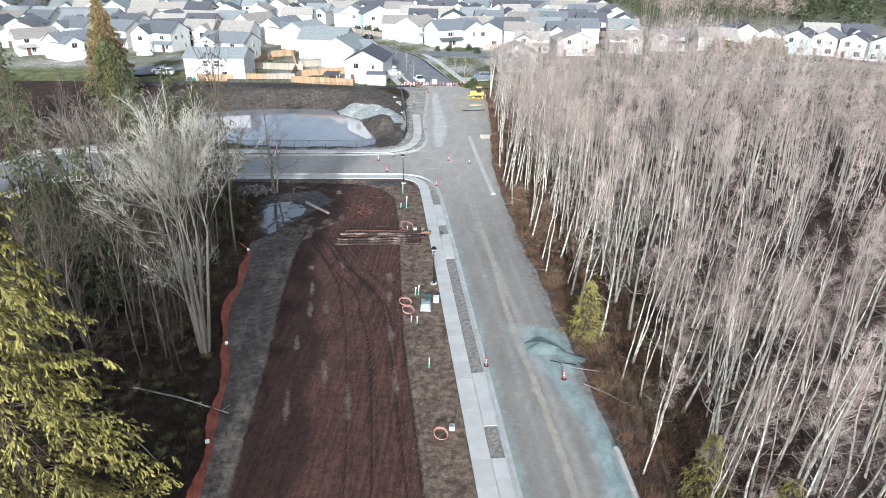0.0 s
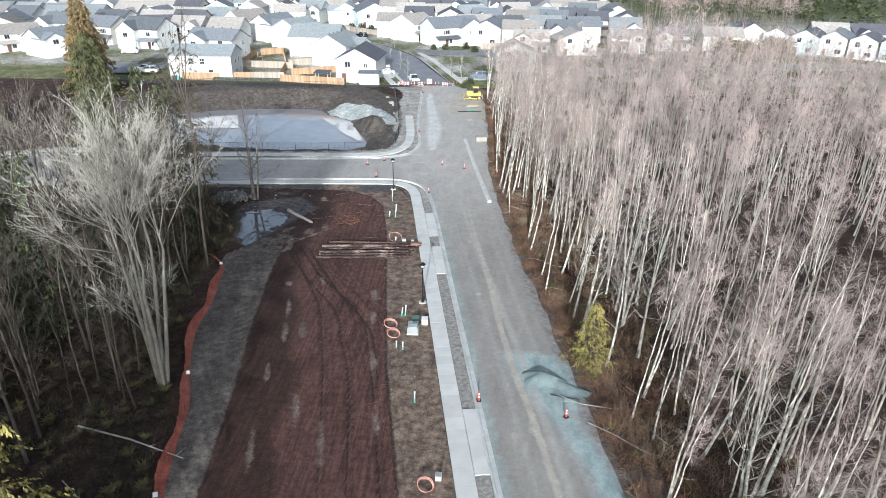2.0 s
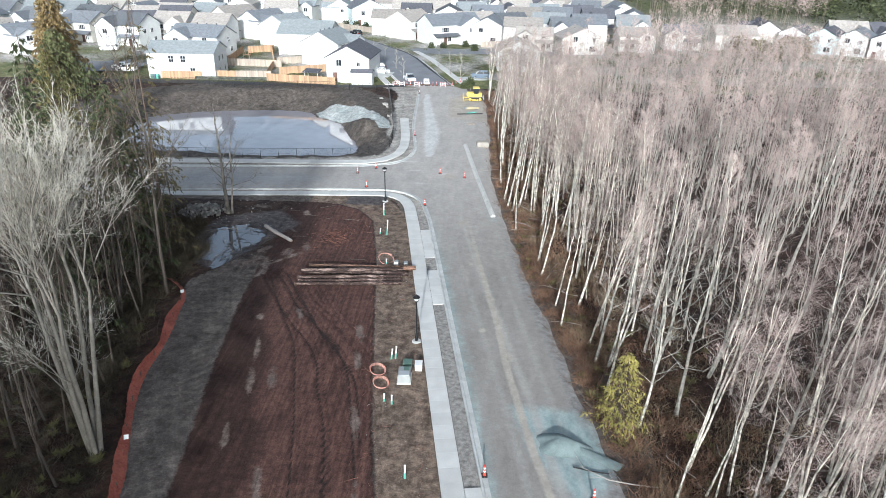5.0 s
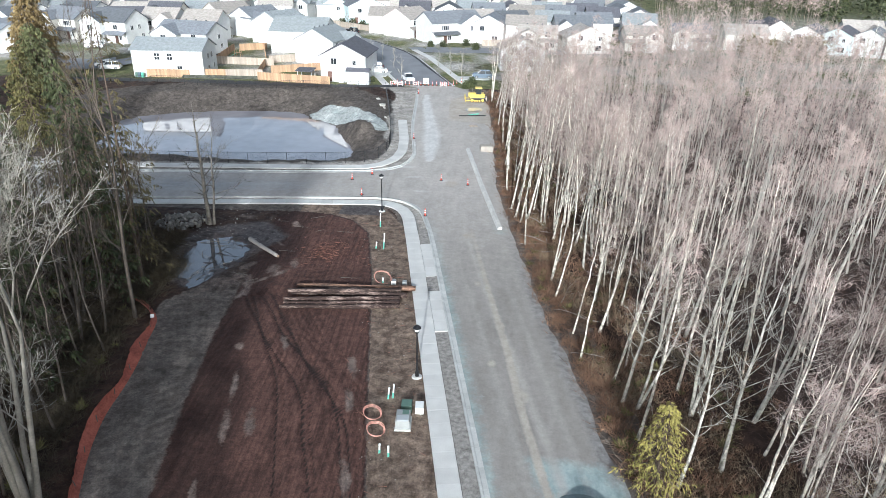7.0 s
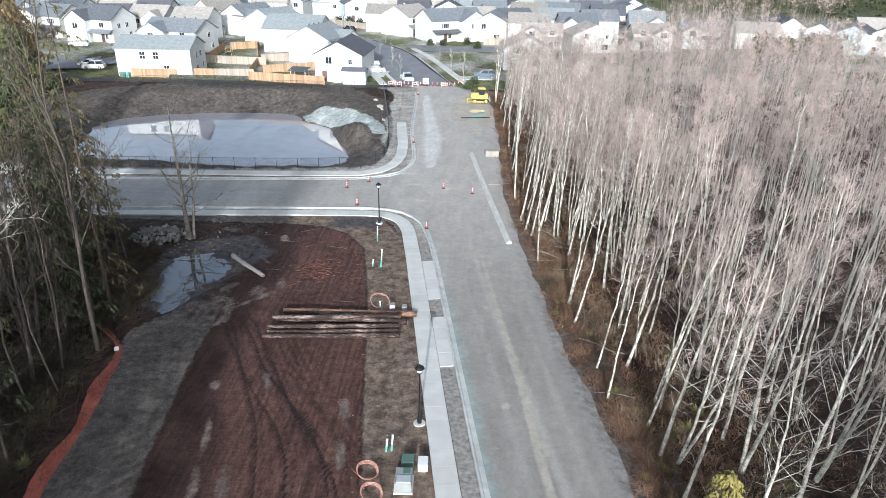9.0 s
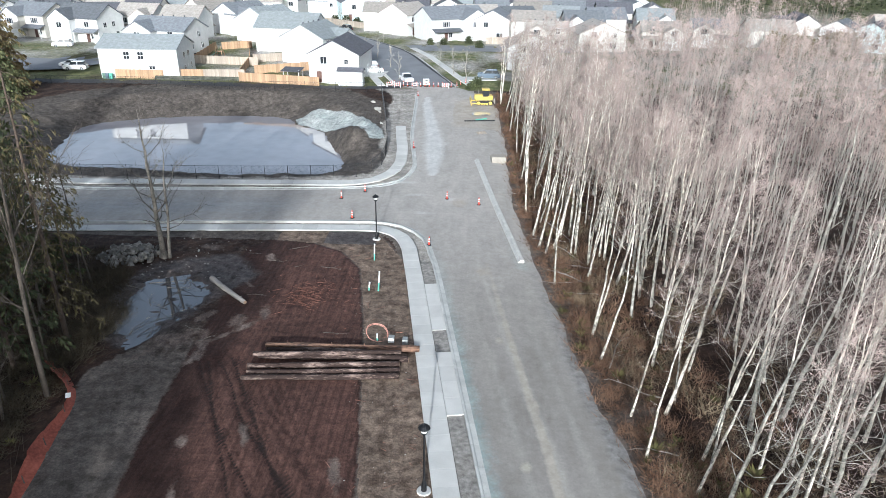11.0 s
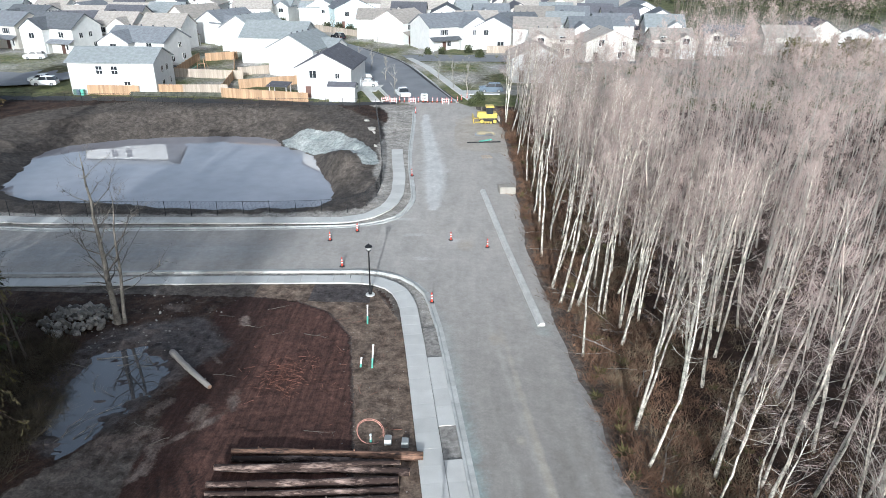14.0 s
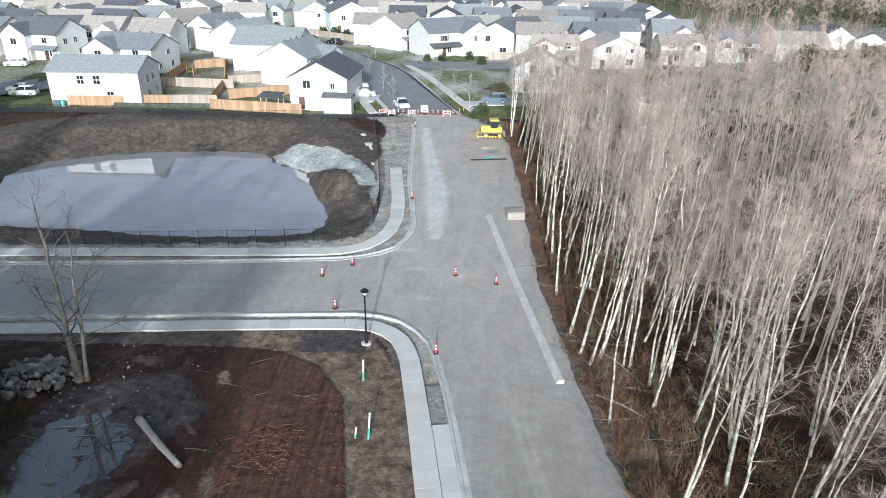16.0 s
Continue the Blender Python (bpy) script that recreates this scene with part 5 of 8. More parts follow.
while len(wood_spots) < 105 and tries < 6000:
    tries += 1
    x, y = rr.uniform(-95, -19), rr.uniform(-8, 80)
    edge = np.interp(y, [-10, 15, 27, 43, 58, 66, 80], [-17, -17.5, -20, -25.5, -28.5, -31, -36])
    if x > edge or x < -16 - 0.78 * (y + 28) or (y > 68 and x < -62) or math.hypot(x + 21.5, y - 7) < 7 or math.hypot(x + 21.7, y - 33.8) < 4.5:
        continue
    if y < 30 and x > -27 and y > 9:
        continue
    if any(math.hypot(x - a, y - b) < 2.6 for a, b, _ in wood_spots):
        continue
    if x < -42 and y > 56 + 0.2 * (x + 42) and rr.random() < 0.7:
        continue
    wood_spots.append((x, y, 0 if rr.random() < (0.62 if x < -34 else 0.3) and not (x < -42 and y > 56) else 1))
tries = 0
while len(wood_spots) < 165 and tries < 5000:   # thin stems along the edge
    tries += 1
    y = rr.uniform(30, 74)
    x = np.interp(y, [27, 43, 58, 66, 80], [-20.5, -24.5, -27, -29.5, -33]) - abs(rr.gauss(0, 6)) - 0.4
    if any(math.hypot(x - a, y - b) < 1.5 for a, b, _ in wood_spots) or math.hypot(x + 21.7, y - 33.8) < 3:
        continue
    wood_spots.append((float(x), y, 2))
for x, y in ((-19, -14), (-24, -17), (-29, -13), (-21, -24), (-27, -27), (-33, -22), (-17.5, -33), (-23, -36), (-30, -38), (-37, -30), (-20, -46), (-27, -50), (-35, -46), (-40, -18), (-44, -8), (-17, -57), (-25, -62)):
    wood_spots.append((x, y, 0))   # the wood goes on to the south: unseen, added to shade the floor
used = set()
for x, y, kind in wood_spots:
    ob = rr.choice(dark if kind == 0 else thin if kind == 2 else bare)
    s, a = rr.uniform(0.7, 1.1) * (1.2 if kind and y > 50 and x > -40 else 1.0), rr.uniform(0, 360)
    if kind and y > 54 and x > -42 and ob in used and rr.random() < 0.42:
        continue
    if ob not in used:
        used.add(ob)
        ob.matrix_world = pose(x, y, height(x, y) - 0.05, 0, 0, a) @ Matrix.Scale(s, 4)
    else:
        copy_tree(ob, x, y, a, s, rr.uniform(-3, 3))
for ob in dark + bare + thin:
    if ob not in used:
        ob.matrix_world = pose(-50, 30 + 5 * len(used), 0, 0, 0, 0)
        used.add(ob)


# ---- undergrowth ----
def brush(seed, n, r0, h, w):
    r = random.Random(seed)
    b = Wood()
    for _ in range(n):
        p = Vector((r.gauss(0, r0 * 0.45), r.gauss(0, r0 * 0.45), 0))
        q = p + (rand_dir(r, 0.9) * h * r.uniform(0.4, 1.1))
        q.z = abs(q.z)
        b.blade(p, q, w * r.uniform(0.6, 1.3))
    return b.arrays()


def fern(seed, n, h):
    r = random.Random(seed)
    b = Wood()
    for i in range(n):
        az = i * 2.4
        d = Vector((math.cos(az), math.sin(az), r.uniform(0.3, 1.0))).normalized()
        q = d * h * r.uniform(0.6, 1.1)
        b.leaf(Vector((0, 0, 0.05)), q, h * 0.11, d.cross(Vector((0, 0, 1))).normalized())
    return b.arrays()


brushes = [brush(i, 48, 0.9, 1.0, 0.022) for i in range(5)]
ferns = [fern(i, 16, 0.75) for i in range(4)]
east, west, ferns_at = [], [], []
for _ in range(3000):
    v = rr.uniform(4, 150)
    x, y = float(by_y(ROAD_E, np.array([min(v, 142)]))[0]) + 0.5 + abs(rr.gauss(0, 6.0)), v
    if x > 16 + 0.70 * (y + 24):
        continue
    east.append((rr.choice(brushes), (x, y, height(x, y) - 0.05, rr.uniform(0, 6.28), rr.uniform(0.5, 1.25))))
    if rr.random() < 0.06:
        ferns_at.append((rr.choice(ferns), (x, y, height(x, y), rr.uniform(0, 6.28), rr.uniform(0.6, 1.4))))
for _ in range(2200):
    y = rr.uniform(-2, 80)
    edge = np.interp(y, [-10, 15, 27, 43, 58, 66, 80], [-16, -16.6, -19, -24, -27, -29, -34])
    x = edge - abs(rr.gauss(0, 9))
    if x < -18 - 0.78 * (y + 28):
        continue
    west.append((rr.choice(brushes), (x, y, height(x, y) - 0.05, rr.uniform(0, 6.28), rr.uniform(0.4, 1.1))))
    if rr.random() < 0.1:
        ferns_at.append((rr.choice(ferns), (x, y, height(x, y), rr.uniform(0, 6.28), rr.uniform(0.6, 1.3))))
tufts = [brush(30 + i, 40, 1.0, 1.1, 0.016) for i in range(4)]
grasses = []
for _ in range(2300):
    v = rr.uniform(4, 130)
    x, y = float(by_y(ROAD_E, np.array([min(v, 142)]))[0]) + 2.2 + abs(rr.gauss(0, 8.0)), v
    if x > 16 + 0.70 * (y + 24) or math.sin(x * 0.7) * math.sin(y * 0.45 + 1) < -0.25:
        continue
    grasses.append((rr.choice(tufts), (x, y, height(x, y) - 0.05, rr.uniform(0, 6.28), rr.uniform(0.6, 1.3))))
joined("dry_grass", grasses, mat_grass, "tangled dry tan grass under the alders", "undergrowth")
joined("dead_brush", east, mat_brush, "brown dead brush along the road's edge", "undergrowth")
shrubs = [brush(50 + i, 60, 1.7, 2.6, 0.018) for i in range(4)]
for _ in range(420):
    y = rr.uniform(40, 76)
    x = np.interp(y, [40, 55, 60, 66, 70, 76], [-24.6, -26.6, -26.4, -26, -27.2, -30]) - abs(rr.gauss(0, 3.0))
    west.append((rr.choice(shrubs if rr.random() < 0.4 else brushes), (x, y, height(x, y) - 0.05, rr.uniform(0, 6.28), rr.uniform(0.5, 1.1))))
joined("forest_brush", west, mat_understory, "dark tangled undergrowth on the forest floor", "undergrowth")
joined("ferns", ferns_at, mat_fern, "yellowing sword ferns on the forest floor", "undergrowth")
# fallen branches along the wood's edge
for n, (x0, y0, x1, y1, rad) in enumerate(((-26, 27.8, -16.2, 24.6, 0.09), (14.6, 31, 18.5, 27.5, 0.05), (9.6, 86, 13, 80, 0.05), (9.4, 79, 12.6, 76, 0.06), (10, 92, 13, 84, 0.06), (-24, 22, -18.5, 17.5, 0.05))):
    r = random.Random(n)
    g = Geo().tube([(x0, y0, height(x0, y0) + rad), ((x0 + x1) / 2 + r.uniform(-0.2, 0.2), (y0 + y1) / 2, 0.3 + rad), (x1, y1, height(x1, y1) + rad + 0.15)], [rad, rad * 0.8, rad * 0.4], 6)
    for j in range(5):
        t = r.uniform(0.3, 0.95)
        p = Vector((x0 + (x1 - x0) * t, y0 + (y1 - y0) * t, 0.3))
        g.tube([p, p + Vector((r.uniform(-0.8, 0.8), r.uniform(-0.8, 0.8), r.uniform(0.1, 0.5)))], [rad * 0.4, 0.01], 4)
    tagged(part("fallen_branch", g, mat_grey_log), "pale fallen branch on the forest floor", "branch", "fallen branches")
# woods beyond the estate
back = []
for i in range(3):
    stem, crown = conifer(90 + i, 34, 6.5, 20, 5, 3, 0.4, 0.5, 1.9, 0.05, 0.05, 0.4)
    back.append(crown.arrays())
far_c, far_r, far_t = [], [], []
for _ in range(230):
    x, y = rr.uniform(60, 330), rr.uniform(235, 470)
    if y < 262 - 0.08 * (x - 140) + max(0, (150 - x)) * 1.0:
        continue
    far_c.append((rr.choice(back), (x, y, 3, rr.uniform(0, 6.28), rr.uniform(0.7, 1.15))))
for _ in range(60):
    x, y = rr.uniform(-330, -170), rr.uniform(210, 330)
    far_c.append((rr.choice(back), (x, y, 3, rr.uniform(0, 6.28), rr.uniform(0.6, 1.0))))
joined("far_conifers", far_c, mat_conifer, "dark conifer forest beyond the houses", "woodland")
for _ in range(120):
    x, y = rr.uniform(66, 125), rr.uniform(240, 320)
    k = rr.randrange(6)
    far_r.append((far_crowns[k], (x, y, 3, rr.uniform(0, 6.28), rr.uniform(0.9, 1.2))))
    far_t.append((far_stems[k], (x, y, 3, 0, 1.0)))
joined("far_alders", far_r, mat_twig, "reddish bare alders beyond the houses", "woodland")
joined("far_alder_stems", far_t, mat_grey_bark, "pale stems of far alders", "woodland")

# ---- houses ----
def gable_block(g, x0, x1, y0, y1, z0, eave, pitch, ridge="x"):
    """Walls with gable ends, closed."""
    if ridge == "x":
        half, mid = (y1 - y0) / 2, (y0 + y1) / 2
        top = eave + half * pitch
        vs = [(x0, y0, z0), (x1, y0, z0), (x1, y1, z0), (x0, y1, z0), (x0, y0, eave), (x1, y0, eave), (x1, y1, eave), (x0, y1, eave), (x0, mid, top), (x1, mid, top)]
        fs = [(3, 2, 1, 0), (0, 1, 5, 4), (2, 3, 7, 6), (1, 2, 6, 9, 5), (3, 0, 4, 8, 7), (4, 5, 9, 8), (6, 7, 8, 9)]
    else:
        half, mid = (x1 - x0) / 2, (x0 + x1) / 2
        top = eave + half * pitch
        vs = [(x0, y0, z0), (x1, y0, z0), (x1, y1, z0), (x0, y1, z0), (x0, y0, eave), (x1, y0, eave), (x1, y1, eave), (x0, y1, eave), (mid, y0, top), (mid, y1, top)]
        fs = [(3, 2, 1, 0), (0, 1, 5, 8, 4), (2, 3, 7, 9, 6), (1, 2, 6, 5), (3, 0, 4, 7), (5, 6, 9, 8), (7, 4, 8, 9)]
    g.add(vs, fs)
    return top


def gable_roof(g, x0, x1, y0, y1, eave, pitch, ridge="x", over=0.45, thick=0.16):
    """Two sloping slabs with overhanging eaves."""
    th = thick
    if ridge == "x":
        half, mid = (y1 - y0) / 2, (y0 + y1) / 2
        for s in (-1, 1):
            prof = [(mid, eave + half * pitch + th * 0.2), (mid + s * (half + over), eave - over * pitch + th * 0.2), (mid + s * (half + over), eave - over * pitch + th * 1.2), (mid, eave + half * pitch + th * 1.3)]
            vs = [(x, y, z) for x in (x0 - over * 0.7, x1 + over * 0.7) for y, z in prof]
            g.add(vs, [(0, 1, 2, 3), (7, 6, 5, 4), (0, 4, 5, 1), (1, 5, 6, 2), (2, 6, 7, 3), (3, 7, 4, 0)])
    else:
        half, mid = (x1 - x0) / 2, (x0 + x1) / 2
        for s in (-1, 1):
            prof = [(mid, eave + half * pitch + th * 0.2), (mid + s * (half + over), eave - over * pitch + th * 0.2), (mid + s * (half + over), eave - over * pitch + th * 1.2), (mid, eave + half * pitch + th * 1.3)]
            vs = [(x, y, z) for y in (y0 - over * 0.7, y1 + over * 0.7) for x, z in prof]
            g.add(vs, [(0, 1, 2, 3), (7, 6, 5, 4), (0, 4, 5, 1), (1, 5, 6, 2), (2, 6, 7, 3), (3, 7, 4, 0)])


def window(parent, x, y, z, face, w=1.2, h=1.3, shutters=False):
    """A window on a wall that faces s, n, e or w."""
    turn = {"s": 0, "e": 90, "n": 180, "w": 270}[face]
    m = pose(x, y, z, 0, 0, turn)
    g = Geo()
    for a, b, c, d in ((-w / 2 - 0.09, w / 2 + 0.09, h, h + 0.09), (-w / 2 - 0.09, w / 2 + 0.09, -0.1, 0), (-w / 2 - 0.09, -w / 2, 0, h), (w / 2, w / 2 + 0.09, 0, h), (-0.03, 0.03, 0, h)):
        g.box(a, b, -0.07, 0.02, c, d, m)
    f = part("window", g, mat_trim, parent)
    part("pane", Geo().box(-w / 2, w / 2, -0.03, 0.01, 0, h, m), mat_glass, f)
    if shutters:
        for s in (-1, 1):
            part("shutter", Geo().box(s * (w / 2 + 0.3) - 0.18, s * (w / 2 + 0.3) + 0.18, -0.05, 0.01, -0.02, h + 0.02, m), mat_roof_dark, f)
    return f


def house(style, w, d, eave, pitch, wall, roof, m, label, seed=0, group="houses", detail=2):
    """A timber house; its front faces local south."""
    r = random.Random(seed)
    ob = thing("house", m, label, "house", group)
    walls, roofs = Geo(), Geo()
    x0, x1, y0, y1 = -w / 2, w / 2, -d / 2, d / 2
    if style == "long":
        gable_block(walls, x0, x1, y0, y1, -0.6, eave, pitch, "x")
        gable_roof(roofs, x0, x1, y0, y1, eave, pitch, "x")
    elif style == "gable":
        gable_block(walls, x0, x1, y0, y1, -0.6, eave, pitch, "y")
        gable_roof(roofs, x0, x1, y0, y1, eave, pitch, "y")
    else:   # main block with a front wing over the garage
        gable_block(walls, x0, x1, y0 + 1.5, y1, -0.6, eave, pitch, "x")
        gable_roof(roofs, x0, x1, y0 + 1.5, y1, eave, pitch, "x")
        wing = (x0 + 0.02, x0 + w * 0.5) if seed % 2 == 0 else (x1 - w * 0.5, x1 - 0.02)
        gable_block(walls, wing[0], wing[1], y0 - 0.6, 0.2, -0.6, eave - 0.15, pitch * 1.1, "y")
        gable_roof(roofs, wing[0], wing[1], y0 - 0.6, 0.4, eave - 0.15, pitch * 1.1, "y", 0.35)
        other = (x0 + w * 0.5, x1) if seed % 2 == 0 else (x0, x1 - w * 0.5)
        porch = Geo()
        porch.add([(other[0], y0 - 0.3, 2.45), (other[1] + 0.2, y0 - 0.3, 2.45), (other[1] + 0.2, y0 + 1.6, 3.2), (other[0], y0 + 1.6, 3.2),
                   (other[0], y0 - 0.3, 2.6), (other[1] + 0.2, y0 - 0.3, 2.6), (other[1] + 0.2, y0 + 1.6, 3.35), (other[0], y0 + 1.6, 3.35)],
                  [(3, 2, 1, 0), (4, 5, 6, 7), (0, 1, 5, 4), (1, 2, 6, 5), (2, 3, 7, 6), (3, 0, 4, 7)])
        part("porch_roof", porch, roof, ob)
        for xx in (other[0] + 0.3, other[1] - 0.1):
            part("porch_post", Geo().box(xx - 0.09, xx + 0.09, y0 - 0.15, y0 + 0.03, -0.3, 2.5), mat_trim, ob)
        gx0 = (wing[0] + wing[1]) / 2
        gd = Geo()
        for k in range(4):
            gd.box(gx0 - 2.3, gx0 + 2.3, y0 - 0.66, y0 - 0.58, 0.02 + 0.55 * k, 0.55 + 0.55 * k)
        part("garage_door", gd, mat_garage, ob)
        dx = (other[0] + other[1]) / 2
        part("door", Geo().box(dx - 0.5, dx + 0.5, y0 + 1.44, y0 + 1.52, 0, 2.1), mat_door, ob)
        window(ob, gx0, y0 - 0.6, 3.5, "s", 1.5, 1.25, detail > 1 and seed % 3 == 0)
        window(ob, dx, y0 + 1.5, 3.7, "s", 1.3, 1.2, detail > 1 and seed % 3 == 0)
        if detail > 1:
            window(ob, dx + 1.4, y0 + 1.5, 0.9, "s", 1.0, 1.2)
    part("wall", walls, wall, ob)
    part("roof", roofs, roof, ob)
    if style == "gable":
        window(ob, -w * 0.2, y0, 3.6, "s")
        window(ob, w * 0.22, y0, 0.9, "s", 1.6)
        if detail > 1:
            window(ob, w * 0.25, y0, 3.6, "s", 0.7, 0.9)
            part("door", Geo().box(-w * 0.3 - 0.5, -w * 0.3 + 0.5, y0 - 0.06, y0 + 0.02, 0, 2.1), mat_door, ob)
    for face, xx, yy in (("e", x1, d * 0.15),) + ((("e", x1, -d * 0.2 + 0.8),) if detail > 1 else ()):
        window(ob, xx, yy, 3.5 if r.random() < 0.7 else 0.9, face, 1.0, 1.1)
    if detail > 1:
        window(ob, x1, d * 0.25, 0.9, "e", 1.0, 1.2)
        top = eave + (d if style != "gable" else w) / 2 * pitch
        for k in range(4):
            g = Geo()
            vx = x0 + w * (0.2 + 0.2 * k)
            if style == "gable":
                zz = eave + (w / 2 - abs(vx)) * pitch
                g.box(vx - 0.13, vx + 0.13, d * 0.1, d * 0.1 + 0.26, zz - 0.1, zz + 0.38, top=0.8)
            else:
                yy = d * 0.12
                zz = top - abs(yy - (0.75 if style == "wing" else 0)) * pitch
                g.box(vx - 0.13, vx + 0.13, yy - 0.13, yy + 0.13, zz - 0.15, zz + 0.36, top=0.8)
            part("roof_vent", g, mat_roof_dark, ob)
    return ob


taken = []


def put_house(style, x, y, turn, w, d, eave, pitch, wall, roof, label, seed):
    taken.append((x, y, max(w, d) / 2))
    z = float(rise(y))
    return house(style, w, d, eave, pitch, wall, roof, pose(x, y, z, 0, 0, turn), label, seed)


# first rows, one by one
HC = put_house("long", -64.9, 160.9, 2, 15.7, 9.4, 5.7, 0.42, mat_white, mat_roof_pale, "long white two-storey house with pale grey roof", 1)
for wx, wz in ((-2.2, 3.6), (0.6, 3.6), (2.6, 0.9)):
    for dz in (0, 0.75):
        window(HC, wx, -4.7, wz + dz, "s", 1.1, 0.62)
window(HC, 7.85, -1.0, 3.4, "e", 0.9, 1.2)
part("door", Geo().box(7.82, 7.9, 0.6, 2.4, 0, 2.1), mat_trim, HC, "white sliding patio door")
HA = put_house("gable", -25.2, 162.2, -3, 10.0, 13.0, 5.4, 0.5, mat_white, mat_roof_dark, "white house with steep dark shingled roof", 2)
lo = Geo()
gable_block(lo, 1.2, 6.0, -8.3, -6.4, -0.5, 2.6, 0.45, "x")
part("porch", lo, mat_white, HA)
lr = Geo()
gable_roof(lr, 1.2, 6.0, -8.3, -6.4, 2.6, 0.45, "x", 0.3)
part("porch_roof", lr, mat_roof_dark, HA)
put_house("wing", -33.5, 178.5, 72, 11, 12, 5.4, 0.5, mat_white, mat_roof_pale, "white house with pale teal-grey roof", 3)
put_house("long", -42.5, 191.5, -6, 14.5, 10.5, 5.6, 0.55, mat_white, mat_roof_pale, "white two-storey house with blue-grey roof", 4)
put_house("wing", -52, 206, 62, 11.5, 13, 5.6, 0.5, mat_white, mat_roof_pale, "white house with grey roof and front gable", 5)
put_house("wing", -63, 219, 58, 12, 12, 5.6, 0.5, mat_white, mat_roof, "white gabled house with grey roof", 6)
put_house("wing", -76, 231, 50, 12, 12, 5.6, 0.5, mat_cream, mat_roof_brown, "cream gabled house with brown roof", 7)
put_house("wing", -70.5, 184.5, -12, 14.5, 11, 5.2, 0.5, mat_white, mat_roof, "white house with dark crossed gables", 8)
put_house("wing", -97.5, 199.5, -14, 13, 11, 5.8, 0.6, mat_white, mat_roof, "white two-storey house with dark porch roof", 10)
put_house("wing", -114, 205.5, -18, 12.5, 11, 5.6, 0.55, mat_cream, mat_roof, "cream house with dark roof", 12)
put_house("wing", -131, 212, -20, 12.5, 11, 5.6, 0.55, mat_white, mat_roof, "white house with dark roof", 14)
put_house("wing", -4.5, 217, 32, 17, 12, 5.7, 0.5, mat_white, mat_roof, "large white house with panels and shutters", 9)
put_house("wing", -17.5, 226, 55, 11, 12, 5.6, 0.5, mat_white, mat_roof_brown, "white house with double garage", 11)
put_house("gable", -37.5, 261, 20, 13, 14, 5.8, 0.45, mat_blue, mat_roof, "pale blue house with grey roof", 13)
put_house("gable", 14.2, 177, 3, 10.5, 10, 4.6, 0.45, mat_white, mat_roof_brown, "white gabled house behind bare trees", 15)
put_house("wing", 20.5, 205, -4, 10.5, 9.5, 4.4, 0.45, mat_cream, mat_roof_brown, "cream house with brown roof", 16)
put_house("gable", 33, 202, 8, 12, 10, 4.4, 0.42, mat_cream, mat_roof_brown, "cream gabled house behind the trees", 17)
put_house("wing", 14.5, 236, 20, 10, 10, 4.8, 0.5, mat_greige, mat_roof, "grey house with dark roof", 18)
put_house("wing", 50, 208, 0, 10, 9.5, 4.4, 0.5, mat_cream, mat_roof_brown, "cream house with brown roof", 19)
put_house("wing", 65, 214, -6, 10.5, 9.5, 4.6, 0.5, mat_cream, mat_roof, "cream house with two front gables", 20)
put_house("long", 81, 216, -4, 12, 9, 4.4, 0.5, mat_cream, mat_roof_brown, "cream house with brown roof", 21)
put_house("gable", 3, 274, 15, 11, 12, 5.4, 0.5, mat_white, mat_roof, "white house with grey roof", 22)
for n, (x, y) in enumerate(((99, 214), (106.5, 211), (114, 208.5), (120, 203), (126.5, 198), (133, 193.5), (140, 189.5), (147, 185))):
    put_house("gable", x, y, -38, 7.4, 10, 5.4, 0.5, mat_blue if n % 3 == 1 else mat_white, mat_roof_dark if n % 2 else mat_roof, "narrow two-storey house in a row", 30 + n)

for n, (x, y, t_, st_) in enumerate(((-118, 184, 60, "wing"), (-133, 190, 40, "wing"), (-124, 232, -10, "wing"), (-146, 205, 20, "gable"))):
    put_house(st_, x, y, t_, 12, 11, 5.0, 0.48, mat_cream if x > 0 else mat_white, mat_roof_brown if n % 2 else mat_roof, "pale two-storey house half hidden by trees", 40 + n)

# the rest of the estate: a few models, repeated along its streets
models = []
for n, (style, w, d, e, p, wl, rf) in enumerate((("wing", 10.5, 10, 5.4, 0.6, mat_white, mat_roof), ("wing", 10, 11, 5.4, 0.55, mat_white, mat_roof_pale), ("gable", 9, 11, 5.6, 0.5, mat_white, mat_roof),
                                                 ("long", 11.5, 9, 5.4, 0.5, mat_white, mat_roof_brown), ("wing", 10.5, 10, 5.4, 0.6, mat_cream, mat_roof_dark), ("wing", 10.5, 10, 5.6, 0.6, mat_white, mat_roof_brown))):
    models.append((style, w, d, e, p, wl, rf, 50 + n))
placed = {}
rh = random.Random(8)
lines = []
for k in range(16):
    y_row = 200 + k * 15.5 + (4 if k % 2 else 0)
    for j in range(30):
        x = -238 + j * 12.6 + (5 if k % 2 else 0) + rh.uniform(-1.2, 1.2)
        y = y_row + rh.uniform(-1.2, 1.2) - 0.10 * x
        if y > 405 or abs(x) > 0.72 * (y + 24) or (x > 58 and y > 225) or (y < 205 and x > -100) or y < 186:
            continue
        if any(math.hypot(x - a, y - b) < 6.8 + s * 0.55 for a, b, s in taken):
            continue
        pts = np.array([[x, y]])
        if inside(pts[:, 0], pts[:, 1], STREET_W + STREET_E[::-1])[0] > -8 or (243 < y + 0.15 * (x + 56) < 256 and x < -52):
            continue
        lines.append((x, y, k))
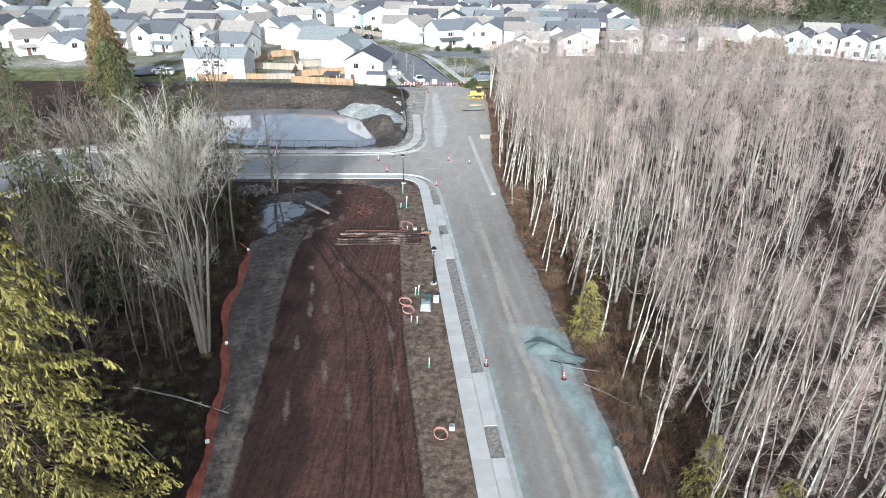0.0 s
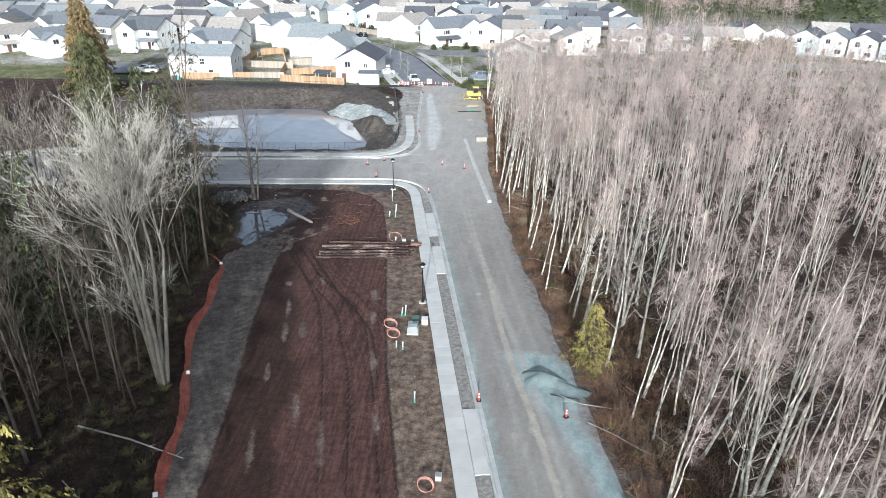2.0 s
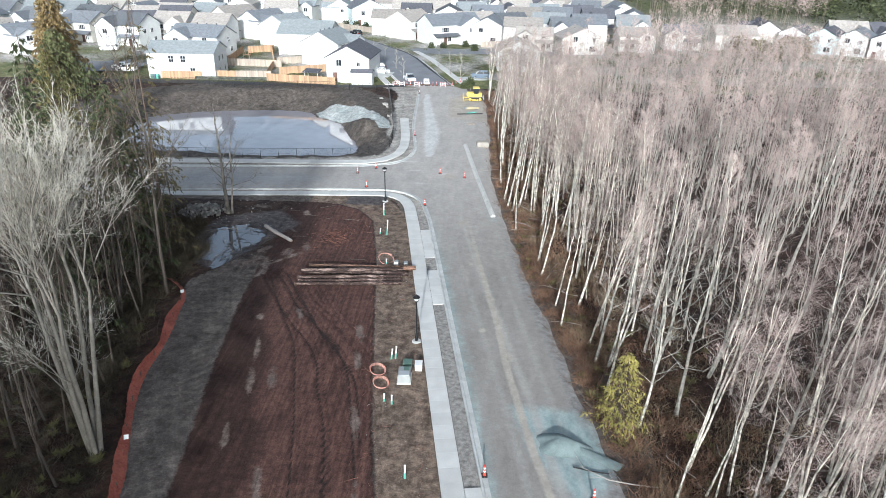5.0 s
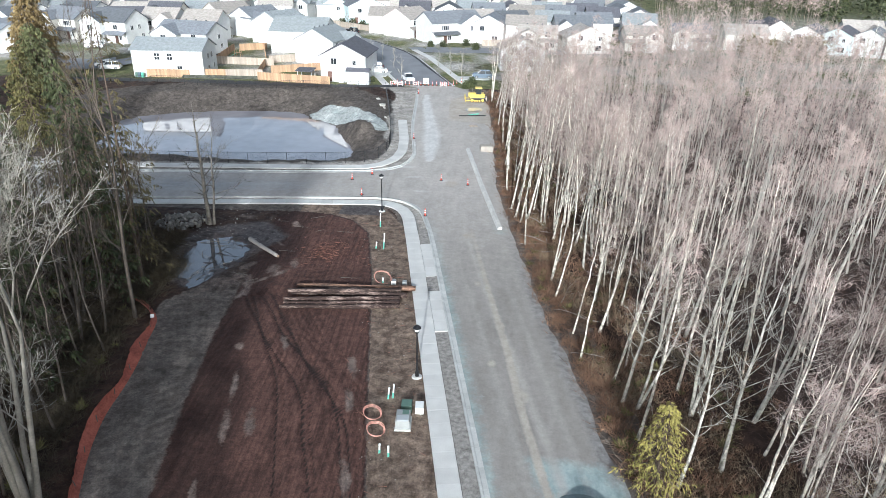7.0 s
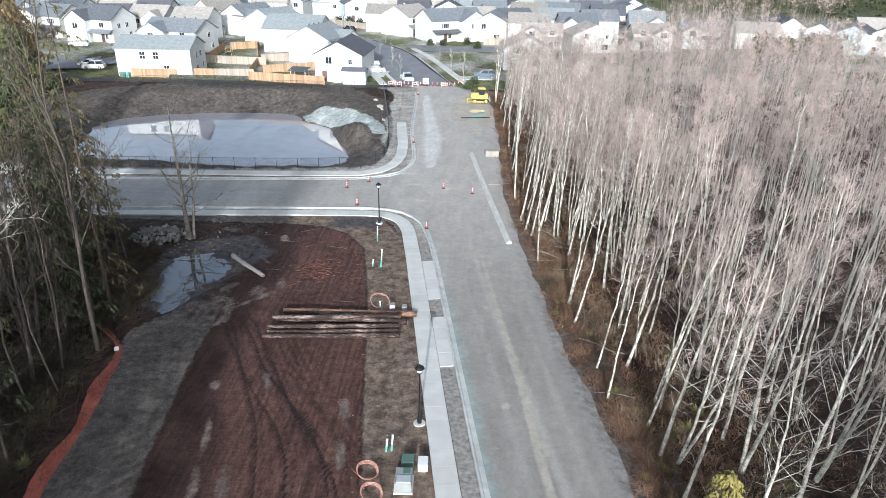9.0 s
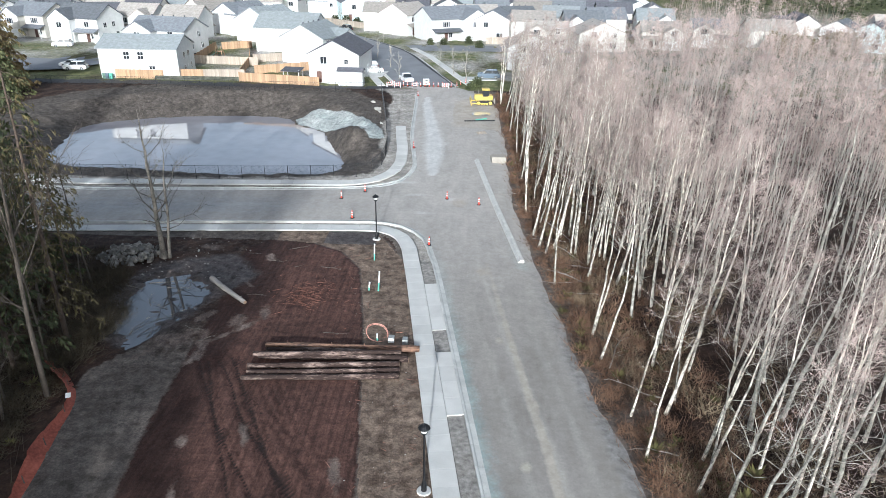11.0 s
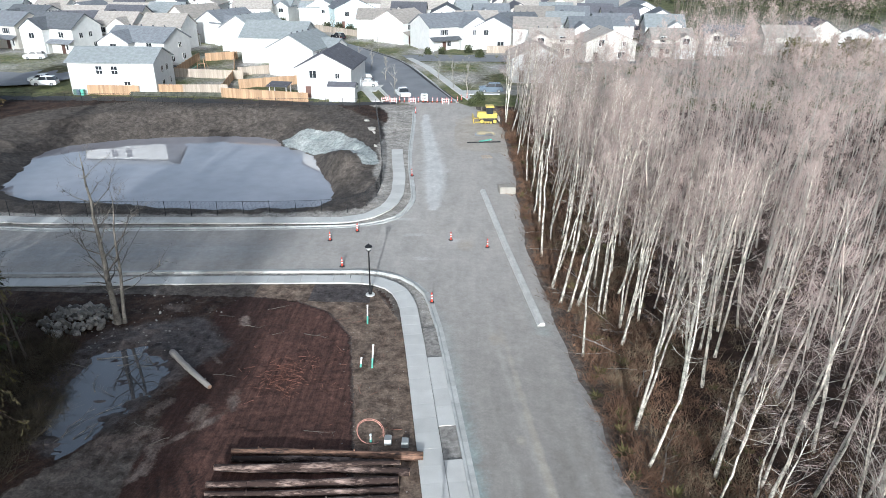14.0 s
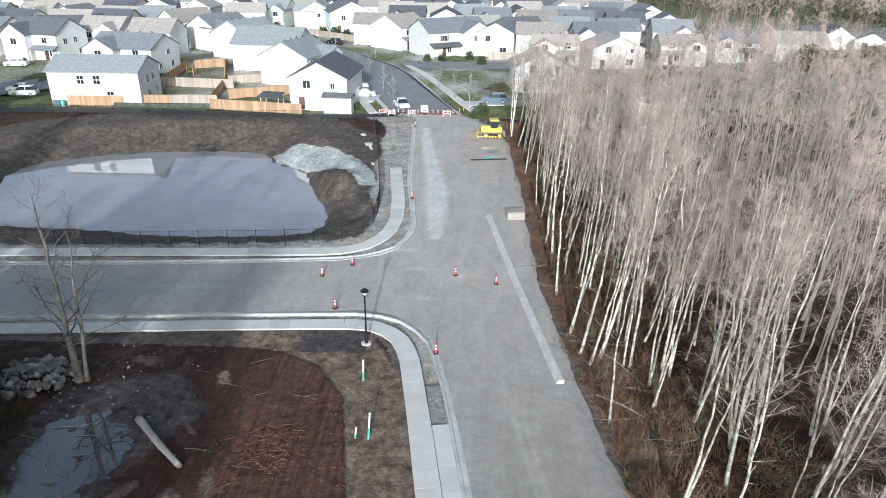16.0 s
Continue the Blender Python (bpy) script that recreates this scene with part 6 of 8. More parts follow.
for x, y, k in lines:
    taken.append((x, y, 6))
    mi = rh.randrange(len(models))
    turn = (0 if k % 2 else 180) + rh.uniform(-10, 10) + (90 if rh.random() < 0.15 else 0)
    if rh.random() < 0.6:
        turn = rh.uniform(-14, 14)
    m = pose(x, y, 3.0, 0, 0, turn)
    if mi not in placed:
        s, w, d, e, p, wl, rf, sd = models[mi]
        placed[mi] = house(s, w, d, e, p, wl, rf, m, "two-storey house of the estate with pale walls", sd, "houses of the estate", 1)
    else:
        copy_thing(placed[mi], m)

# ---- fences ----
def wood_fence(pts, label, board, h=1.8, step=0.6):
    """Close boards in short panels on posts and rails."""
    x, y = pts[0]
    ob = thing("wooden_fence", Matrix(), label, "fence", "garden fences")
    boards = None
    for x0, y0, a in even_line(pts, 2.4):
        m = pose(x0, y0, float(rise(y0)), 0, 0, math.degrees(a))
        for k in range(6):
            if boards is None:
                boards = Geo().box(0, 0.388, -0.012, 0.012, 0.03, h).mesh("board", board)
            part("board", boards, None, ob).matrix_basis = m @ pose(0.4 * k, 0, -0.02 * ((k * 7) % 3))
        rail = Geo().box(0, 2.4, 0.012, 0.05, 0.35, 0.44, m)
        part("rail", rail, board, ob)
        part("post", Geo().box(-0.05, 0.05, 0.015, 0.11, -0.3, h + 0.03, m), board, ob)
    return ob


wood_fence([(-69.6, 155.8), (-62.4, 156.0)], "new orange-brown cedar board fence", mat_cedar_board)
wood_fence([(-62.0, 157.2), (-54, 157.4)], "orange-brown cedar board fence", mat_cedar_board)
wood_fence([(-53.8, 157.5), (-45.2, 158.2)], "weathered grey board fence", mat_old_board)
wood_fence([(-44.6, 155.6), (-29.4, 153.2)], "new orange cedar board fence", mat_cedar_board)
wood_fence([(-59.4, 171.4), (-46, 170.4)], "weathered board fence between gardens", mat_old_board)
wood_fence([(-45.4, 158.6), (-47.4, 172.5), (-53, 190)], "cedar board fence between gardens", mat_cedar_board)
wood_fence([(-43.5, 162.5), (-32.5, 167.5)], "orange cedar board fence between gardens", mat_cedar_board)
wood_fence([(-47, 173.4), (-38.5, 177.5)], "weathered board fence between gardens", mat_old_board)
wood_fence([(-59.6, 172), (-60.5, 187), (-53.5, 191)], "cedar board fence between gardens", mat_cedar_board)
wood_fence([(-51, 250), (-31, 233.5), (-22.5, 243.5)], "weathered board fence of the blue house", mat_old_board)
wood_fence([(5, 207), (12, 208.5)], "weathered board fence beside the street", mat_old_board)


def chain_fence(pts, label, h=1.75, windscreen=False):
    """Black chain link on posts with a top rail; the fabric is fine wire."""
    ob = thing("chain_link_fence", Matrix(), label, "fence", "fences round the pond")
    posts = even_line(pts, 2.9)
    wire = Geo()
    pole = None
    for x, y, a in posts:
        z = height(x, y)
        if pole is None:
            g = Geo().lathe([(0.038, -0.4), (0.038, h + 0.02), (0.05, h + 0.03), (0.045, h + 0.08), (0.01, h + 0.1)], 0, 0, 6)
            pole = g.mesh("post", mat_black)
        p = part("post", pole, None, ob)
        p.location = (x, y, z)
    for (x0, y0, _), (x1, y1, _) in zip(posts, posts[1:]):
        z0, z1 = height(x0, y0), height(x1, y1)
        part("top_rail", Geo().tube([(x0, y0, z0 + h), (x1, y1, z1 + h)], 0.022, 5), mat_black, ob)
        n = 20
        for k in range(n):
            for s in (0, 1):
                ta, tb = k / n, (k + (2.2 if s else -2.2)) / n
                if not 0 <= tb <= 1:
                    continue
                pa = Vector((x0 + (x1 - x0) * ta, y0 + (y1 - y0) * ta, z0 + (z1 - z0) * ta + 0.05))
                pb = Vector((x0 + (x1 - x0) * tb, y0 + (y1 - y0) * tb, z0 + (z1 - z0) * tb + h))
                wire.tube([pa, pb], 0.006, 3, False)
        for zz in (0.06, h * 0.5):
            wire.tube([(x0, y0, z0 + zz), (x1, y1, z1 + zz)], 0.008, 3, False)
    part("wire_fabric", wire, mat_black, ob)
    return ob


chain_fence(smooth_line([(-62, 100.3), (-37.7, 101.3), (-25.1, 102.1), (-16.0, 103.1), (-12.4, 104.3), (-10.4, 108), (-10.2, 114), (-10.9, 120.4), (-12.6, 132), (-15.4, 149.3)], 6), "black chain-link fence round the pond")
chain_fence([(-82, 149.2), (-60, 149.8), (-40, 148.6), (-24.5, 148.9), (-15.6, 149.8)], "black chain-link fence along the footpath")

# orange silt fence along the wood
silt_line = smooth_line([(-15.2, 2), (-15.4, 10), (-15.5, 15.2), (-16.3, 20.1), (-17.2, 24), (-17.9, 27.3), (-18.6, 31), (-19.9, 34.4), (-21.6, 39), (-22.6, 43.2), (-22.9, 47), (-23.3, 50), (-24.0, 53.5), (-24.6, 56.5), (-26, 58.6), (-28.6, 61)], 8)
silt = thing("silt_fence", Matrix(), "sagging orange fabric silt fence on stakes", "fence")
g = Geo()
rs = random.Random(4)
ring = []
for n, (x, y, a) in enumerate(even_line(silt_line, 0.35)):
    lean = 0.28 + 0.2 * math.sin(n * 0.23) + rs.uniform(-0.05, 0.05)
    hh = 0.52 + 0.14 * math.sin(n * 0.31 + 1) + rs.uniform(-0.04, 0.04)
    nx, ny = -math.sin(a), math.cos(a)
    ring.append([(x + nx * o, y + ny * o, z) for o, z in ((-0.28, 0.01), (-0.02, 0.06), (0.06 + lean * 0.3, hh * 0.5), (lean, hh), (lean + 0.02, hh), (0.1 + lean * 0.3, hh * 0.5), (0.02, 0.04), (-0.28, -0.02))])
vs = [p for q in ring for p in q]
fs = [(i * 8 + j, i * 8 + (j + 1) % 8, (i + 1) * 8 + (j + 1) % 8, (i + 1) * 8 + j) for i in range(len(ring) - 1) for j in range(8)]
part("fabric", g.add(vs, fs), mat_silt, silt, "", True)
for n, (x, y, a) in enumerate(even_line(silt_line, 3.2)):
    part("stake", Geo().box(-0.025, 0.025, -0.025, 0.025, -0.3, 0.62, pose(x, y, 0, rs.uniform(-8, 8), rs.uniform(-8, 8), math.degrees(a))), mat_grey_bark, silt)
for x, y in ((-19.9, 34.6), (-16.5, 20.4), (-24.6, 56.2)):
    tagged(part("warning_tag", Geo().box(-0.16, 0.16, -0.01, 0.01, 0, 0.34, pose(x + 0.1, y, 0.55, -55, 0, 20)), mat_reflect, silt, "small white tag on the fabric"))


# ---- street lamps ----
def street_lamp(x, y, h):
    ob = thing("street_lamp", pose(x, y, height(x, y)), "black post-top street lamp", "street lamp", "street lamps")
    part("base", Geo().lathe([(0.42, -0.3), (0.42, 0.06), (0.38, 0.1)], 0, 0, 14), mat_concrete, ob, "round concrete footing")
    part("pole", Geo().lathe([(0.16, 0.1), (0.16, 0.5), (0.11, 0.62), (0.075, 0.9), (0.055, h - 0.75), (0.075, h - 0.72), (0.075, h - 0.66)], 0, 0, 10), mat_black, ob, "", True)
    head = part("lantern", Geo().lathe([(0.07, h - 0.66), (0.16, h - 0.6), (0.2, h - 0.5)], 0, 0, 10), mat_black, ob)
    part("globe", Geo().lathe([(0.17, h - 0.5), (0.2, h - 0.3), (0.19, h - 0.2)], 0, 0, 10), mat_lamp_glass, head)
    part("cap", Geo().lathe([(0.34, h - 0.22), (0.33, h - 0.18), (0.2, h - 0.05), (0.06, h + 0.02), (0.02, h + 0.1)], 0, 0, 12), mat_black, head)
    return ob


street_lamp(-0.35, 49.8, 4.75)
street_lamp(-7.75, 84.9, 4.9)


# ---- traffic cones and barricades ----
def delineator():
    ob = thing("traffic_cone", Matrix(), "slim orange and white traffic marker on a rubber base", "traffic cone", "traffic markers")
    part("base", Geo().bevel_box(-0.24, 0.24, -0.24, 0.24, 0.0, 0.09, 0.03), mat_rubber, ob)
    part("tube", Geo().lathe([(0.14, 0.09), (0.115, 0.35), (0.105, 0.42)], 0, 0, 10), mat_orange, ob)
    part("band", Geo().lathe([(0.107, 0.42), (0.1, 0.58)], 0, 0, 10), mat_reflect, ob)
    part("tube", Geo().lathe([(0.102, 0.58), (0.094, 0.72)], 0, 0, 10), mat_orange, ob)
    part("band", Geo().lathe([(0.096, 0.72), (0.086, 0.88)], 0, 0, 10), mat_reflect, ob)
    part("tip", Geo().lathe([(0.088, 0.88), (0.08, 1.0), (0.05, 1.02), (0.05, 1.12), (0.03, 1.14)], 0, 0, 10), mat_orange, ob)
    return ob


cone = None
cone_spots = [(5.75, 33.2), (12.9, 31.5), (-13.5, 96.3), (-11.0, 98.7), (-11.2, 90.3), (-2.2, 83.7), (-0.9, 97.1), (2.9, 95.6), (-8.3, 147.0), (-6.5, 116.2)]
cone_spots += [(-12.6 + 0.85 * k, 154.5 + 0.12 * math.sin(k * 2.3)) for k in range(0, 13)] + [(-13.6, 155.2), (-14.1, 154.4), (-1.3, 155.6), (-0.6, 156.6), (0.4, 158.2)]
for n, (x, y) in enumerate(cone_spots):
    m = pose(x, y, float(rise(y)) + 0.07, 0, 0, 37 * n) @ Matrix.Scale(0.88, 4)
    if cone is None:
        cone = delineator()
        cone.matrix_world = m
    else:
        c = copy_thing(cone, pose(x, y, float(rise(y)) + 0.07, 0, 0, 37 * n))
        c.scale = (0.8, 0.8, 0.88)


def barricade(x, y, turn):
    ob = thing("barricade", pose(x, y, float(rise(y)) + 0.06, 0, 0, turn), "folding barricade with red and white boards", "barricade", "barricades across the street")
    for s in (-1, 1):
        for f in (-1, 1):
            part("leg", Geo().box(s * 0.55 - 0.03, s * 0.55 + 0.03, f * 0.3 - 0.03, f * 0.3 + 0.03, 0, 1.0, Matrix.Shear("XY", 4, (0, -f * 0.28))), mat_reflect, ob)
    for k, z in enumerate((0.35, 0.72)):
        b = part("board", Geo().box(-0.65, 0.65, -0.33 + 0.2 * k, -0.3 + 0.2 * k, z, z + 0.22), mat_reflect, ob)
        for j in range(3):
            part("stripe", Geo().box(-0.55 + 0.42 * j, -0.35 + 0.42 * j, -0.34 + 0.2 * k, -0.33 + 0.2 * k, z + 0.005, z + 0.215), mat_orange, b)
    return ob


bar = barricade(-12.8, 153.4, 10)
for x, y, a in ((-14.4, 153.9, 30), (-3.4, 153.8, 0), (-9.4, 153.7, 5)):
    copy_thing(bar, pose(x, y, float(rise(y)) + 0.06, 0, 0, a))
sign = thing("road_sign", pose(-7.3, 154.6, float(rise(154.6)) + 0.06), "white sign board on a low stand", "sign")
part("board", Geo().box(-0.6, 0.6, -0.02, 0.02, 0.35, 1.55), mat_reflect, sign)
part("stand", Geo().box(-0.4, 0.4, -0.25, 0.25, 0, 0.08), mat_rubber, sign)
part("post", Geo().box(-0.03, 0.03, -0.03, 0.03, 0.08, 0.36), mat_steel, sign)
for k in range(3):
    part("bar", Geo().box(-0.4, 0.4, -0.03, -0.02, 0.6 + 0.28 * k, 0.72 + 0.28 * k), mat_black, sign)


# ---- logs ----
def log(x0, y0, x1, y1, z, rad, mat_, label, seed, name="log"):
    r = random.Random(seed)
    L = math.hypot(x1 - x0, y1 - y0)
    n = 14
    pts, radii = [], []
    for i in range(n + 1):
        t = i / n
        pts.append((L * t, 0.05 * math.sin(t * 5 + seed), 0.03 * math.sin(t * 7 + seed * 2)))
        radii.append(rad * (1.08 - 0.3 * t) * r.uniform(0.85, 1.12))
    ob = thing(name, pose(x0, y0, z, 0, 0, math.degrees(math.atan2(y1 - y0, x1 - x0))), label, "log", "logs in a pile" if name == "log" else "")
    part("bark", Geo().tube(pts, radii, 9), mat_, ob, "", True)
    for e, s in ((0, -1), (n, 1)):
        part("cut_end", Geo().tube([(pts[e][0] - 0.004 * s, pts[e][1], pts[e][2]), (pts[e][0] + 0.01 * s, pts[e][1], pts[e][2])], radii[e] * 0.97, 9), mat_log_end, ob)
    for _ in range(5):
        t = r.randrange(2, n - 1)
        a = r.uniform(0, 3.1)
        p = Vector(pts[t])
        part("knot", Geo().tube([p, p + Vector((0.1, math.cos(a), math.sin(a))) * (radii[t] + 0.1)], [0.06, 0.035], 5), mat_, ob)
    return ob


log(-1.7, 64.1, -13.4, 63.9, 0.26, 0.27, mat_log_peeled, "peeled reddish log on bare soil", 1)
log(-3.4, 63.4, -13.2, 63.3, 0.25, 0.24, mat_log, "dark bark-covered log on bare soil", 2)
log(-2.4, 62.7, -13.6, 62.5, 0.24, 0.25, mat_log, "dark bark-covered log on bare soil", 3)
log(-13.8, 62.1, -3.0, 63.0, 0.62, 0.2, mat_log, "peeled log lying on other logs", 4)
log(-3.0, 61.9, -14.0, 61.1, 0.25, 0.26, mat_log, "dark bark-covered log on bare soil", 5)
log(-2.9, 61.2, -13.8, 60.3, 0.23, 0.22, mat_log, "dark bark-covered log on bare soil", 6)
log(-2.9, 60.6, -14.0, 59.6, 0.22, 0.23, mat_log, "half-peeled log on bare soil", 7)
log(-21.5, 74.6, -17.1, 70.4, height(-19, 72) + 0.2, 0.24, mat_grey_log, "bleached grey log on churned mud", 8, "weathered_log")

# broken wood scattered on the soil
rw = random.Random(21)
bits = Wood()
for _ in range(330):
    if rw.random() < 0.5:
        x, y = rw.gauss(-12.2, 1.3), rw.gauss(72.6, 1.5)
    else:
        v_, u_ = rw.uniform(14, 84), rw.uniform(-6, -0.3)
        x, y, _z = along(u_, v_)
    p = Vector((x, y, height(x, y) + 0.04))
    a = rw.uniform(0, 6.28)
    bits.spike(p, p + Vector((math.cos(a), math.sin(a), rw.uniform(0, 0.2))) * rw.uniform(0.25, 1.1), rw.uniform(0.012, 0.026))
tagged(new("wood_debris", bits.mesh("wood_debris", mat_red_wood)), "splintered wood scattered over the soil", "debris", kind="stuff")


def clod(r, s):
    """A rough stone or clod."""
    bm = bmesh.new()
    bmesh.ops.create_icosphere(bm, subdivisions=1, radius=s)
    for v in bm.verts:
        v.co *= r.uniform(0.6, 1.25)
        v.co.z *= 0.72
    me = bpy.data.meshes.new("rock")
    bm.to_mesh(me)
    bm.free()
    return me


# rock pile by the lone tree
pile = thing("rock_pile", Matrix(), "heap of grey angular rocks beside a bare tree", "rocks")
shapes = [clod(rw, 0.34) for _ in range(7)]
for me in shapes:
    me.materials.append(mat_rock)
for n in range(190):
    a, q = rw.uniform(0, 6.28), rw.random() ** 0.6
    x, y = -30.9 + 3.2 * q * math.cos(a), 79.0 + 2.5 * q * math.sin(a)
    o = part("rock", shapes[n % 7], None, pile)
    o.matrix_basis = pose(x, y, height(x, y) + 0.08 + 0.55 * (1 - q) + rw.uniform(0, 0.12), rw.uniform(0, 360), rw.uniform(0, 360), rw.uniform(0, 360)) @ Matrix.Scale(rw.choice((0.35, 0.5, 0.7, 0.9, 1.25)) * rw.uniform(0.8, 1.2), 4)
stones = Geo()
for _ in range(360):
    if rw.random() < 0.3:
        x, y = rw.gauss(-26, 2.8), rw.uniform(75, 84)
    else:
        x, y, _z = along(rw.uniform(-5, -0.2), rw.uniform(14, 86))
    s = rw.uniform(0.035, 0.09) * (1.3 if x < -18 else 0.8)
    z = height(x, y)
    corners = [(rw.uniform(0.7, 1.3) * a, rw.uniform(0.7, 1.3) * b, rw.uniform(0.5, 0.8) * c) for a, b, c in ((1, 0, 0), (0, 1, 0), (-1, 0, 0), (0, -1, 0), (0, 0, 1), (0, 0, -1))]
    stones.add([(x + a * s, y + b * s, z + c * s) for a, b, c in corners], [(0, 1, 4), (1, 2, 4), (2, 3, 4), (3, 0, 4), (1, 0, 5), (2, 1, 5), (3, 2, 5), (0, 3, 5)])
tagged(new("stones", stones.mesh("stones", mat_rock)), "small pale stones strewn on the soil", "stones", kind="stuff")


for n, (x, y, s) in enumerate(((-15.9, 141.6, 1.7), (-14.4, 136.6, 2.3), (-13.9, 135.2, 1.5), (-12.8, 128.2, 1.2), (-26.6, 75.9, 0.55), (-24.9, 80.6, 0.6), (-24.7, 79.4, 0.5))):
    o = part("boulder", shapes[n % 7].copy(), None)
    o.data.materials[0] = mat_boulder
    o.matrix_world = pose(x, y, height(x, y) + 0.12 * s, 20 * n, 0, 50 * n) @ Matrix.Diagonal((s, s * 0.8, s * 0.6, 1))
    tagged(o, "pale weathered boulder on bare ground", "boulder", "boulders")


def stick(x, y, turn, ln, rad, mat_, label, seed):
    """A crooked bare branch lying on the ground, with side twigs."""
    r = random.Random(seed)
    g = Geo()
    d, s = Vector((math.cos(turn), math.sin(turn), 0)), Vector((-math.sin(turn), math.cos(turn), 0))
    pts = [Vector((x, y, 0)) + d * ln * t + s * r.uniform(-0.06, 0.06) * ln for t in (0, 0.3, 0.6, 1)]
    for i, p in enumerate(pts):
        p.z = max(height(p.x, p.y), -0.17 if x < -18 else 0.0) + rad + 0.05 * i
    g.tube(pts, [rad, rad * 0.85, rad * 0.6, rad * 0.25], 6)
    for j in range(4):
        a, b = pts[1 + j % 2], pts[2 + j % 2]
        p = a.lerp(b, r.random())
        g.tube([p, p + (d * 0.6 + s * r.choice((-1, 1)) * r.uniform(0.4, 1.0) + Vector((0, 0, 0.15))) * ln * r.uniform(0.12, 0.3)], [rad * 0.45, rad * 0.12], 4)
    tagged(part("fallen_branch", g, mat_), label, "branch", "fallen branches")


rk = random.Random(77)
for n in range(16):
    stick(rk.uniform(-27.5, -22.5), rk.uniform(64, 74.5), rk.uniform(0, 3.14), rk.uniform(1.6, 3.6), rk.uniform(0.02, 0.04), mat_lone_bark, "dark dead branch lying in a puddle", n)
for n in range(9):
    stick(rk.uniform(-21, -8), rk.uniform(64, 82), rk.uniform(-0.5, 0.6), rk.uniform(1.0, 2.4), rk.uniform(0.02, 0.035), mat_lone_bark, "thin dead branch on bare soil", 30 + n)
for n in range(34):
    y = rk.uniform(26, 112)
    stick(float(by_y(ROAD_E, np.array([y]))[0]) + rk.uniform(0.8, 6.0), y, rk.gauss(2.3, 0.7), rk.uniform(2.0, 5.5), rk.uniform(0.03, 0.07), mat_grey_log if n % 3 else mat_grey_bark, "fallen alder pole in dead leaves beside the road", 60 + n)


# ---- utility stubs, boxes and coils beside the pavement ----
def stub(x, y, h, lean, turn, green=0.45, category="pipe"):
    ob = thing("pipe_stub", pose(x, y, height(x, y) - 0.1, lean, 0, turn), "white plastic pipe stub with green lower part", category, "pipe stubs")
    part("sleeve", Geo().lathe([(0.075, 0), (0.075, h * green)], 0, 0, 9), mat_green_pvc, ob)
    part("pipe", Geo().lathe([(0.06, h * green), (0.06, h - 0.1), (0.075, h - 0.1), (0.075, h)], 0, 0, 9), mat_pvc, ob)


for x, y, h, l, t in ((-7.3, 79.9, 1.7, -12, 0), (-6.1, 73.6, 1.9, -14, -12), (-6.95, 73.6, 0.9, -12, -25), (-1.95, 47.0, 1.2, -12, -20), (-2.3, 46.9, 1.0, -10, -35), (-1.5, 40.6, 0.9, -8, 0), (-2.15, 40.9, 0.8, -8, -10), (0.35, 32.7, 1.1, -8, 0), (-5.1, 65.5, 0.7, 0, 0)):
    stub(x, y, h, l, t)


def coil(x, y, z, rad, tilt, turns=2):
    pts = []
    for k in range(turns):
        pts += [(rad * (1 + 0.06 * k) * math.cos(a), rad * (1 + 0.06 * k) * math.sin(a), 0.07 * k + 0.03 * math.sin(3 * a)) for a in np.linspace(0, 6.1, 22)]
    ob = part("conduit_coil", Geo().tube(pts, 0.024, 6), mat_conduit)
    ob.matrix_world = pose(x, y, height(x, y) + z, tilt, 8, 30)
    tagged(ob, "coil of pale orange conduit lying on soil", "coil", "coils of conduit")


coil(-5.2, 66.1, 0.3, 0.85, 25)
coil(-3.2, 44.8, 0.22, 0.62, 14, 3)
coil(-2.7, 43.0, 0.22, 0.6, 14, 3)
coil(2.0, 23.0, 0.25, 0.55, 18, 3)

ped = thing("utility_cabinet", pose(-0.85, 44.0, 0, 0, 0, 2), "grey enamelled utility cabinet with open top", "utility box")
part("plinth", Geo().bevel_box(-0.58, 0.58, -0.8, 0.8, -0.1, 0.12, 0.03), mat_curb, ped)
part("body", Geo().bevel_box(-0.5, 0.5, -0.7, 0.7, 0.12, 0.8, 0.06), mat_grey_steel, ped)
part("lid", Geo().bevel_box(-0.42, 0.44, -0.64, -0.02, 0.803, 0.84, 0.03), mat_lid, ped, "paler lid")
part("opening", Geo().box(-0.05, 0.4, 0.12, 0.58, 0.803, 0.82), mat_green_steel, ped, "dark green cover plate")
gb = thing("junction_box", pose(-0.75, 45.7, 0, 0, 0, 2), "dark green junction box", "utility box")
part("body", Geo().bevel_box(-0.38, 0.38, -0.4, 0.4, 0, 0.55, 0.08), mat_green_steel, gb)
part("lid", Geo().bevel_box(-0.4, 0.4, -0.42, 0.42, 0.552, 0.62, 0.05), mat_green_steel, gb)
wb = thing("junction_box", pose(0.2, 45.6, 0, 0, 0, 2), "white plastic junction box on soil", "utility box")
part("body", Geo().bevel_box(-0.3, 0.3, -0.42, 0.42, 0, 0.5, 0.06), mat_pvc, wb)
part("lid", Geo().bevel_box(-0.32, 0.32, -0.44, 0.44, 0.502, 0.56, 0.04), mat_pvc, wb)
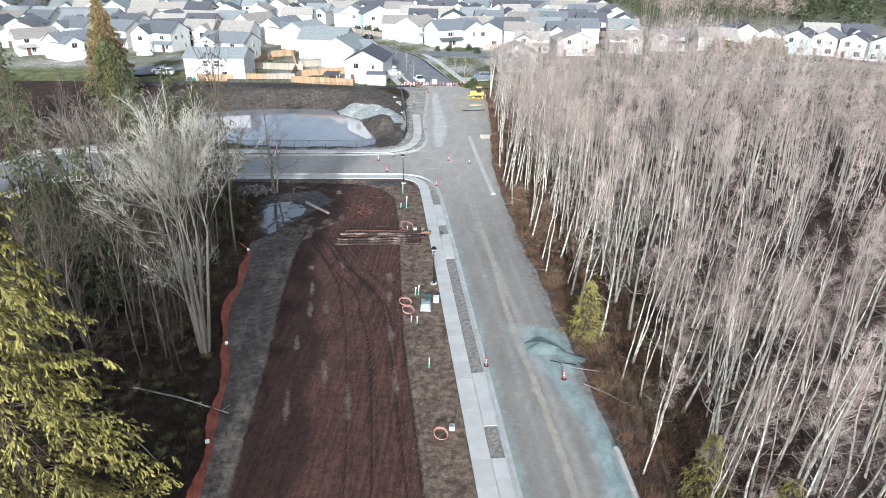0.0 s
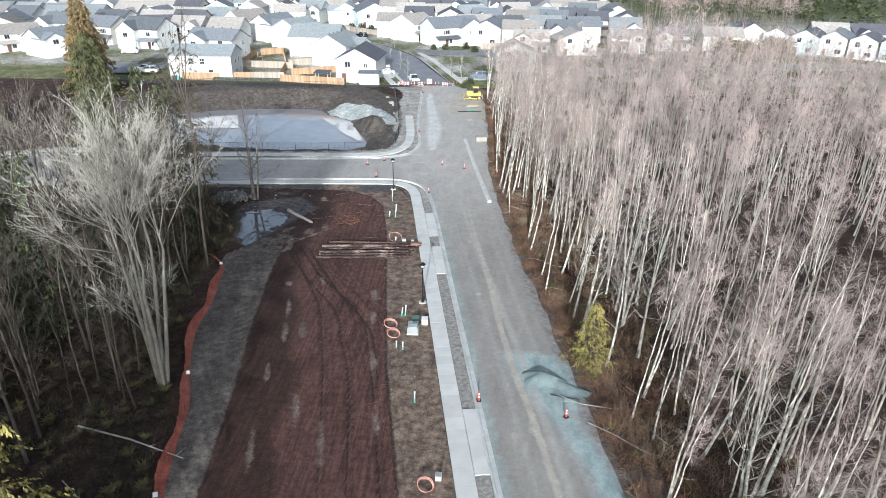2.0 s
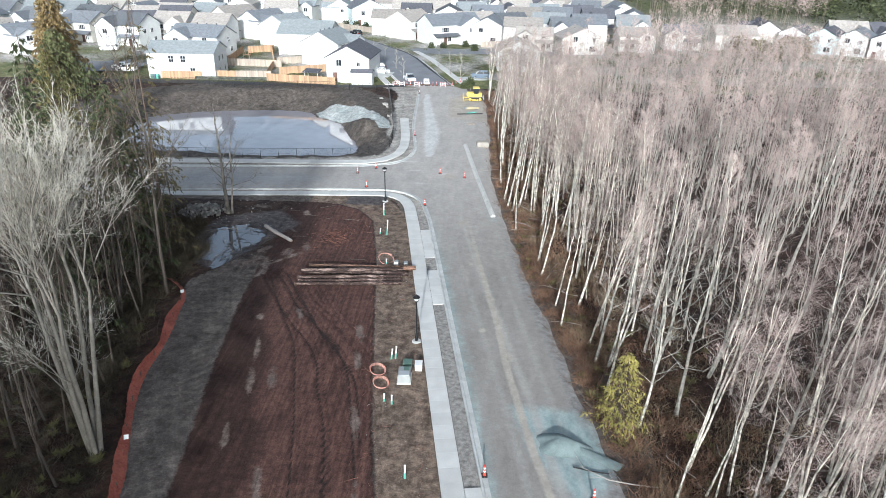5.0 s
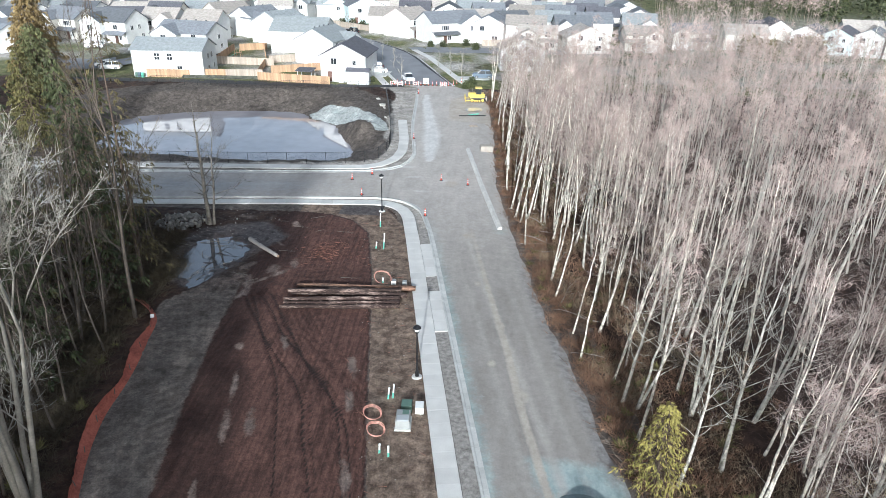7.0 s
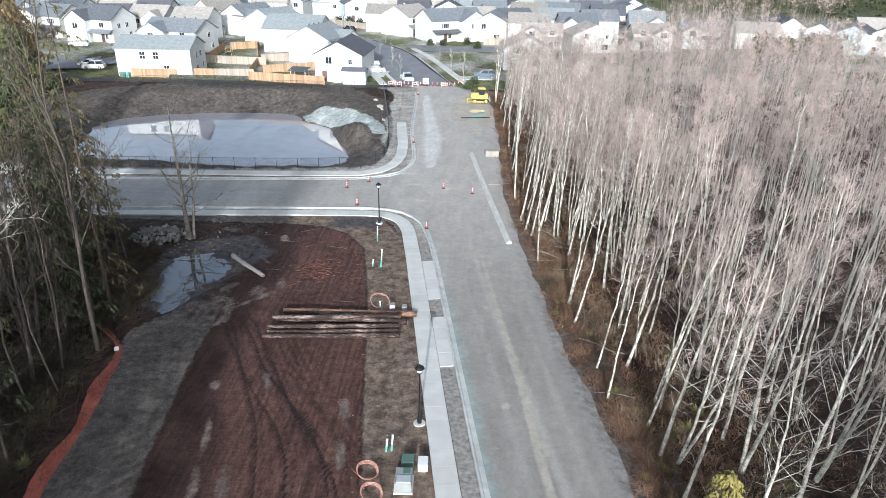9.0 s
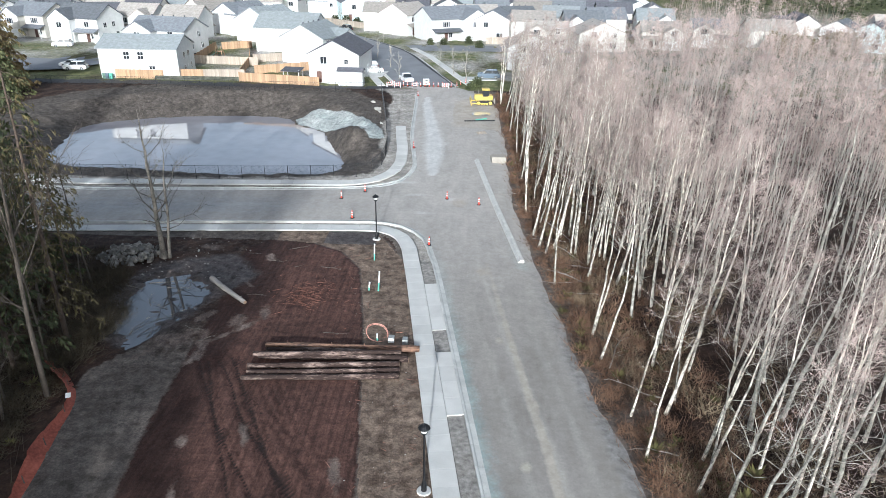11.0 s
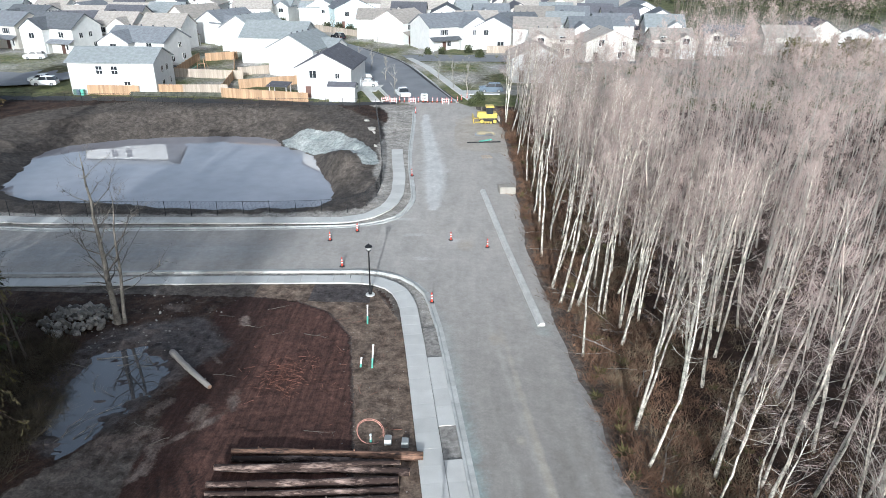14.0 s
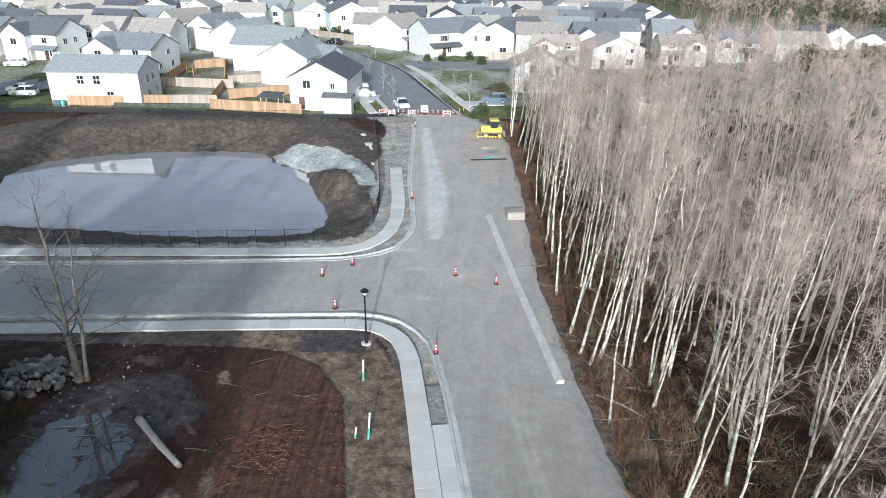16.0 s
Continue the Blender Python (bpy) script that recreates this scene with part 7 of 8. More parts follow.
for x, y, mm in ((-4.0, 65.5, mat_pvc), (-2.9, 65.3, mat_grey_steel), (2.9, 24.0, mat_pvc)):
    b = thing("meter_box", pose(x, y, height(x, y) - 0.02), "small pale meter box set in soil", "utility box", "meter boxes")
    part("body", Geo().bevel_box(-0.22, 0.22, -0.28, 0.28, 0, 0.4, 0.04), mm, b)
    part("lid", Geo().bevel_box(-0.2, 0.2, -0.26, 0.26, 0.402, 0.43, 0.02), mat_grey_steel, b)

# concrete lying on the east side
v1 = thing("concrete_vault", pose(5.6, 111.5, float(rise(111.5)) + 0.02, 0, 0, 8), "pale precast concrete vault on gravel", "concrete vault")
part("body", Geo().bevel_box(-1.0, 1.0, -0.75, 0.75, -0.05, 0.75, 0.05), mat_vault, v1)
part("rim", Geo().bevel_box(-0.9, 0.9, -0.65, 0.65, 0.752, 0.82, 0.03), mat_vault, v1)
bx0, by0, bx1, by1 = 2.62, 111.4, 6.98, 80.2
bl = math.hypot(bx1 - bx0, by1 - by0)
barrier = thing("concrete_curb", pose(bx1, by1, 0.04, 0, 0, math.degrees(math.atan2(by0 - by1, bx0 - bx1))), "long pale cast concrete kerb on gravel", "kerb")
n_seg = 11
for k in range(n_seg):
    a, b = bl * k / n_seg + 0.012, bl * (k + 1) / n_seg - 0.012
    g = Geo()
    za, zb = float(rise(by1 + (by0 - by1) * a / bl)), float(rise(by1 + (by0 - by1) * b / bl))
    prof = [(-0.3, -0.1), (0.3, -0.1), (0.3, 0.12), (0.16, 0.15), (0.13, 0.30), (0.08, 0.33), (-0.22, 0.33), (-0.3, 0.28)]
    vs = [(a, y, z + za) for y, z in prof] + [(b, y, z + zb) for y, z in prof]
    m_ = len(prof)
    g.add(vs, [tuple(range(m_ - 1, -1, -1)), tuple(range(m_, 2 * m_))] + [(j, (j + 1) % m_, m_ + (j + 1) % m_, m_ + j) for j in range(m_)])
    part("segment", g, mat_beam, barrier)
near_kerb = thing("concrete_curb", pose(17.2, 12, 0.02, 0, 0, 96), "short cast concrete kerb at the verge", "kerb")
for k in range(4):
    part("segment", Geo().prism([(-0.25, -0.1), (0.25, -0.1), (0.25, 0.1), (0.1, 0.14), (0.08, 0.3), (-0.22, 0.3)], 0, 2.55, pose(2.6 * k, 0, 0, 0, 0, -90)), mat_beam, near_kerb)
tagged(part("drain_pipe", Geo().tube([(2.4, 131.5, float(rise(131.5)) + 0.17), (4.3, 132.4, float(rise(132.4)) + 0.2)], 0.11, 10), mat_green_pvc), "pale green plastic drain pipe on gravel", "pipe")
tagged(part("drain_pipe", Geo().tube([(0.6, 130.8, float(rise(131)) + 0.16), (5.6, 131.6, float(rise(131)) + 0.16)], 0.1, 8), mat_rubber), "black plastic pipe on gravel", "pipe")
pal = thing("pallet", pose(3.4, 124.5, float(rise(124.5)) + 0.05, 0, 0, 14), "broken grey timber pallet", "pallet")
for k in range(4):
    part("slat", Geo().box(-0.7, 0.7, -0.6 + 0.35 * k, -0.45 + 0.35 * k, 0.1, 0.13), mat_old_board, pal)
for k in range(3):
    part("bearer", Geo().box(-0.7 + 0.6 * k, -0.6 + 0.6 * k, -0.62, 0.62, 0, 0.1), mat_old_board, pal)
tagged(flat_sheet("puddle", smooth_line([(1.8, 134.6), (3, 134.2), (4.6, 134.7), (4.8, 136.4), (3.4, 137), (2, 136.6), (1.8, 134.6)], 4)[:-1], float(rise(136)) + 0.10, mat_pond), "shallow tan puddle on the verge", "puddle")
# heap of pale grit tipped on the road
mound, rm = Geo(), random.Random(6)
nr, na = 9, 28
vs = []
for k in range(nr + 1):
    t = k / nr
    for q in range(na):
        a = 6.2832 * q / na
        wob = 1 + 0.12 * math.sin(3 * a + 1) + 0.07 * math.sin(5 * a)
        x, y = 2.0 * t * wob * math.cos(a), 1.35 * t * wob * math.sin(a)
        z = 0.6 * max(0.0, math.cos(t * 1.5708)) ** 1.25 + rm.uniform(-0.04, 0.04) * (1 - t)
        vs.append((x, y + 0.25 * (1 - t), z))
mound.add(vs, [(k * na + q, (k + 1) * na + q, (k + 1) * na + (q + 1) % na, k * na + (q + 1) % na) for k in range(nr) for q in range(na)])
mo = part("grit_heap", mound, mat_grit, None, "", True)
mo.matrix_world = pose(11.3, 36.6, 0.03, 0, 0, -14)
tagged(mo, "low heap of pale teal-grey grit on the road", "heap")
ridge = Geo()
ridge.add([p for k in range(9) for p in ((12.6 + 0.33 * k - 0.35, 36.3 - 0.22 * k - 0.3, 0.05), (12.6 + 0.33 * k, 36.3 - 0.22 * k, 0.32 - 0.03 * k), (12.6 + 0.33 * k + 0.3, 36.3 - 0.22 * k + 0.35, 0.05))], [(k * 3 + q, k * 3 + q + 1, k * 3 + q + 4, k * 3 + q + 3) for k in range(8) for q in range(2)])
tagged(part("grit_ridge", ridge, mat_grit, None, "", True), "thin ridge of pale grit running to the verge", "heap")
tagged(part("steel_bar", Geo().tube([(11.9, 34.4, 0.12), (13.0, 34.1, 0.12), (14.3, 33.9, 0.1)], 0.05, 6), mat_rubber), "black steel bar lying on the road", "bar")

# ---- bulldozer ----
doz = thing("bulldozer", pose(3.9, 142.6, float(rise(142.6)) + 0.03, 0, 0, 4), "yellow tracked bulldozer with black cab glass", "bulldozer")
for s in (-1, 1):
    tr = Geo()
    prof = [(-1.35, 0.1), (-1.1, 0.0), (1.1, 0.0), (1.4, 0.18), (1.45, 0.5), (1.25, 0.78), (-1.2, 0.78), (-1.45, 0.5)]
    tr.prism(prof, s * 0.95 - 0.24, s * 0.95 + 0.24)
    t = part("track", tr, mat_rubber, doz)
    for k in range(12):
        part("shoe", Geo().box(-1.2 + 0.21 * k, -1.06 + 0.21 * k, s * 0.95 - 0.27, s * 0.95 + 0.27, 0.78, 0.82), mat_steel, t)
    for k, (wx, wr) in enumerate(((-1.05, 0.3), (-0.45, 0.17), (0.0, 0.17), (0.45, 0.17), (1.05, 0.3))):
        part("wheel", Geo().tube([(wx, s * 1.18, 0.4 if wr > 0.2 else 0.24), (wx, s * 1.25, 0.4 if wr > 0.2 else 0.24)], wr, 12), mat_yellow, t)
part("chassis", Geo().box(-1.4, 1.2, -0.7, 0.7, 0.45, 1.1), mat_yellow, doz)
part("hood", Geo().bevel_box(-1.75, -0.25, -0.55, 0.55, 0.9, 1.75, 0.15), mat_yellow, doz)
part("rear_body", Geo().bevel_box(0.7, 1.45, -0.85, 0.85, 0.85, 1.65, 0.12), mat_yellow, doz)
cab = part("cab", Geo().box(-0.3, 0.8, -0.72, 0.72, 1.1, 1.45), mat_yellow, doz)
for x in (-0.28, 0.72):
    for y in (-0.68, 0.6):
        part("pillar", Geo().box(x, x + 0.08, y, y + 0.08, 1.45, 2.55), mat_black, cab)
part("window", Geo().box(-0.24, 0.76, -0.66, 0.66, 1.45, 2.53), mat_glass, cab)
part("roof", Geo().bevel_box(-0.42, 0.95, -0.82, 0.82, 2.55, 2.75, 0.08), mat_yellow, cab)
part("exhaust", Geo().lathe([(0.06, 1.75), (0.06, 2.45), (0.08, 2.5)], -1.0, 0.2, 8), mat_steel, doz)
bladeg = Geo()
bp_ = [(0.0, 0.0), (-0.14, 0.25), (-0.18, 0.6), (-0.06, 1.05), (0.06, 1.05), (-0.05, 0.6), (0.0, 0.25), (0.1, 0.0)]
bladeg.prism(bp_, -1.6, 1.6, pose(-2.35, 0, 0.05))
part("blade", bladeg, mat_yellow, doz, "worn yellow blade")
for s in (-1, 1):
    part("push_arm", Geo().tube([(-2.25, s * 1.3, 0.3), (0.2, s * 1.3, 0.35)], 0.09, 6), mat_yellow, doz)
rip = part("ripper", Geo().box(1.5, 1.75, -0.75, 0.75, 0.55, 0.8), mat_steel, doz)
for y in (-0.6, 0, 0.6):
    part("tine", Geo().box(1.75, 1.95, y - 0.05, y + 0.05, 0.15, 0.95, None, 0.7), mat_steel, rip)


# ---- cars ----
def car(x, y, turn, paint, label, kind="sedan", ground_z=None):
    z = float(rise(y)) + 0.06 if ground_z is None else ground_z
    ob = thing("car", pose(x, y, z, 0, 0, turn), label, "car", "parked cars")
    tall = 0.35 if kind == "suv" else 0.0
    L = 2.3
    low = [(-L, 0.35), (-L, 0.72 + tall * 0.4), (-L + 0.15, 0.86 + tall * 0.5), (-1.2, 0.95 + tall * 0.5), (1.75, 0.95 + tall * 0.5), (L - 0.1, 0.88 + tall * 0.5), (L, 0.6), (L, 0.35), (1.9, 0.22), (-1.9, 0.22)]
    g = Geo()
    g.prism(low, -0.88, 0.88)
    part("body", g, paint, ob)
    if kind == "suv":
        cab_ = [(-1.1, 1.1), (-0.45, 1.72), (1.7, 1.74), (2.15, 1.1)]
    elif kind == "truck":
        cab_ = [(-1.2, 0.95), (-0.6, 1.6), (0.35, 1.62), (0.5, 0.95)]
    else:
        cab_ = [(-1.15, 0.94), (-0.35, 1.42), (0.95, 1.44), (1.7, 0.94)]
    cg = Geo()
    n = len(cab_)
    vs = [(px_, -0.82 + 0.14 * (k in (1, 2)), pz_) for k, (px_, pz_) in enumerate(cab_)] + [(px_, 0.82 - 0.14 * (k in (1, 2)), pz_) for k, (px_, pz_) in enumerate(cab_)]
    cg.add(vs, [(0, 1, 2, 3), (7, 6, 5, 4), (0, 4, 5, 1), (1, 5, 6, 2), (2, 6, 7, 3), (3, 7, 4, 0)])
    part("glazing", cg, mat_glass, ob)
    (ax, az), (bx, bz) = cab_[1], cab_[2]
    part("roof", Geo().bevel_box(ax - 0.03, bx + 0.03, -0.71, 0.71, az - 0.01, az + 0.07, 0.04), paint, ob)
    for px_ in ((ax + bx) / 2,):
        for s in (-1, 1):
            part("pillar", Geo().box(px_ - 0.05, px_ + 0.05, s * 0.77 - 0.06, s * 0.77 + 0.06, 0.95, az), paint, ob)
    for wx in (-1.4, 1.4):
        for s in (-1, 1):
            t = part("wheel", Geo().tube([(wx, s * 0.72, 0.33), (wx, s * 0.9, 0.33)], 0.34, 12), mat_rubber, ob)
            part("rim", Geo().tube([(wx, s * 0.9, 0.33), (wx, s * 0.915, 0.33)], 0.2, 10), mat_grey_steel, t)
    for s in (-1, 1):
        part("headlight", Geo().box(-L - 0.02, -L + 0.05, s * 0.65 - 0.18, s * 0.65 + 0.18, 0.6, 0.74), mat_reflect, ob)
        part("tail_light", Geo().box(L - 0.06, L + 0.01, s * 0.7 - 0.12, s * 0.7 + 0.12, 0.65, 0.8), mat_carred, ob)
    return ob


car(-79.9, 160.0, 8, mat_carwhite, "white SUV parked on the turning circle", "suv", 2.6)
car(-82.6, 163.3, 8, mat_carwhite, "white car parked on the turning circle", "sedan", 2.6)
car(-97.4, 186.4, 12, mat_carwhite, "white van parked before a house", "suv")
car(-19.4, 166.2, 5, mat_carwhite, "white car in a driveway", "sedan")
car(-20.8, 169.6, 5, mat_carblack, "black SUV in a driveway", "suv")
car(-11.6, 159.0, 112, mat_carwhite, "white pickup truck parked at the street's end", "truck")
car(5.0, 163.4, 4, mat_cargrey, "grey-blue SUV in a driveway", "suv")
car(-43.6, 234.2, -40, mat_cargrey, "silver car at the kerb", "sedan")
car(-35.8, 227.6, -45, mat_carblack, "dark SUV at the kerb", "suv")
car(-58, 254, 5, mat_carblack, "dark SUV outside a house", "suv")
car(-103, 170, 60, mat_carred, "dark red pickup on the turning circle", "truck", 2.6)
car(121.5, 194, -35, mat_carwhite, "white truck beside a row of houses", "truck")

# gardens: bins, shelter, playset
for x, y, mm, lb in ((-71.6, 155.2, mat_green_steel, "grey"), (-71.0, 155.2, mat_cargrey, "blue"), (-70.2, 155.1, mat_green_pvc, "green")):
    b = thing("wheelie_bin", pose(x, y, float(rise(y))), lb + " plastic wheelie bin beside a fence", "bin", "bins")
    part("body", Geo().box(-0.28, 0.28, -0.3, 0.3, 0.05, 1.0, Matrix.Scale(1, 4)), mm, b)
    part("lid", Geo().bevel_box(-0.31, 0.31, -0.34, 0.32, 1.002, 1.08, 0.03), mm, b)
she = thing("garden_shelter", pose(-34.2, 157.6, float(rise(157.6)), 0, 0, -8), "open shelter with dark sloping roof", "shelter")
for x in (-1.6, 1.6):
    for y in (-1.1, 1.1):
        part("post", Geo().box(x - 0.06, x + 0.06, y - 0.06, y + 0.06, 0, 2.2), mat_trim, she)
part("roof", Geo().box(-2.0, 2.0, -1.5, 1.5, 2.2, 2.3, pose(0, 0, 0, 8, 0, 0)), mat_roof_dark, she)
play = thing("playset", pose(-56.5, 179, float(rise(179))), "timber climbing frame with green slide", "playset")
for s in (-1, 1):
    for f in (-1, 1):
        part("leg", Geo().tube([(s * 0.9, f * 0.9, 0), (s * 0.5, f * 0.4, 2.4)], 0.07, 6), mat_cedar_board, play)
part("platform", Geo().box(-0.75, 0.75, -0.65, 0.65, 1.2, 1.28), mat_cedar_board, play)
part("slide", Geo().box(-2.9, -0.7, -0.3, 0.3, -0.03, 0.06, pose(0.4, 0, 1.55, 0, -28, 0)), mat_green_pvc, play)
tramp = thing("trampoline", pose(-63, 177, float(rise(177))), "round dark garden trampoline", "trampoline")
part("bed", Geo().lathe([(2.0, 0.8), (1.98, 0.84)], 0, 0, 20), mat_rubber, tramp)
for k in range(6):
    part("leg", Geo().tube([(1.9 * math.cos(k * 1.047), 1.9 * math.sin(k * 1.047), 0), (1.95 * math.cos(k * 1.047), 1.95 * math.sin(k * 1.047), 0.8)], 0.04, 5), mat_steel, tramp)
wall_g = thing("retaining_wall", pose(-53, 155.9, float(rise(155.9)), 0, 0, 2), "low dry-stacked stone wall below a fence", "wall")
for k in range(64):
    x, lay = -8.4 + 0.55 * (k % 32), k // 32
    part("stone", Geo().bevel_box(x - 0.26 + 0.2 * lay, x + 0.26 + 0.2 * lay, -0.25, 0.25, 0.36 * lay, 0.35 + 0.36 * lay, 0.06), mat_wall_stone, wall_g)
# young street trees and shrubs
st_variants = []
for i in range(3):
    stem, crown = broad_tree(120 + i, 7.0, 1, 0.05, 2, 0.09, 0.014, 4, 0.3, 4, 1.3)
    st_variants.append((stem, crown))
firsts = {}
for n, (x, y, s) in enumerate(((-13.3, 160.8, 0.95), (-16.2, 171.8, 0.95), (-20.2, 181.0, 0.8), (-24.3, 190, 0.7), (0.4, 158.3, 1.25), (-2.4, 166.2, 1.0), (-5.5, 172, 0.8), (-33.5, 216, 0.9), (-40, 229, 0.9), (-22, 206, 0.8), (-46, 220, 0.9), (12, 200, 1.0)) + tuple((rr.uniform(-150, 45), rr.uniform(215, 380), rr.uniform(0.7, 1.2)) for _ in range(46))):
    k = n % 3
    m = pose(x, y, float(rise(y)), 0, 0, 50 * n)
    if k not in firsts:
        firsts[k] = tree_thing("street_tree", *st_variants[k], mat_pale_bark, mat_pale_twig, (x, y, float(rise(y))), 50 * n, s, "young bare street tree", "tree", "street trees")
    else:
        c = copy_thing(firsts[k], m)
        c.scale = (s, s, s)


def shrub(seed, h, w):
    r = random.Random(seed)
    b = Wood()
    for _ in range(420):
        d = rand_dir(r, 0.5)
        p = Vector((d.x * w, d.y * w, abs(d.z) * h)) * r.uniform(0.3, 1.0)
        b.leaf(p, p + rand_dir(r, 0.3) * 0.35, 0.09, rand_dir(r))
    return b


shr = shrub(1, 1.3, 0.8)
sme = shr.mesh("shrub", mat_conifer)
for n, (x, y, s) in enumerate(((-9.5, 203.5, 1.3), (-6.0, 204, 1.4), (0.5, 207, 1.5), (3.2, 200, 1.6), (-43, 249, 1.8), (-39, 246, 2.0), (-35, 243, 1.9), (-19.5, 157, 0.9), (-20.5, 156.4, 0.8), (-60, 262, 1.6), (2.6, 155.8, 1.5), (1.4, 153.6, 1.2))):
    o = part("shrub", sme, None)
    o.matrix_world = pose(x, y, float(rise(y)), 0, 0, 70 * n) @ Matrix.Scale(s, 4)
    tagged(o, "rounded evergreen garden shrub", "shrub", "garden shrubs")
hed = [(shr.arrays(), (x, y, 3, rr.uniform(0, 6.3), rr.uniform(2.4, 4.2))) for x, y in [(rr.uniform(76, 98), rr.uniform(196, 206)) for _ in range(22)]]
joined("evergreen_thicket", hed, mat_fern, "bright green evergreen thicket before the houses", "undergrowth")

# ---- pavements and kerbs, piece by piece ----
pav_w = tagged(new("pavement"), "new pale concrete pavement in square slabs", "pavement", kind="structure")
slab_len = 1.5
walk_line = [along(0.77, v)[:2] for v in range(4, 77, 4)] + smooth_line([along(0.77, 77)[:2], (-3.75, 80.2), (-4.3, 83.2), (-5.45, 85.9), (-7.5, 87.4), (-10, 87.6)], 4)[1:]
side_s_mid = [(-10, 87.6), (-20, 86.9), (-29, 86.1), (-38, 85.3), (-52, 84.4), (-60.8, 83.4), (-65, 81.8), (-67, 79), (-68, 74)]
side_n_mid = [(-8.2, 106.8), (-8.9, 104.8), (-10.6, 102.6), (-13.2, 101.5), (-15.8, 101.3), (-24.2, 100.7), (-35.4, 100.1), (-46.5, 99.4), (-58, 99.6), (-70, 100), (-79, 96.6)]


def slabs(line, parent, half, top=0.15, thick=0.14, step=slab_len, mat_=mat_concrete, name="slab"):
    pts = even_line(line, step)
    if math.hypot(pts[-1][0] - line[-1][0], pts[-1][1] - line[-1][1]) > 0.25:   # the last, shorter slab
        pts.append((*line[-1], math.atan2(line[-1][1] - line[-2][1], line[-1][0] - line[-2][0])))
    for (x0, y0, a0), (x1, y1, a1) in zip(pts, pts[1:]):
        cx, cy = (x0 + x1) / 2, (y0 + y1) / 2
        a = math.atan2(y1 - y0, x1 - x0)
        z = float(rise(cy)) + rr.uniform(-0.004, 0.004)
        gap = 0.005
        l_, r_ = [], []
        for (xx, yy, aa), s in ((((x0, y0, a0)), gap), (((x1, y1, a1)), -gap)):
            am = aa
            px_, py_ = xx + s * math.cos(a), yy + s * math.sin(a)
            l_.append((px_ - half * math.sin(am), py_ + half * math.cos(am)))
            r_.append((px_ + half * math.sin(am), py_ - half * math.cos(am)))
        ring_ = [r_[0], r_[1], l_[1], l_[0]]
        mx, my = cx, cy
        inner = [(mx + (px_ - mx) * 0.985, my + (py_ - my) * 0.994) for px_, py_ in ring_]
        dz = z - float(rise(cy))
        vs = [(px_, py_, float(rise(py_)) + dz + top - thick) for px_, py_ in ring_] + [(px_, py_, float(rise(py_)) + dz + top - 0.012) for px_, py_ in ring_] + [(px_, py_, float(rise(py_)) + dz + top) for px_, py_ in inner]
        g = Geo().add(vs, [(8, 9, 10, 11)] + [(k + j, k + (j + 1) % 4, k + 4 + (j + 1) % 4, k + 4 + j) for k in (0, 4) for j in range(4)])
        part(name, g, mat_, parent)


slabs(walk_line, pav_w, 0.77)
pav_s = tagged(new("pavement"), "pale concrete pavement along the side road", "pavement", kind="structure")
slabs(side_s_mid, pav_s, 0.74)
pav_n = tagged(new("pavement"), "pale concrete pavement beside the pond fence", "pavement", kind="structure")
slabs(side_n_mid, pav_n, 0.78)
slabs([(-8.2, 106.8), (-7.75, 110), (-8.1, 116), (-8.9, 122), (-9.5, 127)], pav_n, 0.8)
# planting strip: soil, and slabs where drives will cross
for v0, v1, paved_ in ((4, 12, False), (12, 20.5, True), (20.5, 24.4, False), (24.4, 32.0, True), (32.0, 56.9, False), (56.9, 64.4, True), (64.4, 67.6, False), (67.6, 75.6, True), (75.6, 80, False)):
    if paved_:
        slabs([along(2.13, v0)[:2], along(2.13, v1)[:2]], pav_w, 0.56, 0.148, 0.14, (v1 - v0) / 4.001)
    else:
        n = max(4, int((v1 - v0) / 0.5))
        vs = []
        for k in range(n + 1):
            for j in range(5):
                x, y, _ = along(1.58 + 0.275 * j, v0 + (v1 - v0) * k / n)
                vs.append((x, y, 0.07 + rr.uniform(-0.04, 0.05)))
        g = Geo().add(vs, [(k * 5 + j, k * 5 + j + 1, k * 5 + j + 6, k * 5 + j + 5) for k in range(n) for j in range(4)])
        tagged(part("planting_strip", g, mat_planter, None, "", True), "bare rough soil between pavement and kerb", "soil", kind="structure")


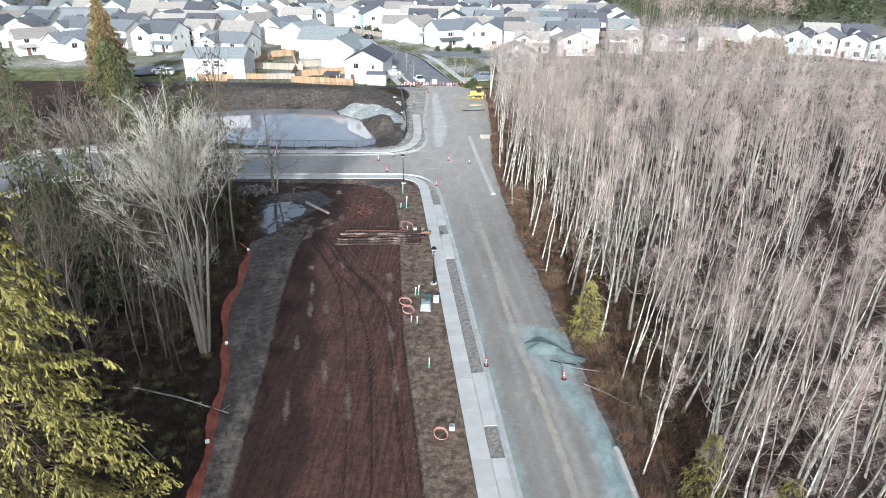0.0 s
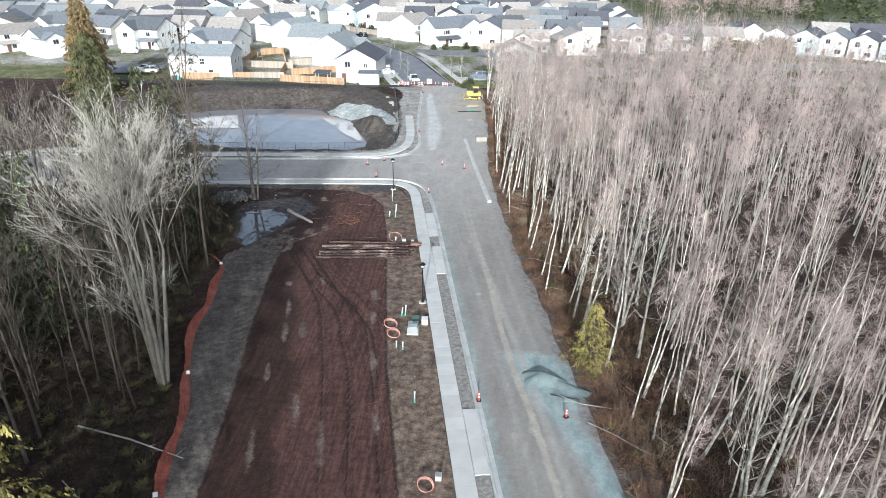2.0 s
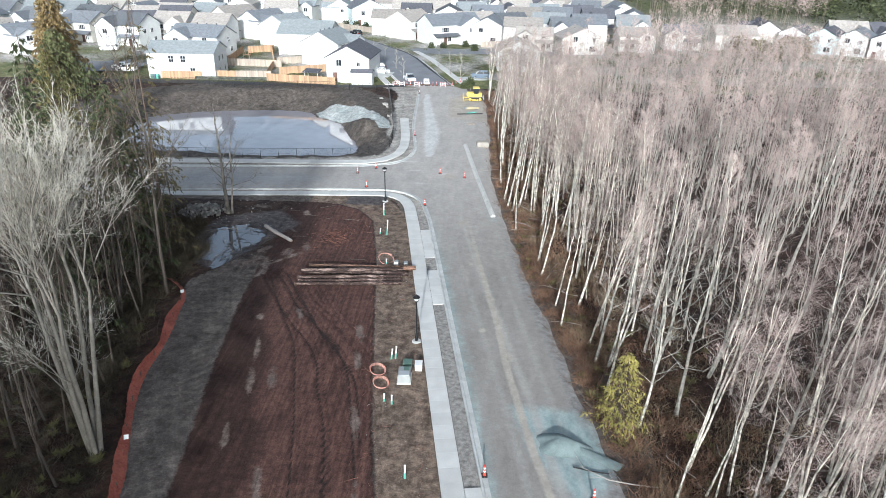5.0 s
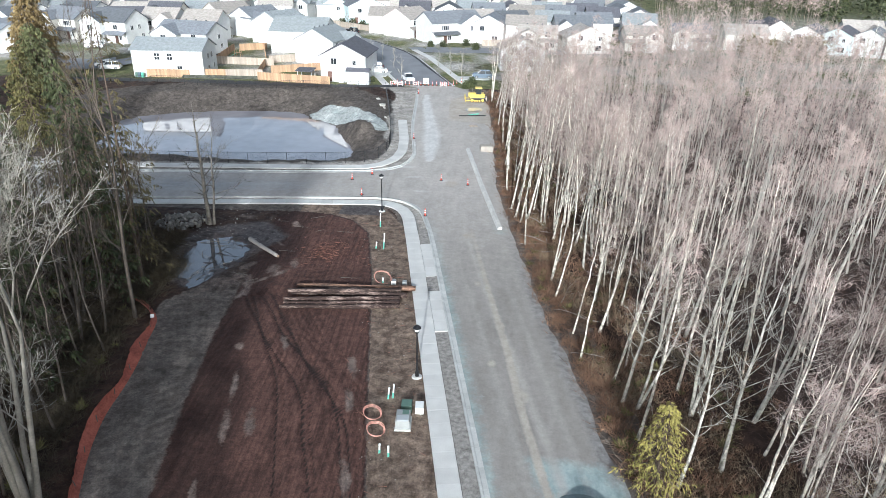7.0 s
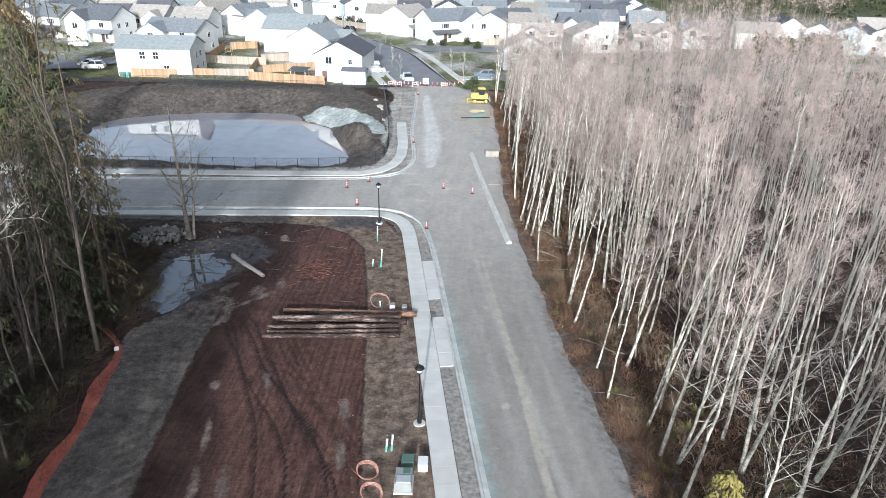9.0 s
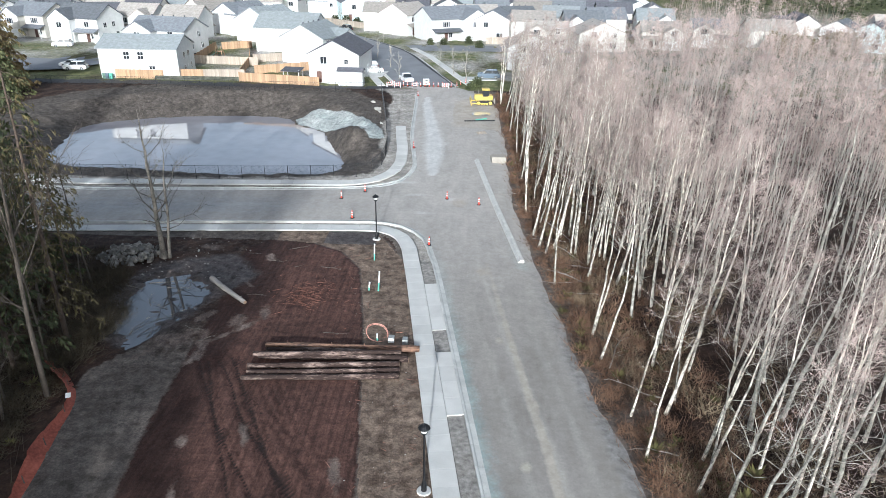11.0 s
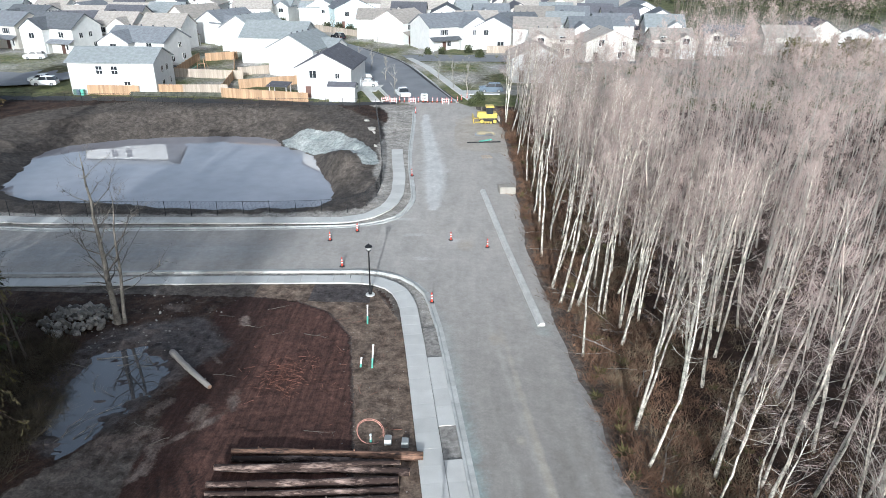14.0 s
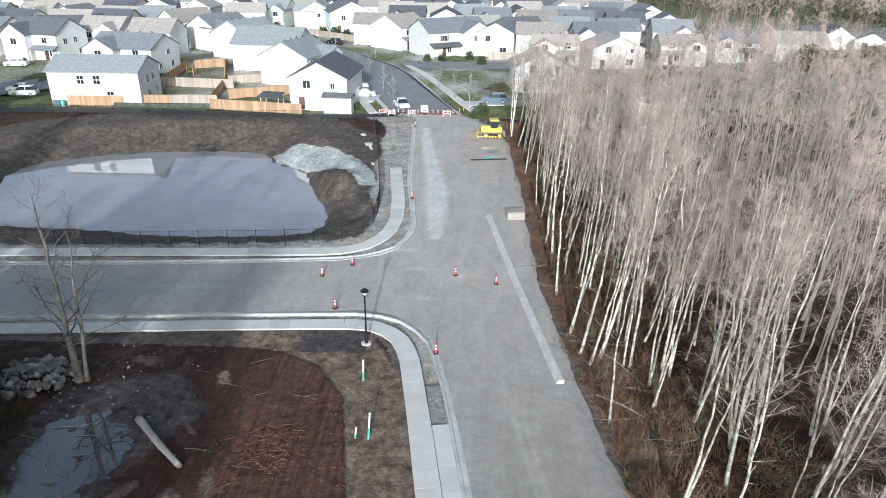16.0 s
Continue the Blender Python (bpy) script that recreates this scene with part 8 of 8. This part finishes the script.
def kerb(line, label, step=3.0, closed_side=1):
    """Kerb and gutter in cast lengths; the road lies to the right of the line."""
    ob = tagged(new("kerb"), label, "kerb", kind="structure")
    pts = even_line(line, step)
    prof = [(0.16, -0.12), (0.16, 0.155), (0.13, 0.17), (0.03, 0.17), (-0.03, 0.15), (-0.07, 0.055), (-0.42, 0.035), (-0.45, -0.12)]
    for (x0, y0, a0), (x1, y1, a1) in zip(pts, pts[1:]):
        g, vs, n = Geo(), [], len(prof)
        a = math.atan2(y1 - y0, x1 - x0)
        for (xx, yy, aa), s in (((x0, y0, a0), 0.01), ((x1, y1, a1), -0.01)):
            for o, z in prof:
                vs.append((xx + s * math.cos(a) - o * math.sin(aa), yy + s * math.sin(a) + o * math.cos(aa), float(rise(yy)) + z))
        g.add(vs, [tuple(range(n)), tuple(range(2 * n - 1, n - 1, -1))] + [(j, n + j, n + (j + 1) % n, (j + 1) % n) for j in range(n)])
        part("kerb_stone", g, mat_curb, ob)


kerb([along(2.86, v)[:2] for v in range(4, 79, 3)] + smooth_line([along(2.86, 79)[:2], (-2.2, 82.6), (-2.75, 85.0), (-4.15, 87.3), (-6.1, 88.9), (-8.6, 89.55)], 4)[1:] + [(-20.3, 88.75), (-29.6, 87.95), (-38.8, 87.0), (-52, 86.2), (-61.2, 85.2), (-66.0, 83.2), (-68.8, 80.2), (-70, 75)], "pale concrete kerb round the corner", 2.0)
kerb([(-80.4, 89), (-77, 94.6), (-69.4, 98.1), (-58, 97.7), (-44.7, 97.3), (-34.1, 98.0), (-23.3, 98.9)] + smooth_line([(-23.3, 98.9), (-12.6, 100.1), (-9.3, 101.3), (-7.4, 102.7), (-6.4, 104.9), (-5.9, 107.9), (-6.1, 111.2), (-7.0, 118.6), (-7.6, 125.1), (-8.3, 141.3), (-8.8, 149)], 4)[1:], "pale concrete kerb along the pond side", 2.0)
kerb(smooth_line(STREET_W[::-1], 4), "concrete kerb of the estate street", 4.0)
kerb(smooth_line(STREET_E[:5], 4), "concrete kerb of the estate street", 4.0)
pav_e = tagged(new("pavement"), "concrete pavement of the estate street", "pavement", kind="structure")
slabs(smooth_line(offset_line(STREET_W, 3.0), 4), pav_e, 0.75, 0.16, 0.15, 3.0)
slabs(smooth_line(offset_line(STREET_E[:5], -3.0), 4), pav_e, 0.75, 0.16, 0.15, 3.0)
slabs([(-16.6, 164.6), (-22.5, 165.6)], pav_e, 2.6, 0.17, 0.15, 2.0, mat_curb)
slabs([(-1, 162.3), (6.5, 163)], pav_e, 1.6, 0.17, 0.15, 2.0, mat_curb)
